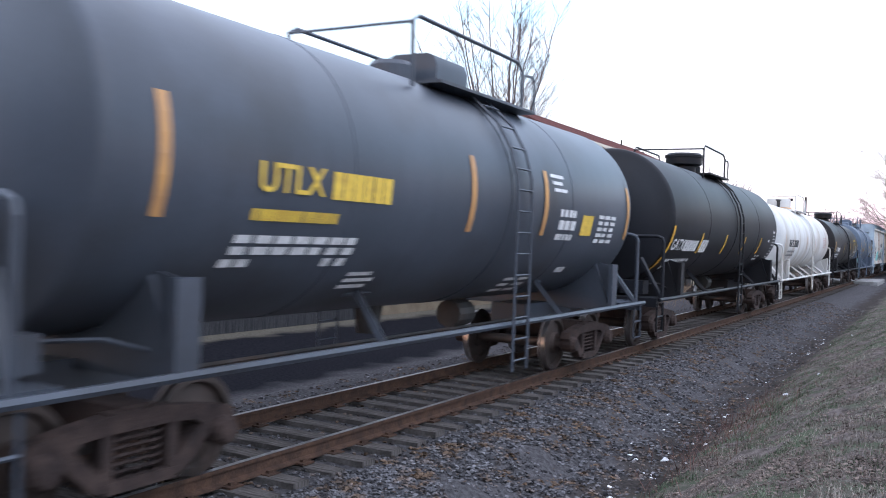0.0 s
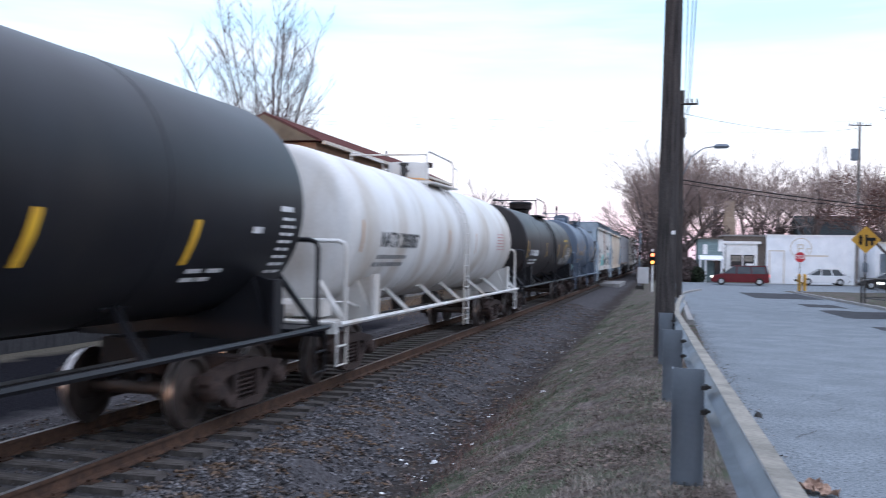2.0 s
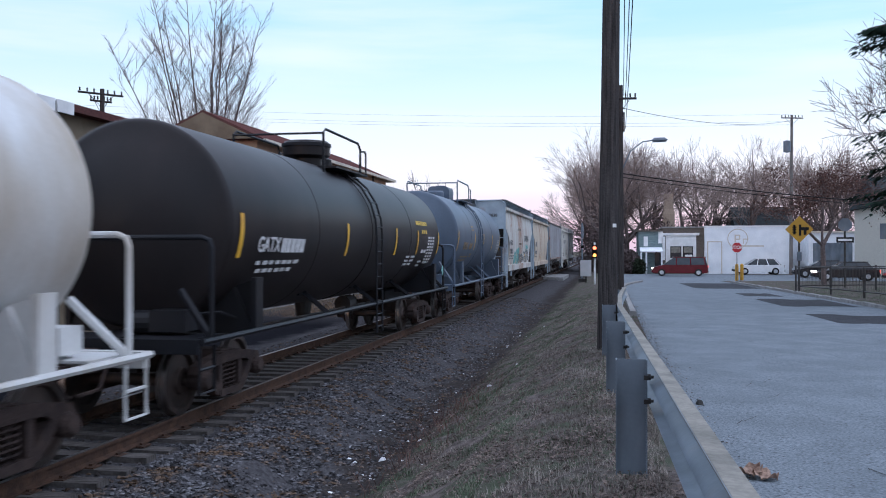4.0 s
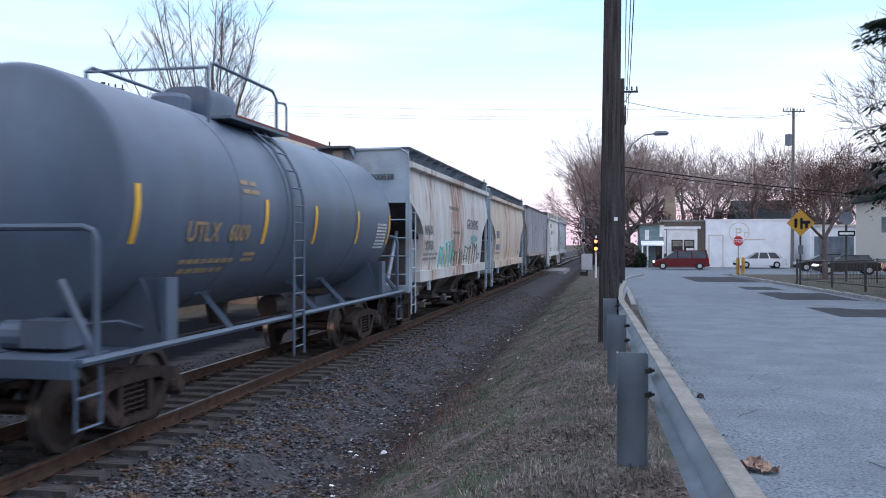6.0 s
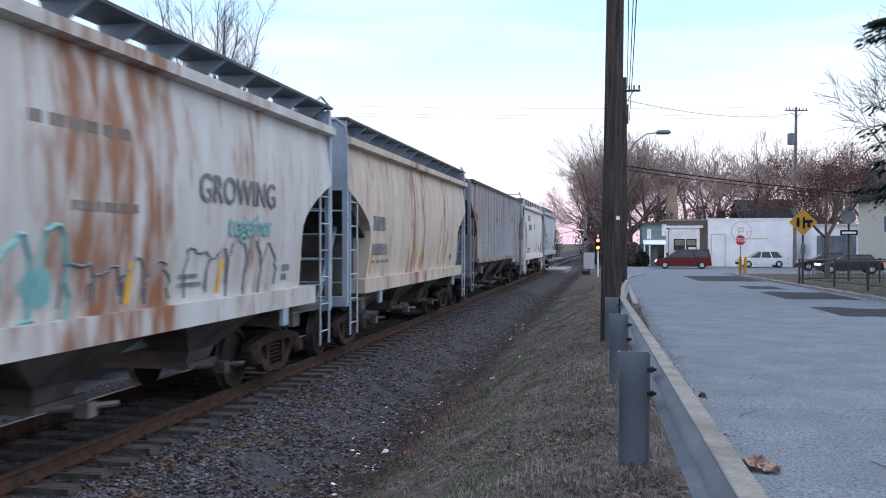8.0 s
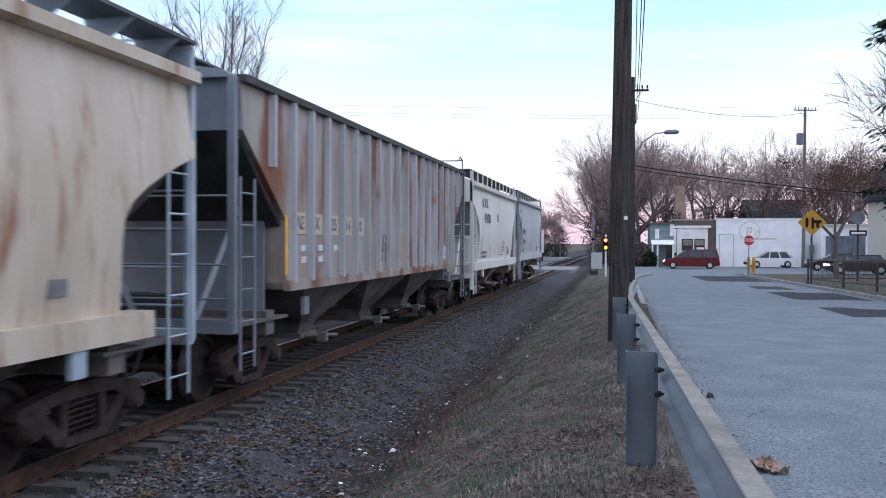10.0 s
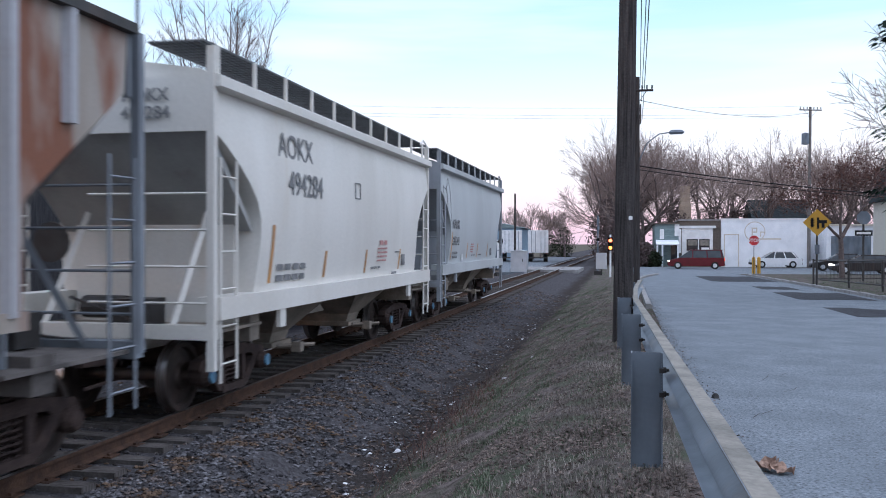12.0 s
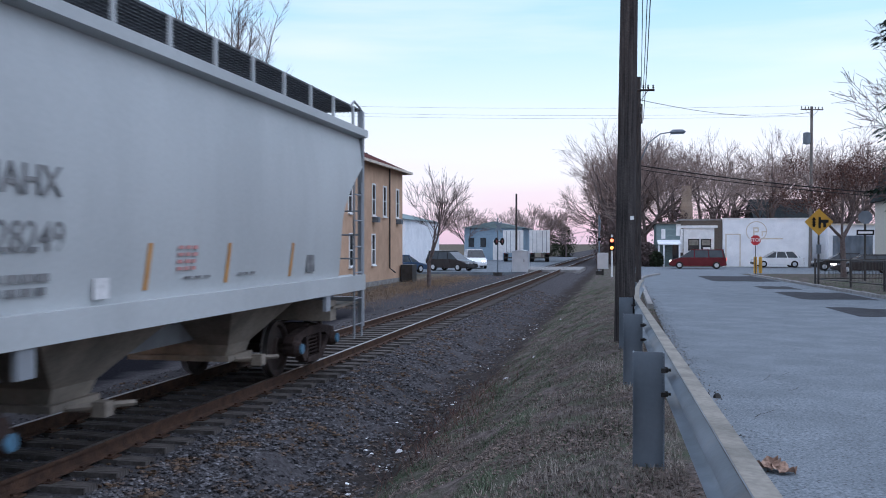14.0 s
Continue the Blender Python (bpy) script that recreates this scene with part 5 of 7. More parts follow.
    letters("NAHX 200838", 0.20, M["letter_black"], f, Matrix.Translation((0.52, -6.85, 3.85)) @ flat, "end_number", 0.003)
    g = random.Random(9)
    for i in range(6):
        part("end_stencil", Mesh().box(0.02, 0.3 + g.uniform(0.05, 0.3), -6.856, -6.85, 3.36 - 0.10 * i, 3.40 - 0.10 * i), M["letter_grey"], f)
    TRAIN.append((f, 89.7))
    g, wx = hopper_car("rust-streaked tan covered hopper car", 13.3, 4.18, 1.45, P["hop_tan"], P["hop_end"], 3, "gusset", P["bay_grey"], inset=1.6)
    marks(g, [(-4.9, -3.9, 2.6, 0.3, 4), (-4.9, -3.7, 2.1, 0.3, 6), (-4.9, -3.4, 1.8, 0.06, 4), (3.9, 4.2, 1.8, 0.2, 1)], 0, lambda z: wx(z), M["letter_grey"])
    for y in (-4.9, -0.2, 2.2):
        strip(g, y, 1.55, 2.1, 0, lambda z: wx(z), M["yellow"], 0.1, 0.04)
    TRAIN.append((g, 104.05))
    k, wx = hopper_car("rusty grey covered hopper car with ribbed sides", 17.0, 4.36, 1.58, P["rib"], P["rib_end"], 3, "rib", P["bay_grey"], ribs=19)
    x = 1.495
    for i, y in enumerate((-6.05, -5.25, -4.4, -3.6, -2.8)):
        part("number_panel", Mesh().box(x, x + 0.008, y - 0.24, y + 0.24, 2.32, 2.66), P["panel"], k)
        flat_letters(k, ("AE", "X", "25", "14", "0")[i], 0.30, M["letter_grey"], x + 0.012, y, 2.49)
    strip(k, -6.6, 1.7, 2.6, 0, lambda z: 1.49, M["yellow"], 0.10)
    strip(k, 0.55, 1.7, 2.5, 0, lambda z: 1.49, M["yellow"], 0.06)
    marks(k, [(-6.0, -5.4, 2.1, 0.1, 2), (-5.2, -4.6, 2.1, 0.1, 2), (-6.0, -5.4, 1.92, 0.1, 2), (-5.2, -4.6, 1.92, 0.1, 2), (-4.4, -3.8, 2.1, 0.1, 2), (5.2, 5.5, 1.95, 0.3, 1)], 0, x, M["letter_white"])
    scrawl(k, lambda z: 1.49, -1.5, -0.6, 1.75, 2.3, P["graffiti_dark"], 21, 3, 0.012)
    scrawl(k, lambda z: 1.49, -1.4, -0.7, 2.0, 2.4, P["graffiti_dark"], 22, 3, 0.012)
    part("notice_panel", Mesh().box(x, x + 0.008, 5.17, 5.53, 1.70, 2.12), M["orange"], k)
    part("notice_sheet", Mesh().box(x + 0.008, x + 0.012, 5.21, 5.49, 1.75, 2.07), M["letter_white"], k)
    marks(k, [(5.23, 5.47, 2.01 - 0.06 * i, 0.02, 2) for i in range(4)], 0, x + 0.013, M["letter_grey"])
    TRAIN.append((k, 120.2))
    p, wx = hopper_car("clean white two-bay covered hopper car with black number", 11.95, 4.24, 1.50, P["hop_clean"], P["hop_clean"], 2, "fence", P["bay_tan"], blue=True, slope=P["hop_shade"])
    flat_letters(p, "AOKX", 0.50, M["letter_grey"], wx(3.6) + 0.012, -3.2, 3.6)
    flat_letters(p, "494284", 0.50, M["letter_grey"], wx(3.05) + 0.012, -2.85, 3.06)
    marks(p, [(-3.95, -2.7, 1.84, 0.09, 4), (-3.95, -2.7, 1.68, 0.09, 4), (0.9, 1.6, 1.7, 0.04, 3), (2.6, 3.0, 2.0, 0.03, 2), (0.3, 1.0, 1.34, 0.06, 8), (2.5, 3.0, 1.55, 0.05, 1), (3.22, 3.55, 1.82, 0.24, 1)], 0, lambda z: wx(z) + 0.012, M["letter_grey"])
    marks(p, [(1.35, 2.0, 2.2, 0.09, 2)] + [(1.25, 2.0, 2.08 - 0.08 * i, 0.035, 4) for i in range(4)], 0, lambda z: wx(z) + 0.012, P["pinkish"])
    for y, z0 in ((-4.15, 1.62), (-1.85, 1.62), (0.5, 1.62), (3.05, 1.62)):
        strip(p, y, z0, 2.45 if y < -4 else 2.06, 0, lambda z: wx(z), M["orange"], 0.10, 0.03)
    m = Mesh()
    for q in ((-0.32, -0.30, 3.0, 3.3), (-0.02, 0.0, 3.0, 3.3), (-0.32, 0.0, 3.0, 3.02), (-0.32, 0.0, 3.28, 3.3)):
        m.box(wx(3.1) + 0.0, wx(3.1) + 0.014, q[0], q[1], q[2], q[3])
    part("stencil_square", m, M["letter_grey"], p)
    TRAIN.append((p, 136.2))
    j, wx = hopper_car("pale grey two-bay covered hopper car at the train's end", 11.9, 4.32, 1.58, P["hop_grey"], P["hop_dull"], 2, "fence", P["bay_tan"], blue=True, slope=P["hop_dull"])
    flat_letters(j, "NAHX", 0.37, M["letter_grey"], wx(2.7) + 0.012, -3.85, 2.72)
    flat_letters(j, "328249", 0.37, M["letter_grey"], wx(2.2) + 0.012, -3.78, 2.24)
    marks(j, [(-4.15, -3.4, 1.9, 0.07, 4), (-4.15, -3.4, 1.78, 0.07, 4), (0.4, 1.0, 1.8, 0.03, 3), (-1.0, -0.3, 1.8, 0.03, 3)], 0, lambda z: wx(z) + 0.012, M["letter_grey"])
    marks(j, [(-1.2, -0.7, 2.15 - 0.08 * i, 0.04, 3) for i in range(4)], 0, lambda z: wx(z) + 0.012, P["pinkish"])
    part("notice_panel", Mesh().box(wx(1.9), wx(1.9) + 0.012, 2.9, 3.25, 1.74, 2.05), M["letter_grey"], j, "black notice panel")
    part("notice_panel", Mesh().box(wx(1.9), wx(1.9) + 0.012, -2.75, -2.5, 1.66, 1.86), M["letter_white"], j)
    for y in (-4.35, -1.8, 0.1, 2.25):
        strip(j, y, 1.7, 2.5 if y < -4 else 2.2, 0, lambda z: wx(z), M["orange"], 0.10, 0.03)
    scrawl(j, wx, -5.5, -4.6, 2.9, 4.0, M["letter_grey"], 11, 2, 0.008)
    m = Mesh().cbox(0.5, 5.98, 1.45, 0.22, 0.18, 0.34)
    part("end_marker_lamp", m, M["steel_dark"], j)
    part("marker_lens", Mesh().lathe([(0, 0.07), (0.03, 0.06)], 12, (0.5, 6.07, 1.75), "y"), P["flag"], j, "lit marker lamp")
    letters("NAHX\n328249", 0.24, M["letter_grey"], j, Matrix.Translation((0.55, -5.95, 3.95)) @ flat, "end_number", 0.003)
    letters("AOKX\n494284", 0.22, M["letter_grey"], p, Matrix.Translation((0.62, -5.98, 3.9)) @ flat, "end_number", 0.003)
    TRAIN.append((j, 149.45))


build_train()


# ---- guard rail, poles and wires ----
def rail_x(y):
    return 0.43 - 0.0235 * y if y < 14 else 0.101 + 0.002 * (y - 14) ** 2


def guard_rail():
    g = thing("guard_rail", "galvanised W-beam guard rail on steel posts beside the road", "guard rail")
    prof = [(0.0, 0.155), (0.05, 0.15), (0.083, 0.11), (0.083, 0.075), (0.02, 0.03), (0.0, 0.0), (0.02, -0.03), (0.083, -0.075), (0.083, -0.11), (0.05, -0.15), (0.0, -0.155)]
    prof = prof + [(a - 0.008, b) for a, b in reversed(prof)]
    ys = [-3 + 0.5 * k for k in range(56)]
    m = Mesh()
    n = len(prof)
    for y in ys:
        z = gz(rail_x(y), y) + 0.60
        m.v += [(rail_x(y) + a - 0.03, y, z + b) for a, b in prof]
    m.f = [(i * n + j, i * n + (j + 1) % n, (i + 1) * n + (j + 1) % n, (i + 1) * n + j) for i in range(len(ys) - 1) for j in range(n)]
    part("beam", m, M["galv"], g, smooth=50)
    m = Mesh()
    for y in ys:
        z = gz(rail_x(y), y) + 0.757
        m.v += [(rail_x(y) - 0.034, y, z), (rail_x(y) + 0.048, y, z - 0.004), (rail_x(y) + 0.048, y, z - 0.02), (rail_x(y) - 0.034, y, z - 0.014)]
    m.f = [(i * 4 + j, i * 4 + (j + 1) % 4, (i + 1) * 4 + (j + 1) % 4, (i + 1) * 4 + j) for i in range(len(ys) - 1) for j in range(4)]
    part("beam_top_edge", m, M["galv_top"], g, "pale weathered top flange")
    for k in range(7):
        y = -1.62 + 3.86 * k
        x = rail_x(y) - 0.06
        z = gz(x, y)
        p = Mesh().box(-0.19, 0.0, -0.004, 0.004, -0.4, 0.775).box(-0.198, -0.19, -0.05, 0.05, -0.4, 0.775).box(0.0, 0.008, -0.05, 0.05, -0.4, 0.775)
        o = part("post", p, M["galv"], g, "bluish galvanised steel post", at=pose(x - 0.01, y, z, 0, 0, 0))
        for dz in (0.50, 0.66):
            part("bolt", Mesh().lathe([(0, 0.02), (0.02, 0.02), (0.025, 0.010), (0.04, 0.010)], 8, (0.01, -0.02, dz), "x").cbox(-0.0, -0.055, dz, 0.03, 0.02, 0.03), M["steel_dark"], o)
    return g


guard_rail()


def leaning_tube(m, base, top, r0, r1, n=14):
    pts = [Vector(base).lerp(Vector(top), i / 8) for i in range(9)]
    return m.tube(pts, r0, n, r1)


def utility_pole(name, label, x, y, h, r0, r1, lean=(0.0, 0.0), arms=(), wood="pole"):
    t = thing(name, label, "utility pole", pose(x, y, gz(x, y)))
    part("shaft", leaning_tube(Mesh(), (0, 0, -0.5), (lean[0], lean[1], h), r0, r1), M[wood], t, smooth=40)
    for z, w, ang in arms:
        f = z / h
        c, s = math.cos(ang) * w / 2, math.sin(ang) * w / 2
        o = (lean[0] * f, lean[1] * f, z)
        a = part("crossarm", Mesh().tube([(o[0] - c, o[1] - s - r1, z), (o[0] + c, o[1] + s - r1, z)], 0.06, 4), M[wood], t)
        for q in (-0.92, -0.6, -0.3, 0.3, 0.6, 0.92):
            part("insulator", Mesh().lathe([(0, 0.025), (0.06, 0.06), (0.1, 0.03), (0.16, 0.055), (0.2, 0.03)], 8, (o[0] + c * q, o[1] + s * q - r1, z + 0.07)), M["steel_dark"], a)
        part("arm_brace", Mesh().tube([(o[0] - c * 0.6, o[1] - s * 0.6 - r1, z), (o[0], o[1] - r1, z - 0.7), (o[0] + c * 0.6, o[1] + s * 0.6 - r1, z)], 0.02, 4), M["steel_dark"], t)
    return t


near = utility_pole("utility_pole", "dark weathered wooden utility pole standing behind the guard rail", -0.10, 15.0, 10.5, 0.172, 0.125, (0.14, 0.1))
part("reflector_tag", Mesh().box(0.10, 0.16, -0.17, -0.155, 2.0, 2.06), M["white"], near)
lampp = utility_pole("utility_pole", "tall wooden utility pole carrying a street lamp arm", 0.42, 47.0, 10.6, 0.16, 0.11, (0.0, 0.0), [(9.9, 1.6, 0.1)])
part("lamp_arm", Mesh().tube([(0.1, 0, 6.3), (0.5, 0, 7.2), (1.1, 0, 7.65), (1.9, 0, 7.75)], 0.035, 6), M["galv"], lampp, "curved street lamp arm")
part("lamp_head", Mesh().slices([(7.62, 1.65, 2.25, -0.12, 0.12), (7.72, 1.55, 2.35, -0.16, 0.16), (7.84, 1.7, 2.2, -0.08, 0.08)]), M["galv"], lampp, "unlit grey lamp head")
part("cable_bracket", Mesh().box(-0.25, -0.12, -0.1, 0.1, 7.2, 9.0).box(0.12, 0.2, -0.1, 0.1, 8.2, 9.2), M["steel_dark"], lampp)
far_pole = utility_pole("utility_pole", "grey wooden utility pole with crossarm and transformer", 16.6, 89.0, 15.2, 0.17, 0.12, (0.1, 0), [(14.9, 2.2, 0.3)], "pole_pale")
part("transformer", Mesh().lathe([(11.6, 0.05), (11.7, 0.34), (12.7, 0.34), (12.8, 0.05)], 14, (-0.36, -0.15, 0)), M["galv"], far_pole, "pale grey pole transformer", smooth=40)
utility_pole("utility_pole", "wooden utility pole with a wide crossarm behind the houses", -27.9, 45.0, 11.6, 0.17, 0.12, (0, 0), [(11.3, 2.5, 0.9), (10.9, 1.2, 0.9)])
utility_pole("utility_pole", "thin dark utility pole beyond the level crossing", -12.2, 97.0, 8.0, 0.13, 0.1)
utility_pole("utility_pole", "thin dark utility pole beside the small bare tree", -18.6, 66.0, 7.0, 0.10, 0.08)


def wire(name, a, b, sag, r=0.012):
    a, b = Vector(a), Vector(b)
    pts = [a.lerp(b, i / 24) - Vector((0, 0, sag * 4 * (i / 24) * (1 - i / 24))) for i in range(25)]
    tagged(part(name, Mesh().tube(pts, r, 4), M["black"]), "thin black overhead wire", "wire", "overhead wires")


for dz, dx in ((10.0, 0.1), (9.3, 0.25), (8.3, 0.3)):
    wire("overhead_wire", (0.15 + dx, 15.0, 0.7 + dz), (0.5 + dx * 0.5, 47.0, dz + 0.2), 0.5, 0.014)
    wire("overhead_wire", (0.15 + dx, 15.0, 0.7 + dz), (0.3, -20.0, dz + 1.0), 0.3, 0.012)
for dz in (15.3, 14.6, 14.3):
    wire("overhead_wire", (16.6, 89.0, dz - 0.2), (-75, 82.0, dz + 3.6), 1.0, 0.008)
wire("overhead_wire", (0.4, 47, 6.2), (22, 62, 5.0), 0.3, 0.03)
wire("overhead_wire", (0.4, 47, 6.0), (22, 62, 4.8), 0.3, 0.02)
wire("overhead_wire", (0.4, 47, 9.6), (16.6, 89, 14.5), 0.6, 0.014)


# ---- trees ----
def grow(m, twigs, p, d, length, r, depth, g, spread, up, leaves=None, min_r=0.012):
    """A tapered limb that bends and forks; thick wood goes to m, thin to twigs."""
    n = 4 if depth > 2 else 3
    pts, q, dd = [p], p.copy(), d.copy()
    for i in range(n):
        dd = (dd + Vector((g.gauss(0, 0.10), g.gauss(0, 0.10), g.gauss(0, 0.05) + up * 0.06))).normalized()
        q = q + dd * (length / n)
        pts.append(q.copy())
    r1 = max(min_r * 0.7, r * (0.62 if depth > 0 else 0.35))
    (m if r > 0.05 else twigs).tube(pts, max(r, min_r), 7 if r > 0.12 else 4 if r > 0.04 else 3, r1, cap=False)
    if leaves is not None and depth <= 1:
        for i in range(15):
            c = pts[g.randrange(1, len(pts))] + Vector((g.gauss(0, 0.28), g.gauss(0, 0.28), g.gauss(0, 0.22)))
            a = Vector((g.uniform(-1, 1), g.uniform(-1, 1), g.uniform(-1, 1))).normalized() * 0.065
            b = Vector((g.uniform(-1, 1), g.uniform(-1, 1), g.uniform(-1, 1))).normalized() * 0.045
            leaves.add([c - a, c + b, c + a, c - b], [(0, 1, 2, 3)])
    if depth == 0:
        return
    kids = g.choice((3, 3, 4)) if depth > 1 else g.choice((3, 4, 5))
    for k in range(kids):
        at = pts[-1] if k == 0 else pts[g.randrange(1, len(pts))].lerp(pts[-1], g.random() * 0.6)
        side = Vector((g.gauss(0, 1), g.gauss(0, 1), g.gauss(0, 0.5)))
        side = (side - dd * side.dot(dd)).normalized()
        nd = (dd + side * spread * (0.35 if k == 0 else g.uniform(0.6, 1.15)) + Vector((0, 0, up * 0.25))).normalized()
        grow(m, twigs, at, nd, length * g.uniform(0.62, 0.82), r1 * (0.95 if k == 0 else g.uniform(0.55, 0.8)), depth - 1, g, spread, up, leaves, min_r)


def bare_tree(name, label, at, h, r, seed, depth=5, spread=0.6, up=0.6, stems=1, twig="twig", leaves=False, clear=0.22, group="bare trees", min_r=0.012):
    g = random.Random(seed)
    t = thing(name, label, "tree", at, group)
    m, tw, lv = Mesh(), Mesh(), Mesh() if leaves else None
    for s in range(stems):
        d = Vector((g.gauss(0, 0.04), g.gauss(0, 0.04), 1)).normalized()
        if stems > 1:
            a = 2 * math.pi * s / stems + g.uniform(-0.3, 0.3)
            d = Vector((math.cos(a) * g.uniform(0.05, 0.32), math.sin(a) * g.uniform(0.05, 0.32), 1)).normalized()
        if clear and stems == 1:
            base = Vector((0, 0, -0.3))
            top = Vector((d.x, d.y, 1)) * h * clear
            m.tube([base, base.lerp(top, 0.15), base.lerp(top, 0.5), top], r * 1.25, 9, r * 0.85, cap=False)
            for k in range(g.choice((3, 4))):
                a = g.uniform(0, 6.28)
                nd = Vector((math.cos(a) * spread * (0.3 + 0.5 * k), math.sin(a) * spread * (0.3 + 0.5 * k), 1)).normalized()
                grow(m, tw, top, nd, h * 0.30, r * g.uniform(0.5, 0.8), depth - 1, g, spread, up, lv, min_r)
        else:
            grow(m, tw, Vector((g.gauss(0, 0.1), g.gauss(0, 0.1), -0.3)), d, h * 0.36, r / (1 if stems == 1 else 1.5), depth, g, spread, up, lv, min_r)
    part("trunk", m, M["bark"], t, "grey-brown trunk and limbs", smooth=60)
    part("crown", tw, M[twig], t, "fine bare twigs")
    if leaves:
        part("dead_leaves", lv, M["brownleaf"], t, "withered brown leaves")
    return t


# the tree behind the station-side house
def fan_tree(label, at, h, seed, stems=14, fan=0.38):
    """A clump of upright stems from one short trunk, each feathered with fine rising side twigs."""
    g = random.Random(seed)
    t = thing("bare_tree", label, "tree", at)
    m, tw = Mesh(), Mesh()
    m.tube([(0, 0, -0.3), (0, 0, h * 0.06), (0.05, 0, h * 0.14)], 0.34, 9, 0.26, cap=False)

    def feather(p, d, ln, r, depth):
        q = [p + d * ln * e + Vector((g.gauss(0, 0.02), g.gauss(0, 0.02), 0.16 * ln * e * e)) for e in (0, 0.35, 0.7, 1.0)]
        tw.tube(q, r, 3, r * 0.45, cap=False)
        if depth:
            for u in range(5):
                e = g.uniform(0.15, 0.95)
                c = g.uniform(0, 6.28)
                d2 = (d + Vector((math.cos(c), math.sin(c), 0.25)) * 0.55).normalized()
                k = min(2, int(e * 3))
                feather(q[k].lerp(q[k + 1], e * 3 - k), d2, ln * g.uniform(0.30, 0.5), r * 0.62, depth - 1)

    for s in range(stems):
        a = 2 * math.pi * s / stems + g.uniform(-0.3, 0.3)
        lean = fan * g.uniform(0.35, 1.0) if s > 1 else 0.05
        top = h * g.uniform(0.86, 1.0) * (1 - 0.38 * lean)
        side = Vector((math.cos(a), math.sin(a), 0))
        z0 = h * 0.10
        pts = [side * (0.08 + lean * top * (0.75 * f + 0.25 * f * f)) + Vector((g.gauss(0, 0.05), g.gauss(0, 0.05), z0 + (top - z0) * f)) for f in [k / 10 for k in range(11)]]
        m.tube(pts, 0.085, 6, 0.012, cap=False)
        for k in range(26):
            f = 0.16 + 0.83 * (k + g.random()) / 26
            i = min(9, int(f * 10))
            b = g.uniform(0, 6.28)
            out = Vector((math.cos(b), math.sin(b), 0)) + side * 0.45
            d = (out.normalized() * 0.85 + Vector((0, 0, 1))).normalized()
            feather(pts[i].lerp(pts[i + 1], f * 10 - i), d, h * 0.22 * (1.06 - f) ** 0.6 * g.uniform(0.6, 1.15) + 0.3, 0.0135, 1 if k % 3 else 2)
    part("trunk", m, M["bark"], t, "grey-brown trunk and limbs", smooth=60)
    part("crown", tw, M["twig"], t, "fine bare twigs")
    return t


fan_tree("tall bare many-stemmed tree behind the long house", pose(-20.9, 43.5, -0.3), 16.8, 12)
bare_tree("bare_tree", "small bare spreading street tree beside the parked car", pose(-11.6, 51.0, -0.2), 6.4, 0.12, 31, 5, 0.62, 0.4, 1, "twig", clear=0.2, min_r=0.010)
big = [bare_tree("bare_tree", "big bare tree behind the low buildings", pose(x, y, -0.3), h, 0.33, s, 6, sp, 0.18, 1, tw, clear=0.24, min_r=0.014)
       for x, y, h, s, sp, tw in ((3.4, 104, 13.2, 51, 0.78, "twig_skylit"), (16.0, 112, 14.0, 52, 0.70, "twig_skylit"), (-0.4, 100, 13.6, 53, 0.74, "twig_skylit"))]
copies = ((0, 8.5, 112, 17), (1, 11.5, 118, 160), (1, 21.0, 117, 75), (2, 24.5, 110, 200), (0, 28.0, 116, 120), (2, 6.0, 122, 300), (1, 32.0, 120, 220), (0, 1.0, 108, 200), (2, -0.5, 122, 250), (1, 0.8, 116, 10), (0, 19.0, 126, 260),
          (2, -2.2, 138, 90), (0, -3.2, 152, 40), (1, -0.5, 118, 40), (2, 27.0, 128, 150), (0, 37.0, 112, 60), (1, -3.0, 170, 220), (1, 1.6, 103, 130), (2, 1.0, 113, 310), (1, 13.0, 124, 20), (0, 25.5, 121, 310))
for k, x, y, a in copies:
    copy_thing(big[k], pose(x, y, -0.3, 0, 0, a))
oak = bare_tree("oak_tree", "young tree still holding withered brown leaves", pose(13.2, 60.0, -0.1), 7.6, 0.17, 71, 5, 0.95, 0.06, 1, "twig", True, 0.34, "", 0.012)
oak2 = bare_tree("oak_tree", "bare tree with long spreading limbs by the far verge", pose(15.4, 46.5, 0.2), 11.8, 0.24, 73, 6, 0.85, 0.2, 1, "twig", False, 0.30, "", 0.012)
small = bare_tree("bare_tree", "small far bare tree beyond the crossing", pose(-13.5, 128, -0.3), 8.0, 0.16, 81, 5, 0.7, 0.3, 1, "twig_skylit", clear=0.25, min_r=0.02)
for x, y, a in ((-18, 140, 40), (-10.5, 150, 100), (-23, 125, 200), (-15.5, 160, 310), (-27, 150, 20), (-21, 170, 80)):
    copy_thing(small, pose(x, y, -0.3, 0, 0, a))


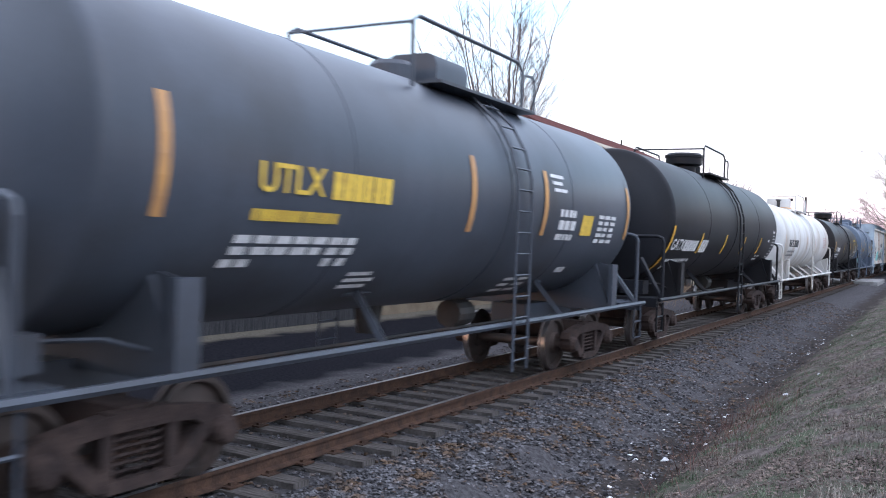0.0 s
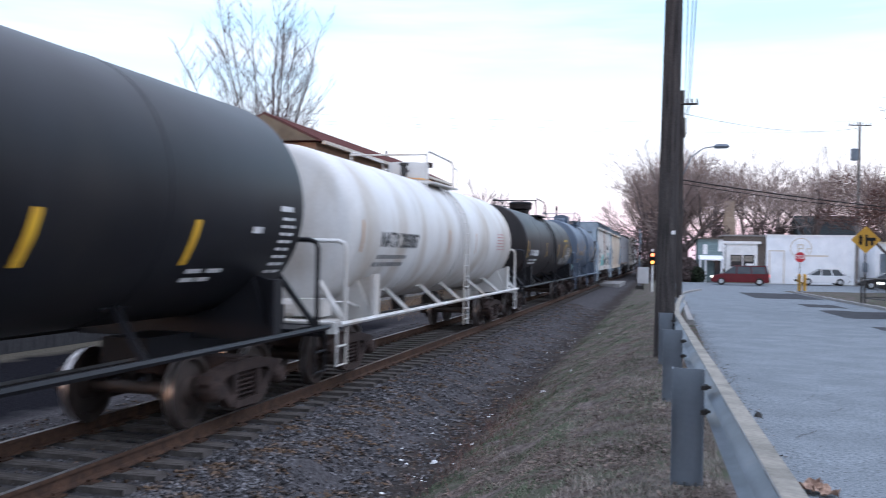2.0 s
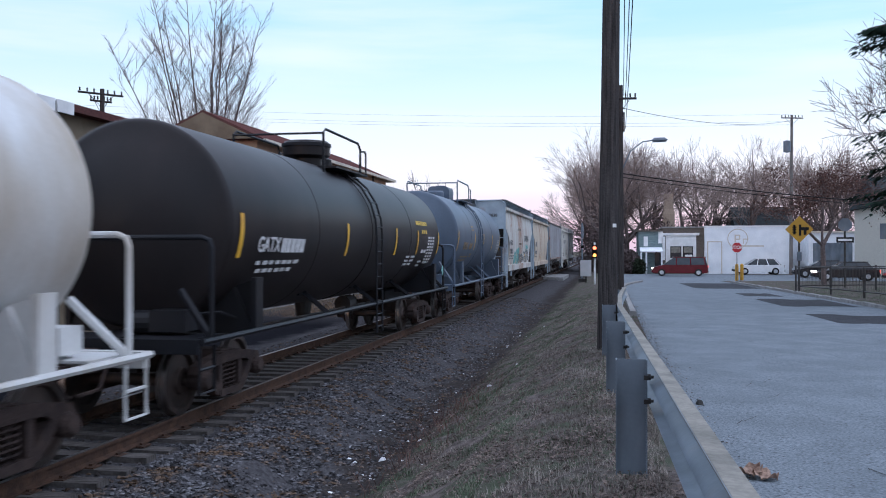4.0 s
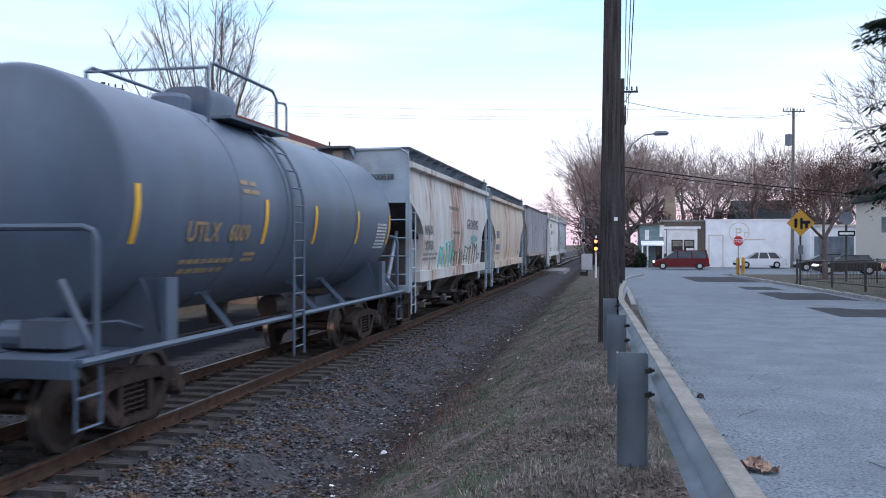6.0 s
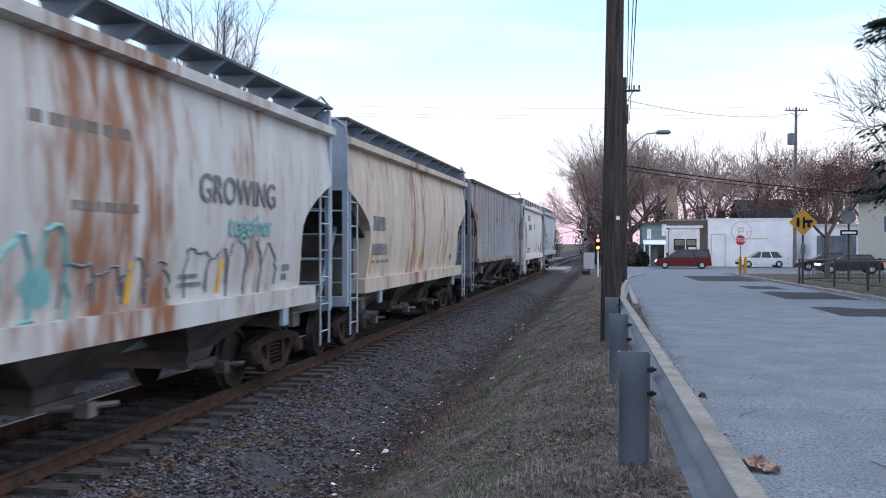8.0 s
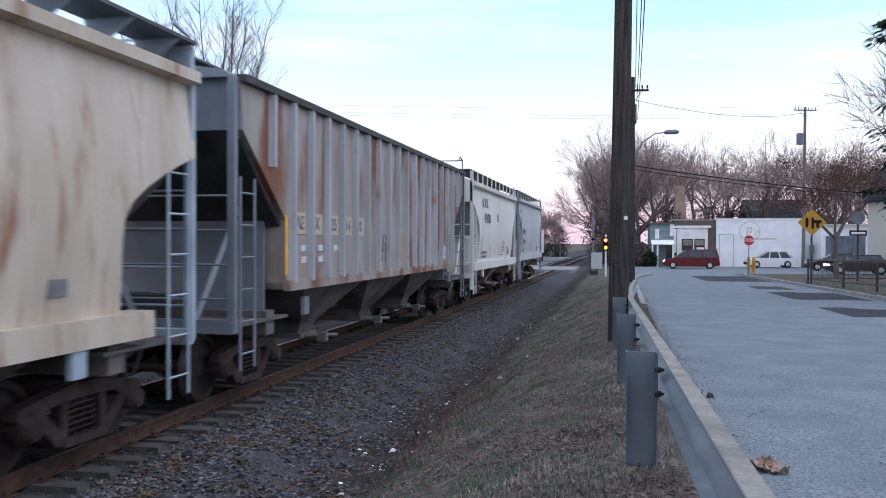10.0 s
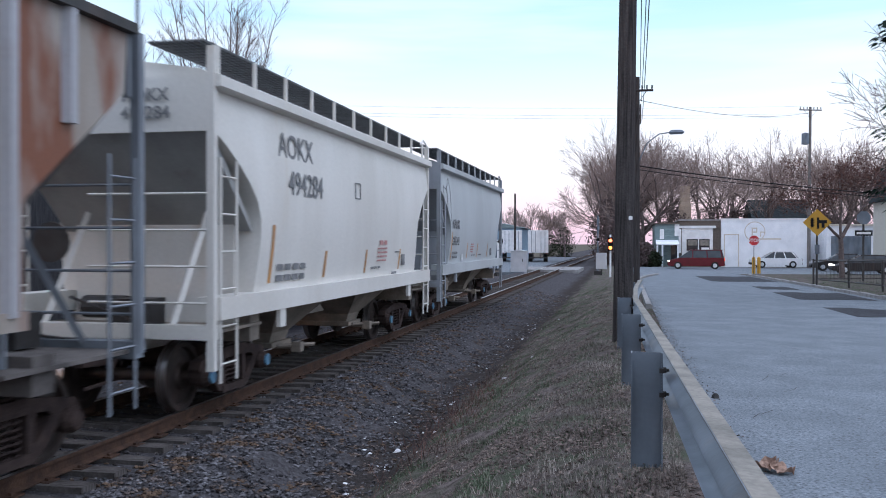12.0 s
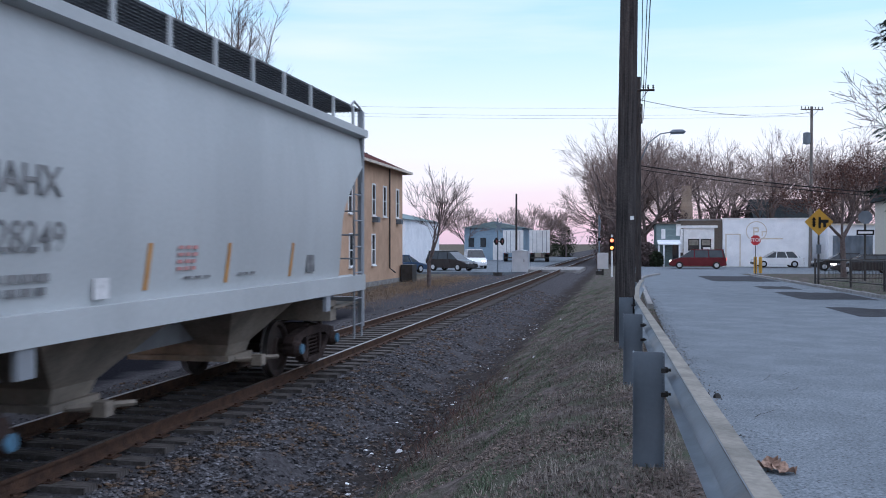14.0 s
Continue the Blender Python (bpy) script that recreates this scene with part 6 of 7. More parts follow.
def spruce(at, h, rad, seed):
    g = random.Random(seed)
    t = thing("spruce_tree", "dark green spruce with drooping branches", "tree", at)
    part("trunk", Mesh().tube([(0, 0, -0.3), (0, 0, h * 0.5), (0, 0, h)], 0.26, 8, 0.03), M["bark"], t, smooth=60)
    m, w = Mesh(), Mesh()
    for i in range(195):
        f = i / 190
        z = 3.6 + (h - 3.8) * f
        ln = rad * max(0, 1 - f) ** 0.8 * g.uniform(0.75, 1.1) + 0.2
        a = i * 2.399 + g.uniform(-0.2, 0.2)
        if i >= 190:
            z, ln, a = g.uniform(8.9, 9.7), g.uniform(2.9, 3.8), math.pi + g.uniform(-0.35, 0.35)
        pts = [Vector((math.cos(a) * ln * s, math.sin(a) * ln * s, z - ln * (0.32 * s * s) + 0.12 * ln * max(0, s - 0.7) * 3)) for s in (0, 0.3, 0.6, 0.85, 1.0)]
        w.tube(pts, 0.035, 3, 0.01, cap=False)
        for k in range(int(16 + (40 if i < 190 else 75) * ln)):
            s = g.uniform(0.12, 1.0)
            j = min(3, int(s * 4))
            c = pts[j].lerp(pts[j + 1], g.random())
            o = Vector((g.gauss(0, 0.10), g.gauss(0, 0.10), -abs(g.gauss(0, 0.14))))
            d = Vector((math.cos(a + g.gauss(0, 0.6)), math.sin(a + g.gauss(0, 0.6)), -0.7)) * g.uniform(0.10, 0.24)
            b = Vector((-d.y, d.x, 0)).normalized() * 0.035
            m.add([c + o - b, c + o + d * 0.5 - b * 1.5 + Vector((0, 0, 0.02)), c + o + d, c + o + d * 0.5 + b * 1.5, c + o + b], [(0, 1, 2, 3, 4)])
    part("bough", w, M["bark"], t)
    part("foliage", m, M["needles"], t, "dark hanging needle sprays")
    return t


spruce(pose(11.4, 31.0, 0.6), 16.0, 3.9, 5)


def shrub(label, x, y, rx, ry, h, seed, material="shrub", n=1500):
    g = random.Random(seed)
    t = thing("shrub", label, "shrub", pose(x, y, gz(x, y)))
    m, w = Mesh(), Mesh()
    for i in range(14):
        a = g.uniform(0, 6.28)
        w.tube([(0, 0, 0), (math.cos(a) * rx * 0.4, math.sin(a) * ry * 0.4, h * 0.5), (math.cos(a) * rx * 0.8, math.sin(a) * ry * 0.8, h * g.uniform(0.7, 1.05))], 0.03, 3, 0.01)
    for i in range(n):
        a, q, z = g.uniform(0, 6.28), math.sqrt(g.random()), g.random()
        k = (1 - (z * 2 - 0.9) ** 2 * 0.55) * (0.85 + 0.25 * math.sin(3 * a + seed))
        c = Vector((math.cos(a) * rx * q * k, math.sin(a) * ry * q * k, h * z))
        u = Vector((g.uniform(-1, 1), g.uniform(-1, 1), g.uniform(-1, 1))).normalized() * 0.14
        v = Vector((g.uniform(-1, 1), g.uniform(-1, 1), g.uniform(-1, 1))).normalized() * 0.10
        m.add([c - u, c + v, c + u, c - v], [(0, 1, 2, 3)])
    part("stem", w, M["bark"], t)
    part("foliage", m, M[material], t)
    return t


shrub("dark evergreen shrub at the far bend of the railway", -11.8, 165, 2.4, 2.4, 5.6, 3, n=2500)
shrub("dark evergreen tree far beyond the crossing", -15.0, 172, 2.2, 3, 4.2, 4)
shrub("dark leafless thicket by the grey building", 1.5, 91, 1.6, 1.4, 2.4, 6, "twig")
shrub("dark evergreen shrub beside the low building", 2.4, 90.5, 0.9, 0.9, 1.5, 7)
for i, (x, y, w, h) in enumerate(((-0.8, 96, 2.2, 5.5), (-2.4, 104, 2.2, 7.5), (-3.0, 118, 2.4, 8), (5.2, 101, 3, 6.0), (9.5, 106, 3.2, 6.5), (14, 118, 4, 6.5), (22, 106, 3, 5.5))):
    shrub("tangled leafless thicket below the trees", x, y, w, 2.4, h, 40 + i, "twig", 2200)


# ---- buildings ----
B = dict(
    stucco=mat("ochre_stucco", (0.54, 0.375, 0.265), (0.46, 0.32, 0.225), 1.5, 0.9, 0, 0.3, 40, 5),
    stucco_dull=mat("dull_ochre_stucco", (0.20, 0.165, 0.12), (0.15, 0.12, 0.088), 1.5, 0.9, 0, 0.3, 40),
    shingle=mat("brown_red_shingle", (0.13, 0.06, 0.055), (0.075, 0.04, 0.038), 6, 0.9, 0, 0.5, 25, 5, (1, 1, 6)),
    shingle_dark=mat("dark_shingle", (0.065, 0.075, 0.080), (0.04, 0.047, 0.05), 6, 0.9, 0, 0.5, 25),
    brick=mat("grey_brown_brick", (0.16, 0.135, 0.115), (0.10, 0.085, 0.075), 9, 0.9, 0, 0.4, 30, 4, (1, 1, 4)),
    wall_white=mat("painted_white_wall", (0.80, 0.82, 0.85), (0.70, 0.725, 0.76), 1.0, 0.8, 0, 0.15, 30),
    siding=mat("grey_green_siding", (0.20, 0.26, 0.27), (0.14, 0.185, 0.19), 2, 0.8, 0, 0.1, 20, 4, (1, 1, 8)),
    board=mat("dark_weathered_board", (0.055, 0.055, 0.058), (0.035, 0.035, 0.038), 2, 0.95, 0, 0.2, 20, 4, (1, 8, 1)),
    cream=mat("cream_siding", (0.50, 0.48, 0.42), (0.42, 0.40, 0.35), 2, 0.8, 0, 0.1, 20, 4, (1, 1, 8)),
    trim=mat("pale_trim", (0.62, 0.56, 0.47), (0.5, 0.45, 0.38), 3, 0.7),
    chim=mat("chimney_brick", (0.34, 0.27, 0.21), (0.24, 0.19, 0.15), 9, 0.9, 0, 0.4, 30, 4, (1, 1, 4)),
    blue=mat("pale_blue_siding", (0.28, 0.38, 0.47), (0.22, 0.30, 0.38), 1.5, 0.8, 0, 0.1, 20, 4, (1, 1, 8)),
)


def window(parent, at, w, h, frame_mat, sill=True):
    """A sash window, set proud of the wall; x across, z up, -y outward in its own pose."""
    f = part("window", Mesh().box(-w / 2 - 0.09, -w / 2, -0.05, 0.03, -0.09, h + 0.09).box(w / 2, w / 2 + 0.09, -0.05, 0.03, -0.09, h + 0.09).box(-w / 2, w / 2, -0.05, 0.03, h, h + 0.09)
             .box(-w / 2, w / 2, -0.05, 0.03, -0.09, 0).box(-w / 2, w / 2, -0.035, 0.02, h / 2 - 0.03, h / 2 + 0.03), frame_mat, parent, at=at)
    for z0, z1 in ((0.0, h / 2 - 0.03), (h / 2 + 0.03, h)):
        part("pane", Mesh().box(-w / 2, w / 2, -0.012, 0.0, z0, z1), M["glass"], f)
    if sill:
        part("sill", Mesh().box(-w / 2 - 0.14, w / 2 + 0.14, -0.12, 0.0, -0.15, -0.09), frame_mat, f)
    return f


def long_house():
    # two-storey ochre house along the far side of the line: its long wall faces the track
    x1, x0, y0, y1, eave = -15.0, -19.6, 36.0, 58.0, 7.0
    xm = (x0 + x1) / 2
    t = thing("house", "long two-storey ochre stucco house with brown-red shingle roof", "house")
    part("wall", Mesh().box(x0, x1, y0, y1, -0.6, eave).prism([(x0, eave), (x1, eave), (xm, eave + 1.08)], y0, y0 + 3, "y"), B["stucco"], t)
    part("foundation", Mesh().box(x1 - 0.1, x1 + 0.03, y0, y1 + 0.03, -0.6, -0.1), M["concrete"], t)
    r = part("roof", Mesh().add([(x1 + 0.5, y0 - 0.45, eave - 0.05), (x1 + 0.5, y1 + 0.5, eave - 0.05), (x0 - 0.5, y1 + 0.5, eave - 0.05), (x0 - 0.5, y0 - 0.45, eave - 0.05), (xm, y0 - 0.45, eave + 1.25), (xm, y1 - 2.4, eave + 1.25)],
                               [(0, 1, 5, 4), (1, 2, 5), (2, 3, 4, 5), (3, 0, 4), (0, 3, 2, 1)]), B["shingle"], t)
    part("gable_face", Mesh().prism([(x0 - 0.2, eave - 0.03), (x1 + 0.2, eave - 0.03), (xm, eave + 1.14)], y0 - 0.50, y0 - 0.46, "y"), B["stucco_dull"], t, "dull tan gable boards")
    part("gutter", Mesh().box(x1 + 0.44, x1 + 0.60, y0 - 0.45, y1 + 0.5, eave - 0.20, eave - 0.055).box(x0 - 0.4, x1 + 0.5, y1 + 0.45, y1 + 0.6, eave - 0.20, eave - 0.055), B["trim"], r, "pale eaves gutter")
    part("vent_pipe", Mesh().tube([(-16.4, 50, eave + 0.3), (-16.4, 50, eave + 1.2)], 0.05, 6).tube([(-16.6, 55, eave + 0.3), (-16.6, 55, eave + 1.0)], 0.06, 6), M["steel_dark"], r)
    part("downpipe", Mesh().tube([(x1 + 0.1, y1 - 3.6, eave - 0.1), (x1 + 0.1, y1 - 3.6, 0.6), (x1 + 0.4, y1 - 3.3, 0.3)], 0.05, 6), M["steel_dark"], t)
    m90 = pose(0, 0, 0, 0, 0, 90)
    for y in (38, 40.5, 43.5, 46.5, 51.1, 53.5, 56.6):
        window(t, Matrix.Translation((x1 + 0.0, y, 3.9)) @ m90, 0.55, 1.75, M["white"])
    for y in (37, 41, 46.7, 51.0):
        window(t, Matrix.Translation((x1 + 0.0, y, 0.95)) @ m90, 0.6, 1.7, M["white"])
    for y in (51.1, 56.6):
        part("air_conditioner", Mesh().box(x1, x1 + 0.35, y - 0.25, y + 0.25, 3.42, 3.74), M["galv"], t)
    part("storage_box", Mesh().box(x1 + 0.1, x1 + 0.9, y1 - 0.9, y1 + 0.3, -0.5, 0.75), M["steel_dark"], t)
    # lower wing with a dark roof
    g = thing("house_wing", "lower ochre wing with a dark shingle roof", "building")
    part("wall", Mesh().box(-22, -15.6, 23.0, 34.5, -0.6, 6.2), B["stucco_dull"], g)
    part("roof", Mesh().prism([(-22.4, 6.2), (-15.2, 6.2), (-15.2, 6.42), (-18.8, 6.9), (-22.4, 6.42)], 22.9, 34.6, "y"), B["shingle"], g)
    for y in (26.5, 30.6):
        window(g, Matrix.Translation((-15.6, y, 3.6)) @ m90, 0.8, 1.6, M["white"])
    # low white-edged building further back along the line
    s = thing("shed_building", "long grey building with a white ribbed fascia along its roof", "building")
    part("wall", Mesh().box(-26, -15.4, 4.0, 22.5, -0.6, 6.2), B["board"], s)
    part("roof", Mesh().prism([(-26.3, 6.2), (-15.0, 6.2), (-15.0, 6.32), (-20.6, 7.0), (-26.3, 6.32)], 3.7, 22.8, "y"), B["shingle_dark"], s)
    for k in range(22):
        part("fascia_panel", Mesh().box(-14.98, -14.93, 3.75 + k * 0.865, 4.52 + k * 0.865, 6.02, 6.36), M["white"], s)


long_house()


def corner_shop():
    t = thing("shop_building", "low white-painted flat-roofed shop with a faded round logo", "building")
    y = 93.0
    part("wall", Mesh().box(9.1, 17.3, y, y + 11, -0.6, 4.5), B["wall_white"], t)
    part("parapet", Mesh().box(9.05, 17.4, y - 0.06, y + 11.1, 4.5, 4.66), M["white"], t)
    part("door", Mesh().box(9.45, 10.7, y - 0.04, y, -0.2, 3.0), B["wall_white"], t, "white door")
    part("door_frame", Mesh().box(9.35, 9.45, y - 0.06, y, -0.2, 3.1).box(10.7, 10.8, y - 0.06, y, -0.2, 3.1).box(9.45, 10.7, y - 0.06, y, 3.0, 3.1), B["trim"], t)
    ring = Mesh()
    for i in range(28):
        a, b = 2 * math.pi * i / 28, 2 * math.pi * (i + 1) / 28
        ring.add([(12.3 + q * math.cos(k), y - 0.012, 3.35 + q * math.sin(k)) for k in (a, b) for q in (0.92, 1.0)], [(0, 1, 3, 2)])
    ring.box(12.0, 12.12, y - 0.014, y - 0.002, 2.85, 3.75).box(12.12, 12.5, y - 0.014, y - 0.002, 3.62, 3.75).box(12.42, 12.54, y - 0.014, y - 0.002, 3.3, 3.7).box(12.12, 12.5, y - 0.014, y - 0.002, 3.24, 3.36).box(12.8, 12.9, y - 0.014, y - 0.002, 2.85, 3.35).box(12.9, 13.2, y - 0.014, y - 0.002, 3.25, 3.35)
    ring.box(12.0, 14.8, y - 0.014, y - 0.002, 2.55, 2.68)
    part("painted_logo", ring, B["trim"], t, "faded tan painted logo")
    part("downpipe", Mesh().tube([(17.25, y - 0.1, 4.4), (17.25, y - 0.1, 0)], 0.06, 6), M["white"], t)
    # brick part with the big framed window
    b = thing("shop_building", "grey-brown brick corner building with large white window frame", "building")
    part("wall", Mesh().box(5.0, 9.08, y + 0.3, y + 10, -0.6, 4.45), B["brick"], b)
    part("coping", Mesh().box(4.9, 9.08, y + 0.2, y + 10, 4.45, 4.6), M["concrete"], b)
    w = part("display_window", Mesh().box(5.3, 8.3, y + 0.2, y + 0.3, 0.4, 3.7), M["white"], b, "white boarded window frame")
    part("cornice", Mesh().box(5.0, 8.6, y + 0.05, y + 0.3, 3.7, 3.95), M["white"], w)
    for x0, x1 in ((5.75, 6.85), (6.98, 8.0)):
        part("pane", Mesh().box(x0, x1, y + 0.17, y + 0.2, 1.4, 2.6), M["glass"], w)
        part("blind", Mesh().box(x0 + 0.1, x1 - 0.1, y + 0.155, y + 0.172, 1.95, 2.5), M["galv_top"], w)
    part("air_conditioner", Mesh().box(7.2, 7.9, y - 0.05, y + 0.2, 1.3, 1.75), M["white"], b)
    # porch and side wing
    p = thing("shop_building", "grey-green clad wing with white trimmed windows and porch", "building")
    part("wall", Mesh().box(2.6, 5.0, y - 0.2, y + 9, -0.6, 4.1), B["siding"], p)
    part("roof", Mesh().box(2.4, 5.0, y - 0.4, y + 9.1, 4.1, 4.25), B["brick"], p)
    part("porch_roof", Mesh().prism([(y - 2.0, 2.0), (y - 0.2, 2.35), (y - 0.2, 2.5), (y - 2.0, 2.12)], 2.7, 4.9, "x"), B["wall_white"], p)
    for x in (2.8, 3.3, 4.8):
        part("porch_post", Mesh().box(x - 0.08, x + 0.08, y - 1.95, y - 1.8, -0.3, 2.05), B["wall_white"], p)
    part("wing_window", Mesh().box(3.1, 3.5, y - 0.26, y - 0.2, 2.6, 3.6), M["white"], p)
    part("banner", Mesh().box(4.55, 5.0, y - 0.3, y - 0.24, 2.9, 4.2), M["white"], p, "narrow white banner sign")
    part("door", Mesh().box(4.2, 4.8, y - 0.26, y - 0.2, -0.2, 2.0), M["glass"], p)
    part("white_pilaster", Mesh().box(4.95, 5.2, y - 0.3, y + 0.2, 1.2, 3.6), M["white"], p)
    c = thing("chimney_stack", "tall tan brick chimney stack behind the shop", "chimney", pose(6.05, 101, 0))
    part("shaft", Mesh().slices([(-0.5, -0.62, 0.62, -0.6, 0.6), (6.2, -0.62, 0.62, -0.6, 0.6), (6.7, -0.5, 0.5, -0.5, 0.5), (8.4, -0.48, 0.48, -0.48, 0.48)]), B["chim"], c)
    # houses behind
    h = thing("house", "house with dark roof behind the white shop", "house")
    part("wall", Mesh().box(15.0, 21.5, 114, 123, -0.5, 5.2), B["cream"], h)
    part("roof", Mesh().prism([(113.4, 5.0), (123.6, 5.0), (118.5, 7.7)], 14.7, 21.9, "x"), B["shingle_dark"], h)
    for x in (15.2, 17.2, 19.2, 20.8):
        window(h, pose(x, 114, 4.0), 0.6, 0.8, M["white"])
    # white garage and cream house to the right
    q = thing("garage_building", "white garage with a wide pale door", "building")
    part("wall", Mesh().box(18.8, 24.5, 92, 100, -0.5, 3.9), B["wall_white"], q)
    part("garage_door", Mesh().box(19.2, 22.8, 91.95, 92, -0.2, 2.9), M["galv"], q, "pale ribbed garage door")
    part("roof", Mesh().box(18.6, 24.7, 91.8, 100.2, 3.9, 4.05), B["trim"], q)
    v = thing("house", "cream-sided two-storey house with dark windows", "house")
    part("wall", Mesh().box(21.5, 33, 76, 86, -0.5, 6.0), B["cream"], v)
    part("roof", Mesh().prism([(75.4, 5.8), (86.6, 5.8), (81, 8.4)], 21.0, 33.5, "x"), B["shingle_dark"], v)
    for x in (22.6, 24.4, 26.6, 28.6):
        window(v, pose(x, 76, 3.6), 0.8, 1.3, M["white"])
        window(v, pose(x, 76, 0.6), 0.9, 1.3, M["white"])
    # far side of the crossing
    f = thing("warehouse_building", "low pale blue warehouse beyond the railway crossing", "building")
    part("wall", Mesh().box(-23, -14.8, 124, 138, -0.6, 4.3), B["blue"], f)
    part("roof", Mesh().prism([(-23.3, 4.3), (-14.5, 4.3), (-18.9, 5.2)], 123.6, 138.4, "y"), B["siding"], f)
    for x in (-22.0, -20.3, -16.6, -15.5):
        part("window", Mesh().box(x - 0.4, x + 0.4, 123.93, 124.0, 1.6, 2.9), M["glass"], f)
    part("loading_door", Mesh().box(-18.9, -17.5, 123.92, 124, -0.3, 2.6), M["white"], f)
    n = thing("warehouse_building", "long white-walled building across the side street", "building")
    part("wall", Mesh().box(-34, -21.5, 84, 100, -0.6, 4.5), B["wall_white"], n)
    part("roof", Mesh().prism([(-34.3, 4.5), (-21.2, 4.5), (-27.7, 6.0)], 83.7, 100.3, "y"), B["siding"], n)


corner_shop()


# ---- vehicles ----
def vehicle(label, at, paint, length=4.7, height=1.7, nose=0.9, van=False, lights=False, width=1.8, category="car"):
    """A car along its own +x; paint shell with glasshouse, wheels, lamps."""
    t = thing("parked_car", label, category, at)
    L, H = length / 2, height
    belt = 0.55 * H + 0.02
    hood = L - nose
    lower = [(-L, 0.38), (-L + 0.03, belt), (-L + 0.1, belt + 0.06), (hood - 0.1, belt + 0.05), (L - 0.25, belt - 0.16), (L - 0.02, 0.62), (L, 0.36), (L - 0.1, 0.26), (-L + 0.1, 0.26)]
    sh = Mesh()
    w = width / 2
    n = len(lower)
    ws = (-w, -w + 0.07, w - 0.07, w)
    for k, yy in enumerate(ws):
        s = 0.96 if k in (0, 3) else 1.0
        sh.v += [(x * (0.985 if k in (0, 3) else 1.0), yy, (z - 0.6) * s + 0.6) for x, z in lower]
    sh.f = [tuple(range(n))[::-1], tuple(range(3 * n, 4 * n))] + [(k * n + i, k * n + (i + 1) % n, (k + 1) * n + (i + 1) % n, (k + 1) * n + i) for k in range(3) for i in range(n)]
    part("body", sh, paint, t, smooth=35)
    rear = -L + (0.06 if van else 0.25)
    cab = [(belt, -w + 0.05, w - 0.05, rear, hood + 0.05), (belt + 0.45 * (H - belt), -w + 0.13, w - 0.13, rear + (0.08 if van else 0.3), hood - 0.42), (H - 0.05, -w + 0.22, w - 0.22, rear + (0.18 if van else 0.6), hood - 0.95)]
    part("glasshouse", Mesh().add([p for z, y0, y1, x0, x1 in cab for p in ((x0, y0, z), (x1, y0, z), (x1, y1, z), (x0, y1, z))],
         [(i * 4 + j, i * 4 + (j + 1) % 4, i * 4 + 4 + (j + 1) % 4, i * 4 + 4 + j) for i in range(2) for j in range(4)] + [(3, 2, 1, 0), (8, 9, 10, 11)]), M["glass"], t, "dark tinted windows")
    z, y0, y1, x0, x1 = cab[2]
    part("roof", Mesh().box(x0 - 0.04, x1 + 0.04, y0 - 0.02, y1 + 0.02, H - 0.07, H), paint, t)
    for f in (0.02, 0.40, 0.78):
        for s in (-1, 1):
            a = cab[0][3] + f * (cab[0][4] - cab[0][3]) * 0.85 + 0.1
            b = cab[2][3] + f * (cab[2][4] - cab[2][3]) * 1.15 + 0.05
            part("pillar", Mesh().tube([(a, s * (w - 0.045), belt), (b, s * (w - 0.215), H - 0.05)], 0.045, 4), paint, t)
    for x in (-L + 0.85, L - 0.88):
        for s in (-1, 1):
            wh = part("wheel", Mesh().lathe([(-0.11, 0.2), (-0.11, 0.30), (-0.08, 0.33), (0.08, 0.33), (0.11, 0.30), (0.11, 0.2)], 20, (x, s * (w - 0.08), 0.33), "y"), M["black"], t, smooth=40)
            part("rim", Mesh().lathe([(-0.115, 0.19), (-0.12, 0.05), (0.12, 0.05), (0.115, 0.19)], 10, (x, s * (w - 0.08), 0.33), "y"), M["silver"], wh)
    for s in (-1, 1):
        part("headlight", Mesh().box(L - 0.2, L - 0.01, s * (w - 0.32) - 0.17, s * (w - 0.32) + 0.17, 0.62, 0.76), M["lamp_white"] if lights else M["silver"], t, "headlight")
        part("tail_light", Mesh().box(-L - 0.01, -L + 0.1, s * (w - 0.2) - 0.12, s * (w - 0.2) + 0.12, belt - 0.25, belt + 0.02), M["lamp_red"] if lights else M["lamp_off"], t, "red tail light")
    for a, b in ((L - 0.08, L + 0.03), (-L - 0.03, -L + 0.06)):
        part("bumper", Mesh().box(a, b, -w + 0.08, w - 0.08, 0.32, 0.5), M["black"] if not van else paint, t)
    return t


dark = mat("dark_car_paint", (0.02, 0.021, 0.024), (0.015, 0.015, 0.018), 2, 0.25, 0.2, 0)
vehicle("dark red minivan waiting at the crossing with its lamps on", pose(6.0, 84.0, -0.15, 0, 0, 178), M["red"], 4.95, 1.75, 1.0, True, True, 1.9, "minivan")
vehicle("white crossover car parked before the white shop", pose(13.55, 88.5, -0.12, 0, 0, 183), mat("white_car_paint", (0.72, 0.73, 0.75), (0.66, 0.67, 0.69), 2, 0.25, 0, 0), 4.5, 1.55, 1.05)
vehicle("black sport utility car facing the crossing", pose(-15.05, 75.0, -0.2, 0, 0, -24), dark, 4.3, 1.72, 1.0, True)
vehicle("white sport utility car with lamps on", pose(-14.4, 83.0, -0.2, 0, 0, -74), mat("white_suv_paint", (0.70, 0.71, 0.73), (0.62, 0.63, 0.65), 2, 0.25, 0, 0), 4.6, 1.78, 0.95, True, True)
vehicle("dark sedan with its headlamps on behind the fence", pose(17.3, 72.0, -0.12, 0, 0, 178), dark, 4.6, 1.45, 1.1, False, True)
vehicle("dark sedan parked before the garage", pose(17.3, 80.0, -0.12, 0, 0, 175), dark, 4.4, 1.45, 1.1)
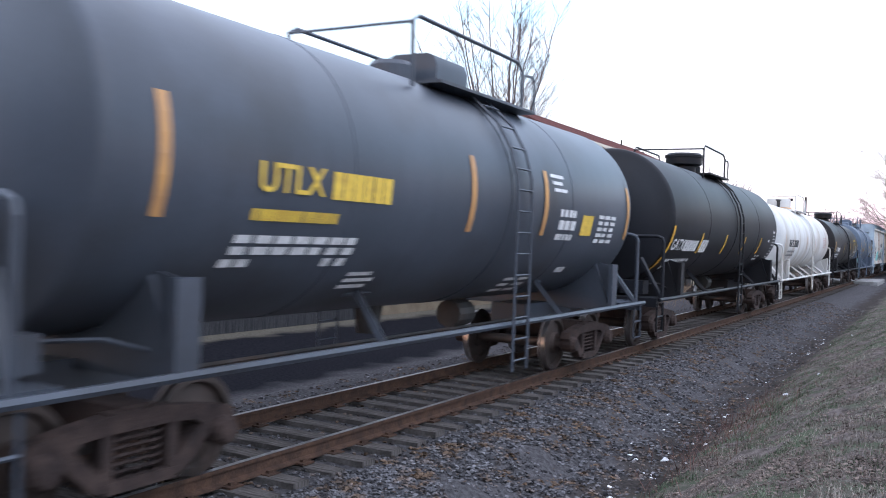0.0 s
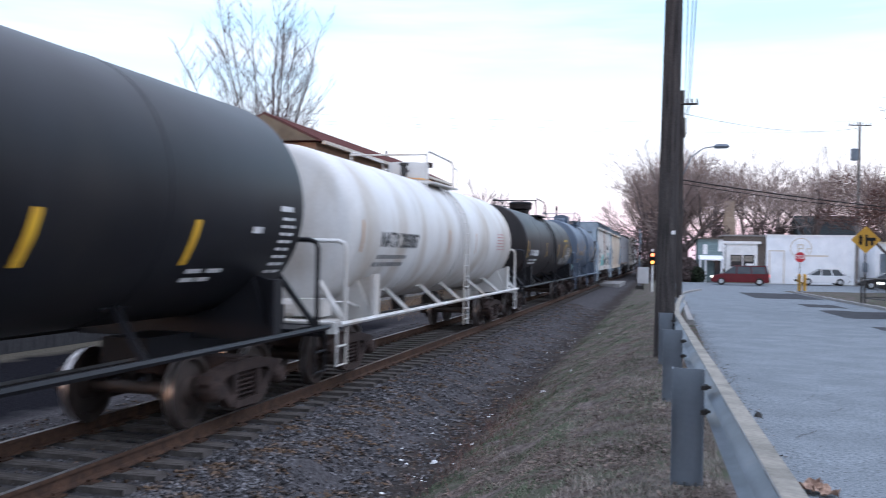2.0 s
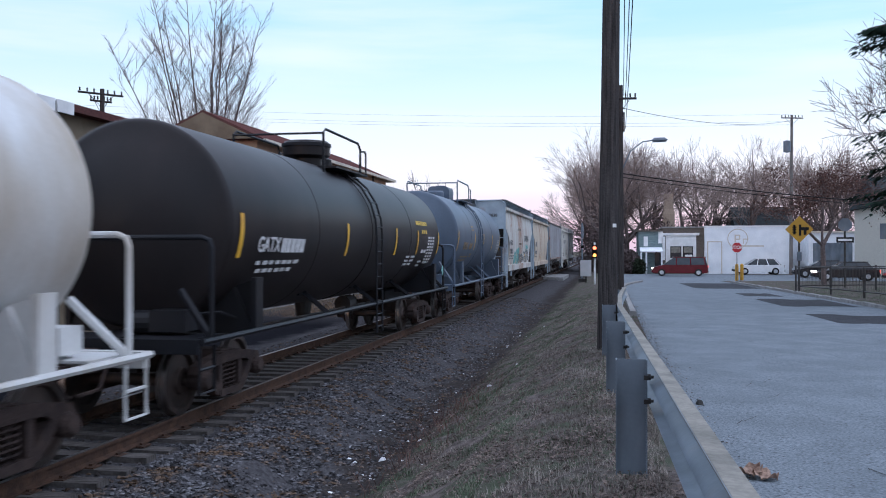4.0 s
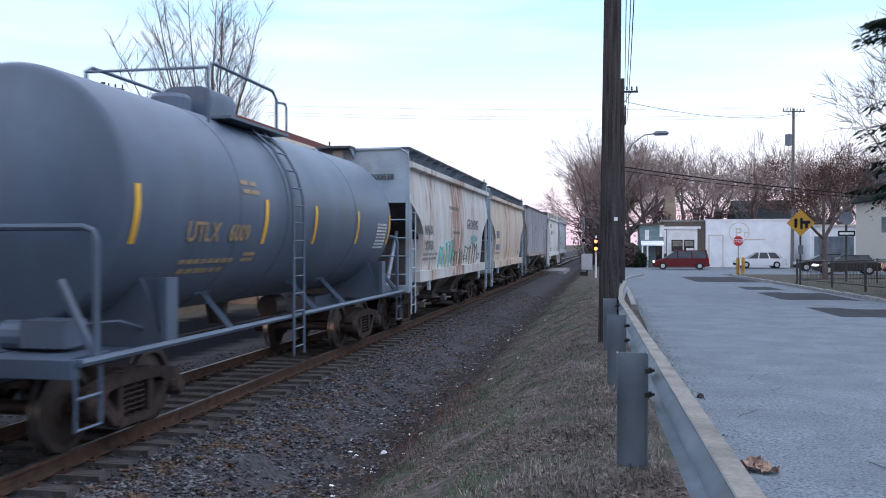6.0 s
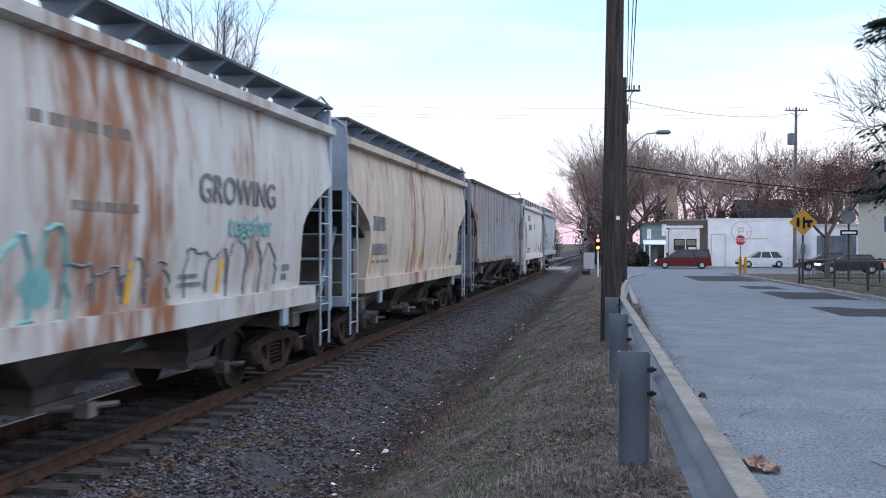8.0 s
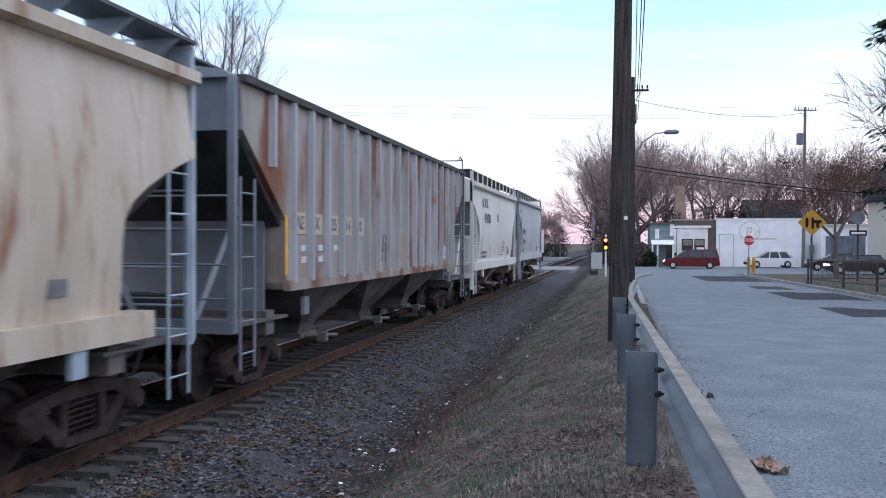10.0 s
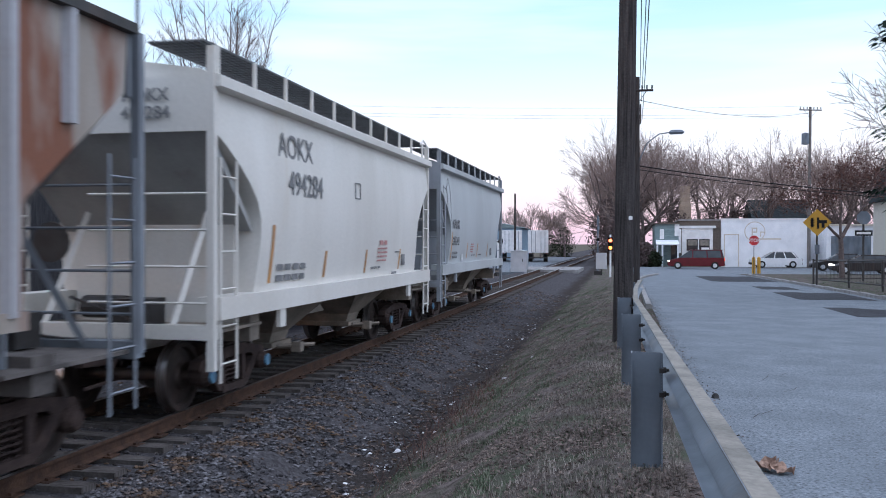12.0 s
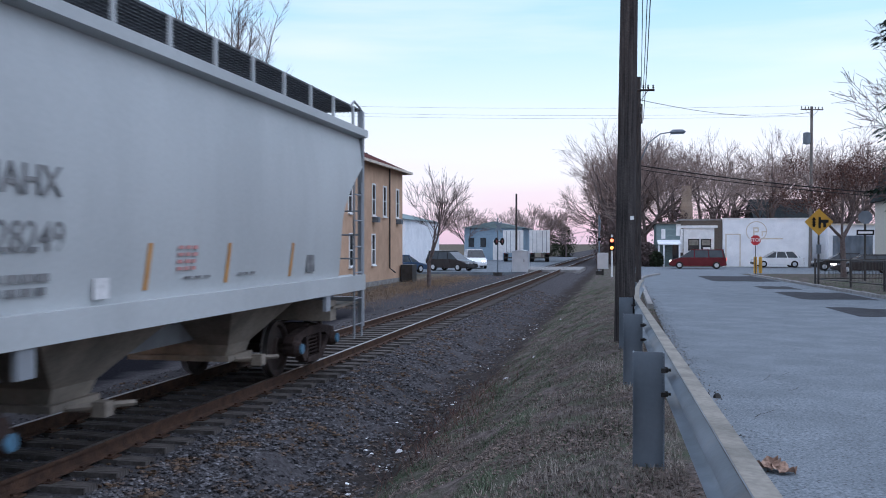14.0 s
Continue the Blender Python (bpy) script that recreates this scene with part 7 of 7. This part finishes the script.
vehicle("bright red car parked behind the fence", pose(21.2, 68.0, -0.1, 0, 0, 180), mat("bright_red_paint", (0.5, 0.03, 0.03), (0.4, 0.03, 0.03), 2, 0.3, 0, 0), 4.3, 1.5, 1.0)
vehicle("dark blue car beside the yellow house", pose(-17.8, 68.5, -0.2, 0, 0, 60), mat("dark_blue_paint", (0.03, 0.06, 0.12), (0.02, 0.05, 0.1), 2, 0.3, 0, 0), 4.3, 1.45, 1.0)


def semitrailer(label, x, y, turn):
    t = thing("semitrailer", label, "trailer", pose(x, y, -0.22, 0, 0, turn))
    b = part("box_body", Mesh().box(-1.28, 1.28, 0, 9.0, 1.15, 4.0), M["white"], t)
    for s in (-1, 1):
        d = part("rear_door", Mesh().box(min(0.02 * s, 1.22 * s), max(0.02 * s, 1.22 * s), -0.05, 0.0, 1.2, 3.9), M["white"], t, "white rear door")
        for xx in (0.35, 0.85):
            part("lock_bar", Mesh().tube([(s * xx, -0.08, 1.2), (s * xx, -0.08, 3.9)], 0.03, 5), M["galv"], d)
    part("bumper", Mesh().box(-1.2, 1.2, -0.06, 0.04, 0.45, 0.6).box(-0.7, -0.6, -0.05, 0.05, 0.5, 1.2).box(0.6, 0.7, -0.05, 0.05, 0.5, 1.2), M["steel_dark"], t)
    for yy in (1.2, 2.4):
        for s in (-1, 1):
            part("wheel", Mesh().lathe([(-0.25, 0.3), (-0.25, 0.48), (0.25, 0.48), (0.25, 0.3)], 16, (s * 0.95, yy, 0.5), "x"), M["black"], t)
    part("landing_leg", Mesh().box(-1.0, -0.85, 7.0, 7.2, 0, 1.15).box(0.85, 1.0, 7.0, 7.2, 0, 1.15), M["steel_dark"], t)
    for s in (-1, 1):
        part("tail_light", Mesh().box(s * 1.05 - 0.1, s * 1.05 + 0.1, -0.07, -0.04, 1.0, 1.12), M["lamp_off"], t)
    return t


semitrailer("white semitrailer parked with its rear doors to the street", -11.15, 112, 6)
semitrailer("white semitrailer beside another in the yard", -14.5, 112, 7)


# ---- signs, signals, fence ----
def signpost(name, label, x, y, h, r=0.03):
    t = thing(name, label, "traffic sign", pose(x, y, gz(x, y)))
    part("post", Mesh().tube([(0, 0, -0.3), (0, 0, h)], r, 6), M["steel_dark"], t)
    return t


def poly_plate(n, rad, turn, th=0.012):
    return Mesh().prism([(rad * math.cos(2 * math.pi * i / n + turn), rad * math.sin(2 * math.pi * i / n + turn)) for i in range(n)], -th / 2, th / 2, "y")


UP = Matrix(((1, 0, 0, 0), (0, 0, -1, 0), (0, 1, 0, 0), (0, 0, 0, 1)))
s = signpost("stop_sign", "red octagonal stop sign on a thin post", 9.2, 70.0, 2.75)
part("border", poly_plate(8, 0.42, math.pi / 8), M["white"], s, at=pose(0, -0.04, 2.55))
part("plate", poly_plate(8, 0.39, math.pi / 8), M["signred"], s, "red plate", at=pose(0, -0.048, 2.55))
letters("STOP", 0.34, M["white"], s, Matrix.Translation((0, -0.058, 2.55)) @ UP, "lettering", 0.006)
s = signpost("crossing_warning_sign", "yellow diamond warning sign with a side-road railway symbol", 8.18, 42.0, 3.3, 0.045)
part("plate", poly_plate(4, 0.60, 0), M["signyellow"], s, "yellow diamond plate", at=pose(0, -0.06, 2.90))
part("symbol", Mesh().box(-0.02, 0.08, -0.08, -0.068, 2.62, 3.12).box(0.08, 0.40, -0.08, -0.068, 2.86, 3.0).box(0.18, 0.30, -0.08, -0.068, 2.66, 2.86).box(-0.26, -0.16, -0.08, -0.068, 2.68, 3.10).box(-0.30, -0.12, -0.08, -0.068, 2.76, 2.80).box(-0.30, -0.12, -0.08, -0.068, 2.98, 3.02).box(-0.30, -0.12, -0.08, -0.068, 2.87, 2.91), M["black"], s)
part("small_plate", Mesh().box(-0.1, 0.1, -0.06, -0.05, 1.5, 1.9), M["galv"], s)
s = signpost("street_sign", "grey back of a street sign on a thick post", 12.5, 52.0, 3.85, 0.06)
part("plate", poly_plate(8, 0.38, math.pi / 8), M["galv"], s, at=pose(0, -0.07, 3.45))
part("arrow_plate", Mesh().box(-0.45, 0.45, -0.08, -0.07, 2.47, 2.77), M["black"], s, "black one-way plate")
part("arrow", Mesh().box(-0.36, 0.36, -0.09, -0.08, 2.56, 2.68), M["white"], s)
s = signpost("street_sign", "pale parking sign on a dark post near the spruce", 11.3, 40.0, 3.0, 0.05)
part("plate", Mesh().box(-0.32, 0.32, -0.07, -0.055, 2.35, 3.0), M["galv"], s)
for dx, dy in ((0, 0), (0.42, 0.3)):
    b = thing("bollard", "yellow steel bollard before the shop", "bollard", pose(9.45 + dx, 72 + dy, gz(9.5, 72)), "yellow bollards")
    part("shaft", Mesh().lathe([(-0.2, 0.13), (1.25, 0.13), (1.32, 0.06)], 12), M["signyellow"], b, smooth=40)


def fence():
    t = thing("metal_fence", "low dark metal fence along the far verge", "fence")
    pts = [(8.95, 46.0), (9.4, 41.5), (9.6, 37.0), (9.7, 32.5), (9.8, 28), (9.9, 24)]
    run = [(9.0, 47.0), (13.0, 48.0), (17, 49.0)]
    for line in (pts, run):
        for x, y in line:
            part("post", Mesh().tube([(x, y, gz(x, y) - 0.2), (x, y, gz(x, y) + 1.25)], 0.05, 6), M["steel_dark"], t)
        for (xa, ya), (xb, yb) in zip(line, line[1:]):
            for h in (0.25, 1.18):
                part("rail", Mesh().tube([(xa, ya, gz(xa, ya) + h), (xb, yb, gz(xb, yb) + h)], 0.03, 5), M["steel_dark"], t)
            m = Mesh()
            for k in range(1, 24):
                f = k / 24
                x, y = xa + (xb - xa) * f, ya + (yb - ya) * f
                m.tube([(x, y, gz(x, y) + 0.25), (x, y, gz(x, y) + 1.18)], 0.006, 3)
            part("wire_mesh", m, M["steel_dark"], t, "thin wire infill")


fence()


def crossing_signal(label, x, y, lit, turn=0):
    t = thing("crossing_signal", label, "railway signal", pose(x, y, gz(x, y), 0, 0, turn))
    part("mast", Mesh().tube([(0, 0, -0.2), (0, 0, 4.6)], 0.06, 8), M["galv"], t)
    part("base", Mesh().box(-0.25, 0.25, -0.25, 0.25, -0.2, 0.3), M["steel_dark"], t)
    for a in (40, 140):
        part("crossbuck", Mesh().box(-0.62, 0.62, -0.10, -0.08, -0.11, 0.11), M["galv"], t, "weathered grey back of a crossbuck board", at=pose(0, 0, 3.9, 0, a, 0))
    arm = part("lamp_bar", Mesh().tube([(-0.4, -0.08, 2.75), (0.4, -0.08, 2.75)], 0.04, 6), M["steel_dark"], t)
    for s in (-1, 1):
        h = part("lamp", Mesh().lathe([(-0.12, 0.29), (-0.10, 0.29), (-0.10, 0.13), (0.12, 0.1)], 16, (s * 0.42, -0.06, 2.75), "y"), M["black"], t, "black round lamp hood")
        part("lens", Mesh().lathe([(-0.14, 0.10), (-0.125, 0.12)], 14, (s * 0.42, -0.06, 2.75), "y"), M["lamp_red"] if lit else M["lamp_off"], h)
    return t


crossing_signal("railway crossing signal with crossbuck and dark lamp hoods", -10.3, 70.0, False, 65)
crossing_signal("railway crossing signal mast on the road side", -2.35, 70.0, False, 88)
c = thing("signal_cabinet", "silver railway signal cabinet beside the crossing", "cabinet", pose(-8.87, 73.5, gz(-8.6, 73)))
part("housing", Mesh().box(-0.66, 0.66, -0.6, 0.6, -0.3, 1.75).prism([(-0.72, 1.75), (0.72, 1.75), (0, 1.88)], -0.68, 0.68, "y"), M["silver"], c)
part("door", Mesh().box(-0.45, 0.45, -0.63, -0.6, 0.1, 1.62), M["silver"], c)
part("handle", Mesh().box(0.3, 0.36, -0.68, -0.63, 0.9, 1.1), M["steel_dark"], c)
c = thing("signal_cabinet", "small silver signal box on a post by the road", "cabinet", pose(-2.0, 68.0, gz(-2.0, 68)))
part("housing", Mesh().box(-0.4, 0.4, -0.3, 0.3, 0.5, 1.7), M["silver"], c)
part("leg", Mesh().box(-0.06, 0.06, -0.06, 0.06, -0.2, 0.5), M["steel_dark"], c)
t = thing("traffic_light", "roadside signal with lit orange and amber lamps", "traffic light", pose(-1.22, 62.0, gz(-1.22, 62)))
part("mast", Mesh().tube([(0, 0, -0.2), (0, 0, 2.9)], 0.06, 8), M["white"], t, "white mast")
part("housing", Mesh().box(-0.17, 0.17, -0.15, 0.1, 1.80, 2.72), M["black"], t)
for z, mt in ((2.5, "lamp_orange"), (2.0, "lamp_amber")):
    part("lens", Mesh().lathe([(-0.17, 0.11), (-0.15, 0.12)], 14, (0, 0, z), "y"), M[mt], t, "lit warm lens")
    part("visor", Mesh().lathe([(-0.30, 0.18), (-0.15, 0.18), (-0.15, 0.17), (-0.30, 0.17)], 14, (0, 0, z), "y", False), M["black"], t)


# ---- ground cover and scraps ----
M["clod"] = mat("soil_crumb", (0.17, 0.135, 0.115), (0.07, 0.056, 0.05), 9, 0.95, 0, 0.3, 60, vary=0.6)
def cover(name, n, area, blade, material, label, sd, flat=False):
    g = random.Random(sd)
    m = Mesh()
    vs, fs = m.v, m.f
    for i in range(n):
        x, y = area(g)
        z = gz(x, y) + 0.01
        a = g.uniform(0, 6.28)
        if flat:
            s = g.uniform(*blade)
            c, d = math.cos(a) * s, math.sin(a) * s
            t, u = g.uniform(0, 0.5) * s, g.uniform(0, 0.5) * s
            o = len(vs)
            vs += [(x - c, y - d, z + 0.012), (x + d * 0.6, y - c * 0.6, z + 0.014 + t), (x + c, y + d, z + 0.012 + u), (x - d * 0.6, y + c * 0.6, z + 0.014 + t)]
            fs += [(o, o + 1, o + 2), (o, o + 2, o + 3)]
        else:
            h = g.uniform(*blade)
            w = 0.004
            lx, ly = math.cos(a) * h * g.uniform(0.2, 1.2), math.sin(a) * h * g.uniform(0.2, 1.2)
            o = len(vs)
            vs += [(x - w * math.sin(a), y + w * math.cos(a), z - 0.02), (x + w * math.sin(a), y - w * math.cos(a), z - 0.02), (x + lx, y + ly, z + h * 0.7)]
            fs += [(o, o + 1, o + 2)]
    return tagged(part(name, m, material), label, "ground cover", kind="stuff")


def bank(g):
    y = near_y(g, 1.6, 40)
    return min(0.3, g.gauss(-1.1, 0.75)), y


def clumped(g, lo, hi, k):
    while True:
        x, y = g.uniform(lo, hi), near_y(g, 1.6, 45)
        if noise.noise((x * 1.3, y * 0.9, k)) > g.uniform(-0.25, 0.45):
            return x, y


cover("green_grass", 75000, lambda g: clumped(g, -2.7, -1.0, 2.0) if g.random() < 0.82 else clumped(g, -1.3, 0.2, 2.0), (0.014, 0.045), M["grass"], "short sparse green winter grass on the bank", 11)
cover("dry_grass", 70000, lambda g: (0.36 - 2.7 * g.random() ** 1.6, near_y(g, 1.6, 40)), (0.014, 0.055), M["straw"], "matted dry straw-coloured grass on the bank", 12)
cover("leaf_litter", 34000, lambda g: clumped(g, -2.7, 0.42, 4.0) if g.random() < 0.93 else (0.5 + abs(g.gauss(0, 0.13)), near_y(g, 1.6, 40)), (0.007, 0.026), M["leaf"], "brown fallen leaves scattered on the bank", 13, True)
cover("leaf_litter", 900, lambda g: (g.uniform(-5.0, -2.9), near_y(g, 3, 30)), (0.015, 0.04), M["leaf"], "few brown leaves blown onto the ballast", 14, True)
M["weed"] = mat("tan_dead_weeds", (0.30, 0.215, 0.14), (0.17, 0.12, 0.08), 1.0, 0.95, 0, 0, vary=0.4)
cover("tall_dry_weeds", 14000, lambda g: (g.gauss(-12.4, 1.0), g.uniform(33, 66)), (0.12, 0.5), M["weed"], "tall tan weeds beside the yellow house", 15)
cover("verge_grass", 12000, lambda g: (g.uniform(8.0, 14), g.uniform(20, 50)), (0.03, 0.10), M["grass"], "short grass on the far verge", 16)


stones("soil_clods", 20000, lambda g: (g.uniform(-3.1, 0.36), near_y(g, 1.6, 30)), (0.005, 0.02), M["clod"], "crumbs of brown soil and bark on the bank", 23)
cover("dead_weeds", 900, lambda g: (g.gauss(-2.55, 0.35), g.gauss(13.5, 2.2)), (0.08, 0.34), M["brownleaf"], "reddish brown dead weed stalks in the ditch", 24)


def dead_leaf(x, y, s, turn, seed):
    g = random.Random(seed)
    n, k = 11, 7
    m = Mesh()
    for i in range(n):
        f = i / (n - 1)
        w = s * 0.46 * math.sin(math.pi * (0.05 + 0.92 * f)) ** 0.7 * (0.72 + 0.45 * abs(math.sin(f * 9 + seed)))
        for j in range(k):
            u = j / (k - 1) * 2 - 1
            z = 0.004 + s * (0.26 * abs(u) ** 1.6 * (0.5 + 0.5 * math.sin(f * 7 + seed)) + 0.10 * abs(math.sin(f * 13 + u * 4)) + g.uniform(0, 0.05))
            m.v.append((f * s - s / 2, u * w, z))
    m.f = [(i * k + j, i * k + j + 1, (i + 1) * k + j + 1, (i + 1) * k + j) for i in range(n - 1) for j in range(k - 1)]
    t = thing("dead_leaf", "large curled brown dead leaf lying on the road", "leaf", pose(x, y, gz(x, y) + 0.022, 0, 0, turn), "dead leaves on the road")
    part("blade", m, M["big_leaf"], t)
    part("stalk", Mesh().tube([(s / 2, 0, 0.01), (s * 0.7, 0.02, 0.025)], 0.003, 4), M["big_leaf"], t)


M["big_leaf"] = mat("curled_dead_leaf", (0.36, 0.25, 0.19), (0.20, 0.13, 0.10), 14, 0.85, 0, 0.3, 60)
dead_leaf(0.86, 6.12, 0.22, 20, 1)
dead_leaf(0.97, 6.05, 0.17, 140, 2)
dead_leaf(0.70, 7.3, 0.11, 60, 3)
dead_leaf(0.66, 7.0, 0.09, 200, 4)
scrap = Mesh().slices([(0, -0.03, 0.03, -0.025, 0.025), (0.03, -0.025, 0.028, -0.02, 0.02), (0.05, -0.01, 0.015, -0.012, 0.01)])
tagged(part("road_stone", scrap, M["crack"], at=pose(0.84, 9.1, gz(0.84, 9.1) + 0.018, 0, 0, 30)), "small dark stone lying on the road", "stone")
for x, y, s in ((-3.05, 11.6, 0.12), (-2.75, 12.6, 0.10), (-3.0, 6.9, 0.08), (-2.9, 7.1, 0.07), (-3.2, 7.2, 0.09), (-2.2, 16, 0.09), (-1.9, 18, 0.08), (-3.25, 9.2, 0.06), (0.85, 8.2, 0.04)):
    m = Mesh().slices([(0, -s / 2, s / 2, -s / 3, s / 3), (s * 0.25, -s * 0.42, s * 0.35, -s * 0.3, s * 0.22), (s * 0.45, -s * 0.2, s * 0.25, -s * 0.12, s * 0.15)])
    tagged(part("litter_scrap", m, M["litter"], at=pose(x, y, gz(x, y), 8, 5, x * 90)), "crumpled white scrap of litter on the ditch side", "litter", "litter scraps")


# ---- what moves: the train runs past, its wheels roll ----
def motions():
    for car, y in TRAIN:
        walk(car, [(t, pose(TRACK, y - speed_run(t), 0)) for t in [0.5 * k for k in range(29)]])
    ts = [k / 15 for k in range(211)]
    for w, y in WHEELS:
        walk(w, [(t, pose(0, y, WR, math.degrees(speed_run(t) / WR) % 360)) for t in ts])


motions()
